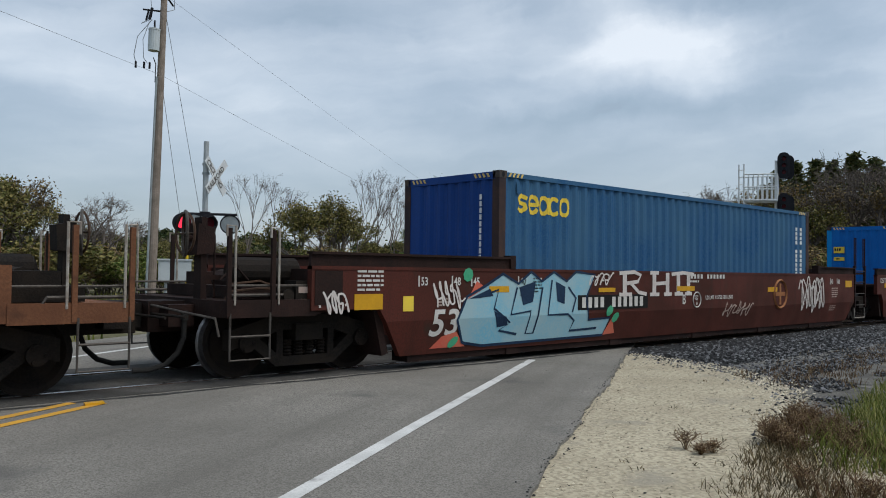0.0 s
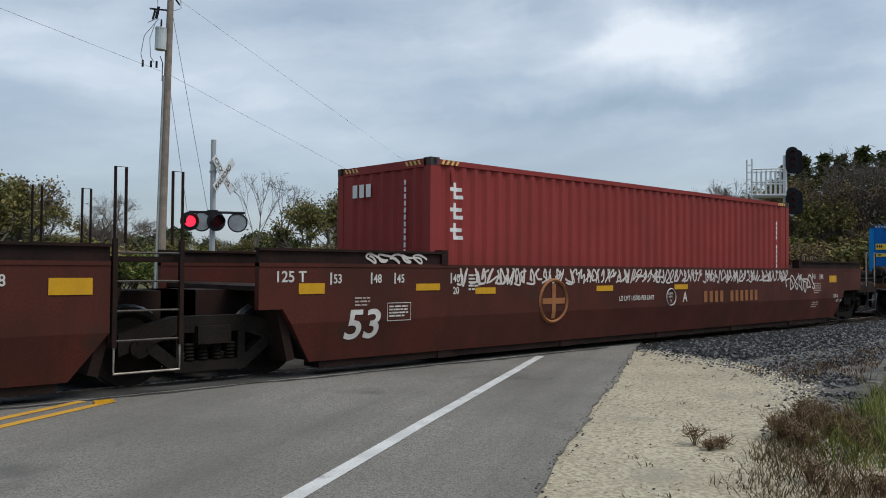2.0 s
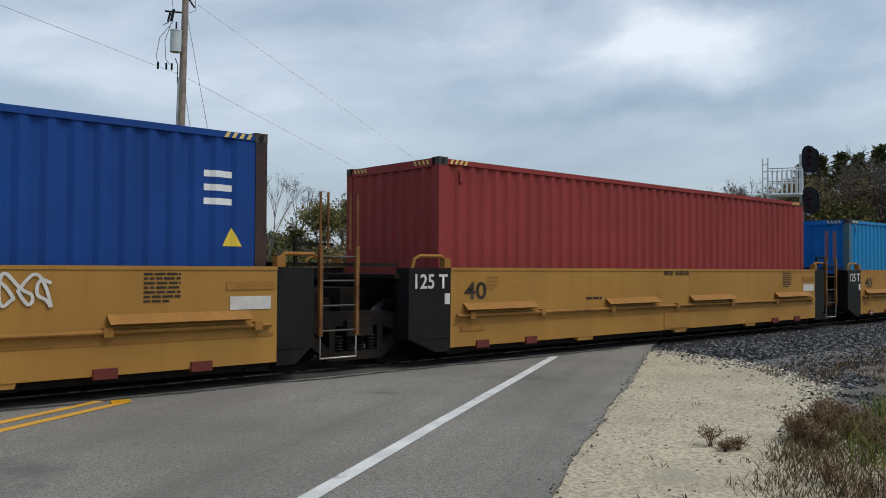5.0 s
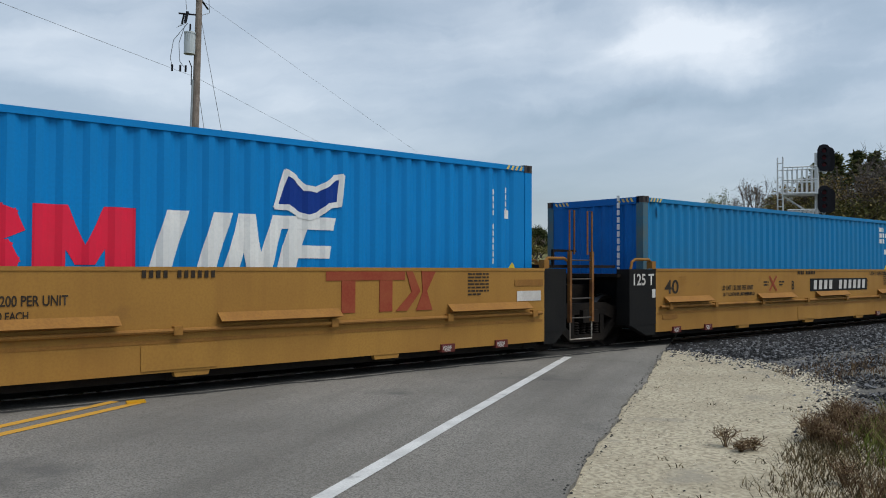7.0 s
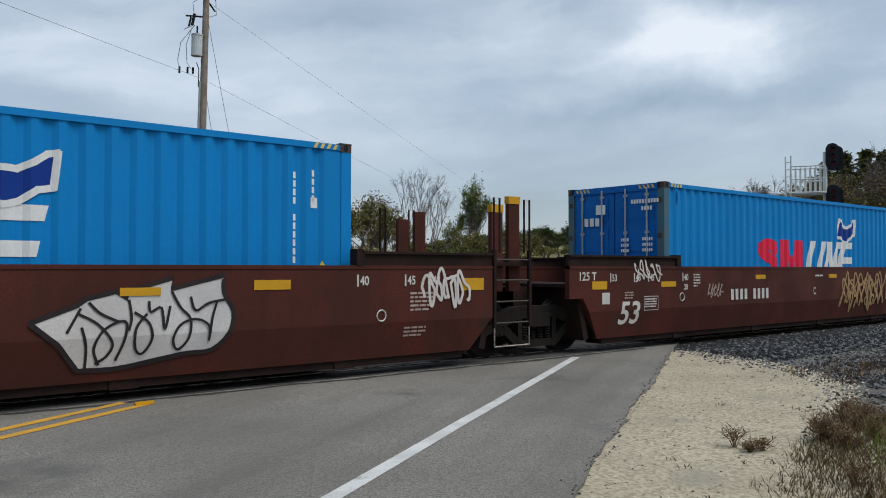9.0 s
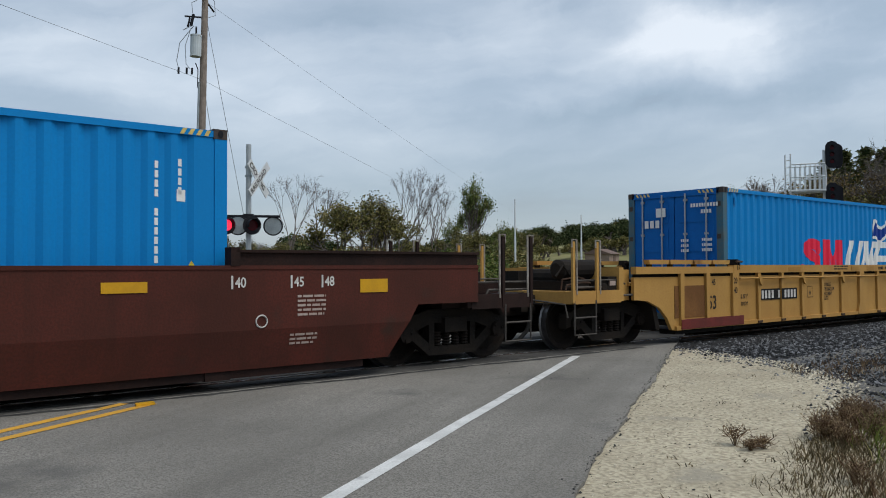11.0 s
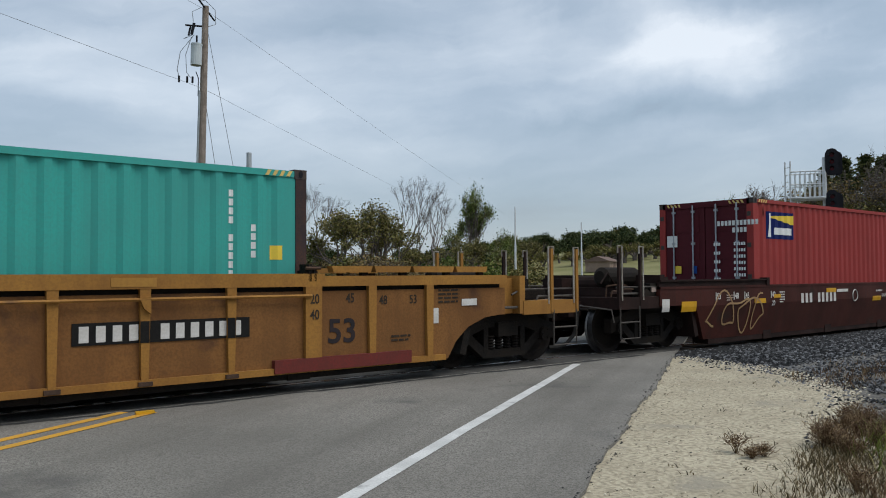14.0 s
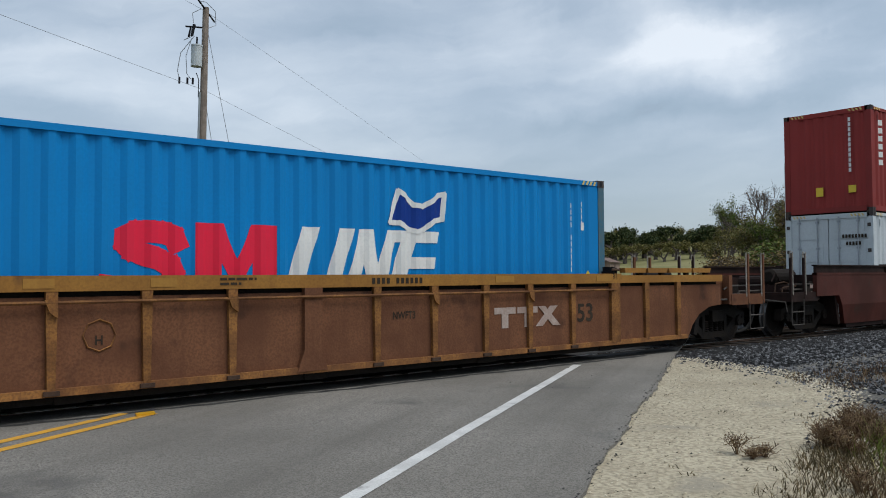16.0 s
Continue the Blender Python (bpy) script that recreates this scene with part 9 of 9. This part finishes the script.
def grow(wood, leaf, p, d, length, r, depth, rng, spread, leaves, leaf_size, twigs, forks=0.55):
    """A branch that forks, tapering, until the twigs carry leaves."""
    end = p + d * length
    if r > 0.03:
        wood.bar(p, end, r, 5, r * 0.68)
    else:
        stick(wood, p, end, r, r * 0.68)
    if depth == 0:
        for _ in range(twigs):
            q = end - d * length * rng.random()
            e = q + Vector((rng.gauss(0, 1), rng.gauss(0, 1), rng.gauss(0.4, 0.8))) * length * 0.35
            stick(wood, q, e, max(0.006, r * 0.4), 0.004)
        for _ in range(leaves):
            c = p.lerp(end, rng.random()) + Vector((rng.gauss(0, 1), rng.gauss(0, 1), rng.gauss(0, 1))) * length * 0.45
            u = Vector((rng.gauss(0, 1), rng.gauss(0, 1), rng.gauss(0, 0.7))).normalized() * leaf_size * rng.uniform(0.5, 1.2)
            w = u.cross(Vector((rng.gauss(0, 1), rng.gauss(0, 1), rng.gauss(0, 1)))).normalized() * u.length * 0.6
            leaf.add([c - u, c + w, c + u, c - w], [(0, 1, 2, 3)])
        return
    k = 3 if rng.random() < forks else 2
    for i in range(k):
        side = Vector((rng.gauss(0, 1), rng.gauss(0, 1), rng.gauss(0, 0.6)))
        side = (side - d * side.dot(d)).normalized()
        nd = (d + side * spread * rng.uniform(0.5, 1.2) + Vector((0, 0, 0.12))).normalized()
        grow(wood, leaf, p.lerp(end, rng.uniform(0.72, 1.0)), nd, length * rng.uniform(0.66, 0.88), r * 0.62, depth - 1, rng, spread, leaves, leaf_size, twigs, forks)


def crown_tree(seed, label, leaf_mat, depth=5, leaves=5, leaf_size=0.12, spread=0.62, trunk=0.26, twigs=3, category="tree", stems=1, forks=0.55, stout=0.17):
    """A tree about 8 metres high, as a thing with trunk and crown, set up far below the ground's sight line until it is placed."""
    rng = random.Random(seed)
    wood, leaf = Shape(), Shape()
    for s in range(stems):
        d = Vector((rng.gauss(0, 0.09 + 0.2 * (stems > 1)), rng.gauss(0, 0.09 + 0.2 * (stems > 1)), 1)).normalized()
        grow(wood, leaf, Vector((rng.uniform(-0.1, 0.1) * stems, rng.uniform(-0.1, 0.1) * stems, -0.2)), d, 8 * trunk, stout if stems == 1 else 0.08, depth, rng, spread, leaves, leaf_size, twigs, forks)
    high = max(v[2] for v in wood.v)
    for q in (wood, leaf):
        q.v = [(x * 8 / high, y * 8 / high, z * 8 / high) for x, y, z in q.v]
    t = thing("tree" if category == "tree" else "shrub", label, category, pose(0, 0, 0))
    part("trunk", wood, M["bark"], t)
    if leaf.v:
        part("crown", leaf, leaf_mat, t)
    return t


def fir(seed, label):
    rng = random.Random(seed)
    wood, leaf = Shape().bar((0, 0, -0.2), (0, 0, 8), 0.16, 7, 0.02), Shape()
    for i in range(64):
        z = 0.9 + 7.0 * (i / 64)
        reach = (8.2 - z) * 0.30 * rng.uniform(0.6, 1.15) + 0.1
        for k in range(5):
            a = rng.uniform(0, 6.28)
            tip = Vector((math.cos(a) * reach, math.sin(a) * reach, z - 0.12 * reach))
            wood.bar((0, 0, z), tip, 0.018, 3, 0.006)
            for _ in range(12):
                q = rng.uniform(0.15, 1.0)
                c = Vector((tip.x * q, tip.y * q, z + (tip.z - z) * q)) + Vector((rng.gauss(0, 0.1), rng.gauss(0, 0.1), rng.gauss(0, 0.07)))
                u = Vector((rng.gauss(0, 1), rng.gauss(0, 1), rng.gauss(-0.3, 0.5))).normalized() * rng.uniform(0.08, 0.2)
                w = u.cross(Vector((rng.gauss(0, 1), rng.gauss(0, 1), rng.gauss(0, 1)))).normalized() * 0.05
                leaf.add([c - u, c + w, c + u, c - w], [(0, 1, 2, 3)])
    t = thing("tree", label, "tree", pose(0, 0, 0))
    part("trunk", wood, M["bark"], t)
    part("crown", leaf, M["leaf_dark"], t)
    return t


KINDS = {
    "bare": [crown_tree(101, "bare leafless grey-brown tree", M["leaf_bud"], 6, 0, 0.05, 0.55, 0.24, 5), crown_tree(102, "bare leafless grey-brown tree", M["leaf_bud"], 6, 3, 0.045, 0.62, 0.20, 5)],
    "thin": [crown_tree(103, "slender leafless tree with thin twigs", M["leaf_bud"], 6, 0, 0.04, 0.42, 0.27, 4, forks=0.2, stout=0.10), crown_tree(117, "slender leafless tree with thin twigs", M["leaf_bud"], 6, 0, 0.04, 0.38, 0.30, 4, forks=0.25, stout=0.10)],
    "olive": [crown_tree(104, "olive green tree with thinning autumn leaves", M["leaf_olive"], 6, 18, 0.08, 0.62, 0.20, 2), crown_tree(105, "olive green tree with thinning autumn leaves", M["leaf_olive"], 6, 14, 0.085, 0.55, 0.22, 2)],
    "rust": [crown_tree(106, "tree with rust-brown autumn leaves", M["leaf_rust"], 6, 7, 0.065, 0.6, 0.2, 2)],
    "green": [crown_tree(107, "full green deciduous tree", M["leaf_green"], 6, 15, 0.085, 0.5, 0.24, 1)],
    "shrub": [crown_tree(108, "dense olive green shrub", M["leaf_olive"], 4, 22, 0.12, 0.7, 0.17, 2, "shrub", 6), crown_tree(109, "dense fresh green shrub", M["leaf_green"], 4, 22, 0.12, 0.7, 0.17, 2, "shrub", 6), crown_tree(110, "tangled brown leafless shrub", M["leaf_rust"], 4, 9, 0.10, 0.7, 0.17, 5, "shrub", 7)],
    "far": [crown_tree(112, "distant dark green deciduous tree", M["leaf_deep"], 4, 95, 0.05, 0.75, 0.08, 0), crown_tree(113, "distant dark green deciduous tree", M["leaf_deep"], 4, 90, 0.05, 0.8, 0.07, 0), crown_tree(114, "distant olive green deciduous tree", M["leaf_olive"], 4, 80, 0.05, 0.75, 0.08, 0)],
    "thicket": [crown_tree(115, "distant tangled leafless tree", M["leaf_bud"], 5, 4, 0.09, 0.62, 0.2, 3)],
    "fir": [fir(111, "dark green evergreen tree")],
}
used = set()
tr = random.Random(33)


def plant(kind, az, d, high, pick=None, wide=1.0):
    pool = KINDS[kind]
    src = pool[tr.randrange(len(pool))] if pick is None else pool[pick]
    x, y, _ = polar(az, d)
    m = pose(x, y, -0.1 + max(0.0, x - 70) * 0.085, 0, 0, tr.uniform(0, 360))
    k = high / 8
    if src.name not in used:
        used.add(src.name)
        ob = src
        ob.matrix_basis = m
    else:
        ob = copy_thing(src, m)
    ob.scale = (k * wide, k * wide, k)
    return ob


# trees by heading, distance and height
for kind, az, d, high, wide in (
        ("olive", 82.0, 46, 6.6, 0.9), ("olive", 79.4, 46, 6.2, 0.9), ("olive", 77.0, 44, 6.2, 1.0), ("rust", 75.2, 50, 6.4, 0.9), ("olive", 73.8, 48, 5.2, 1.0),
        ("bare", 71.6, 60, 5.6, 1.1), ("bare", 70.2, 58, 6.4, 1.15), ("bare", 68.6, 62, 6.2, 1.1), ("olive", 69.4, 66, 4.6, 1.2), ("bare", 67.0, 66, 5.2, 1.0), ("olive", 65.4, 64, 3.8, 1.1), ("bare", 63.9, 70, 4.6, 1.1),
        ("thin", 60.5, 58, 8.3, 1.0), ("thin", 59.1, 60, 8.4, 1.0), ("olive", 61.8, 62, 3.7, 1.2), ("olive", 56.5, 46, 5.5, 0.9), ("olive", 54.8, 47, 5.9, 0.9), ("olive", 53.4, 50, 5.0, 0.9), ("rust", 55.6, 52, 4.6, 1.0),
        ("thin", 53.2, 60, 9.0, 0.9), ("thin", 51.9, 61, 9.2, 0.85), ("thin", 50.5, 60, 8.2, 1.1), ("olive", 51.2, 58, 3.8, 1.1), ("green", 47.6, 58, 8.4, 0.55), ("green", 47.1, 60, 7.2, 0.75), ("olive", 48.6, 56, 4.4, 0.9), ("green", 45.4, 58, 4.9, 0.9), ("olive", 44.0, 60, 4.6, 0.9),
        ("green", 30.9, 72, 8.3, 0.6), ("bare", 29.0, 74, 8.6, 0.8), ("olive", 29.8, 62, 5.2, 0.8), ("green", 28.8, 60, 5.8, 0.9), ("bare", 28.4, 72, 9.0, 0.9), ("bare", 27.2, 74, 9.4, 0.9), ("olive", 27.9, 64, 6.0, 1.1),
        ("olive", 26.0, 62, 6.8, 0.9), ("fir", 24.6, 66, 9.6, 1.2), ("fir", 23.6, 70, 10.6, 1.2), ("rust", 24.0, 58, 7.4, 1.0), ("fir", 22.4, 66, 10.2, 1.3), ("fir", 21.4, 70, 10.6, 1.2), ("bare", 22.0, 60, 9.2, 0.9), ("fir", 20.2, 66, 10.6, 1.3), ("rust", 21.2, 56, 7.4, 1.1), ("bare", 20.4, 58, 9.6, 0.9), ("fir", 19.0, 68, 10.4, 1.3),
        ("rust", 19.4, 56, 7.0, 1.1), ("fir", 17.6, 68, 10.8, 1.3), ("bare", 18.2, 58, 9.0, 1.0), ("fir", 16.0, 68, 10.4, 1.3), ("olive", 25.2, 60, 7.6, 1.0), ("olive", 22.8, 56, 6.6, 1.1), ("fir", 25.3, 72, 9.0, 1.2)):
    plant(kind, az, d, high, None, wide)
for i in range(64):
    az = 84 - i * (84 - 44.5) / 63 + tr.uniform(-0.4, 0.4)
    plant("shrub", az, tr.uniform(38, 52), tr.uniform(1.5, 2.9), (0, 2, 1, 2)[tr.randrange(4)], tr.uniform(1.0, 1.5))
for i in range(24):
    plant("shrub", 30.4 - i * 0.68 + tr.uniform(-0.3, 0.3), tr.uniform(48, 58), tr.uniform(2.6, 4.4), (0, 1, 2, 2)[tr.randrange(4)], tr.uniform(1.0, 1.4))
for i in range(46):
    plant("far", 46.5 - i * 0.36 + tr.uniform(-0.2, 0.2), tr.uniform(150, 180), tr.uniform(2.4, 5.4), None, tr.uniform(1.0, 1.4))
for i in range(16):
    plant("far", 45 - i * 0.95 + tr.uniform(-0.4, 0.4), tr.uniform(138, 150), tr.uniform(2.0, 3.2), 2, tr.uniform(1.3, 1.8))
for i in range(40):
    plant("far" if i % 2 else "thicket", 86 - i * 1.0, tr.uniform(80, 110), tr.uniform(3.6, 5.2), None, 1.1)

# two slender white posts beyond the track
for az, d, top in ((44.77, 46, 5.31), (40.21, 52, 4.75)):
    x, y, _ = polar(az, d)
    lone("white_post", Shape().bar((0, 0, -0.3), (0, 0, top * 0.6), 0.06, 8).bar((0, 0, top * 0.6), (0, 0, top), 0.045, 8, 0.03), M["aluminium"], "slender white post beyond the track", "post", pose(x, y, 0))

# meadow fence and shed
fence = thing("field_fence", "weathered wooden field fence with thin wires", "fence", pose(44, 36.5, 0.0, 0, 0, -6))
for i in range(14):
    part("post", lambda: Shape().box(-0.07, 0.07, -0.07, 0.07, -0.3, 1.35), M["pole_wood"], fence, at=pose(i * 1.7, 0, tr.uniform(-0.1, 0.1), tr.uniform(-3, 3), tr.uniform(-3, 3), 0), key="fpost")
for z in (0.5, 1.1):
    part("rail", Shape().box(0, 22.1, -0.03, 0.03, z, z + 0.1), M["pole_wood"], fence)
hx, hy, _ = polar(38.8, 120)
shed = thing("shed", "small brown shed with a gable roof in the meadow", "shed", pose(hx, hy, max(0.0, hx - 70) * 0.085 - 0.1, 0, 0, 20))
part("wall", Shape().box(-2.2, 2.2, -1.8, 1.8, 0, 1.5), M["house_wall"], shed)
part("roof", Shape().add([(-2.5, -2.1, 1.45), (2.5, -2.1, 1.45), (2.5, 2.1, 1.45), (-2.5, 2.1, 1.45), (-2.5, 0, 2.2), (2.5, 0, 2.2)], [(0, 1, 5, 4), (2, 3, 4, 5), (1, 2, 5), (3, 0, 4), (3, 2, 1, 0)]), M["house_roof"], shed)
part("door", Shape().box(-0.5, 0.5, -1.84, -1.8, 0, 1.35), M["house_roof"], shed)


# ---- what moves ----
def motions():
    """The train rolls past at an even speed, and its wheels turn."""
    for ob, start in MOVING:
        z = ob.location.z
        walk(ob, [(t, pose(start - SPEED * t, YC, z)) for t in (0, 4, 8, 12, 16)])
    for w, ax in WHEELS:
        walk(w, [(k / FPS, pose(ax, 0, WHEEL_R + 0.016, 0, math.degrees(-SPEED * k / FPS / WHEEL_R) % 360, 0)) for k in range(0, 16 * FPS + 1)])


motions()
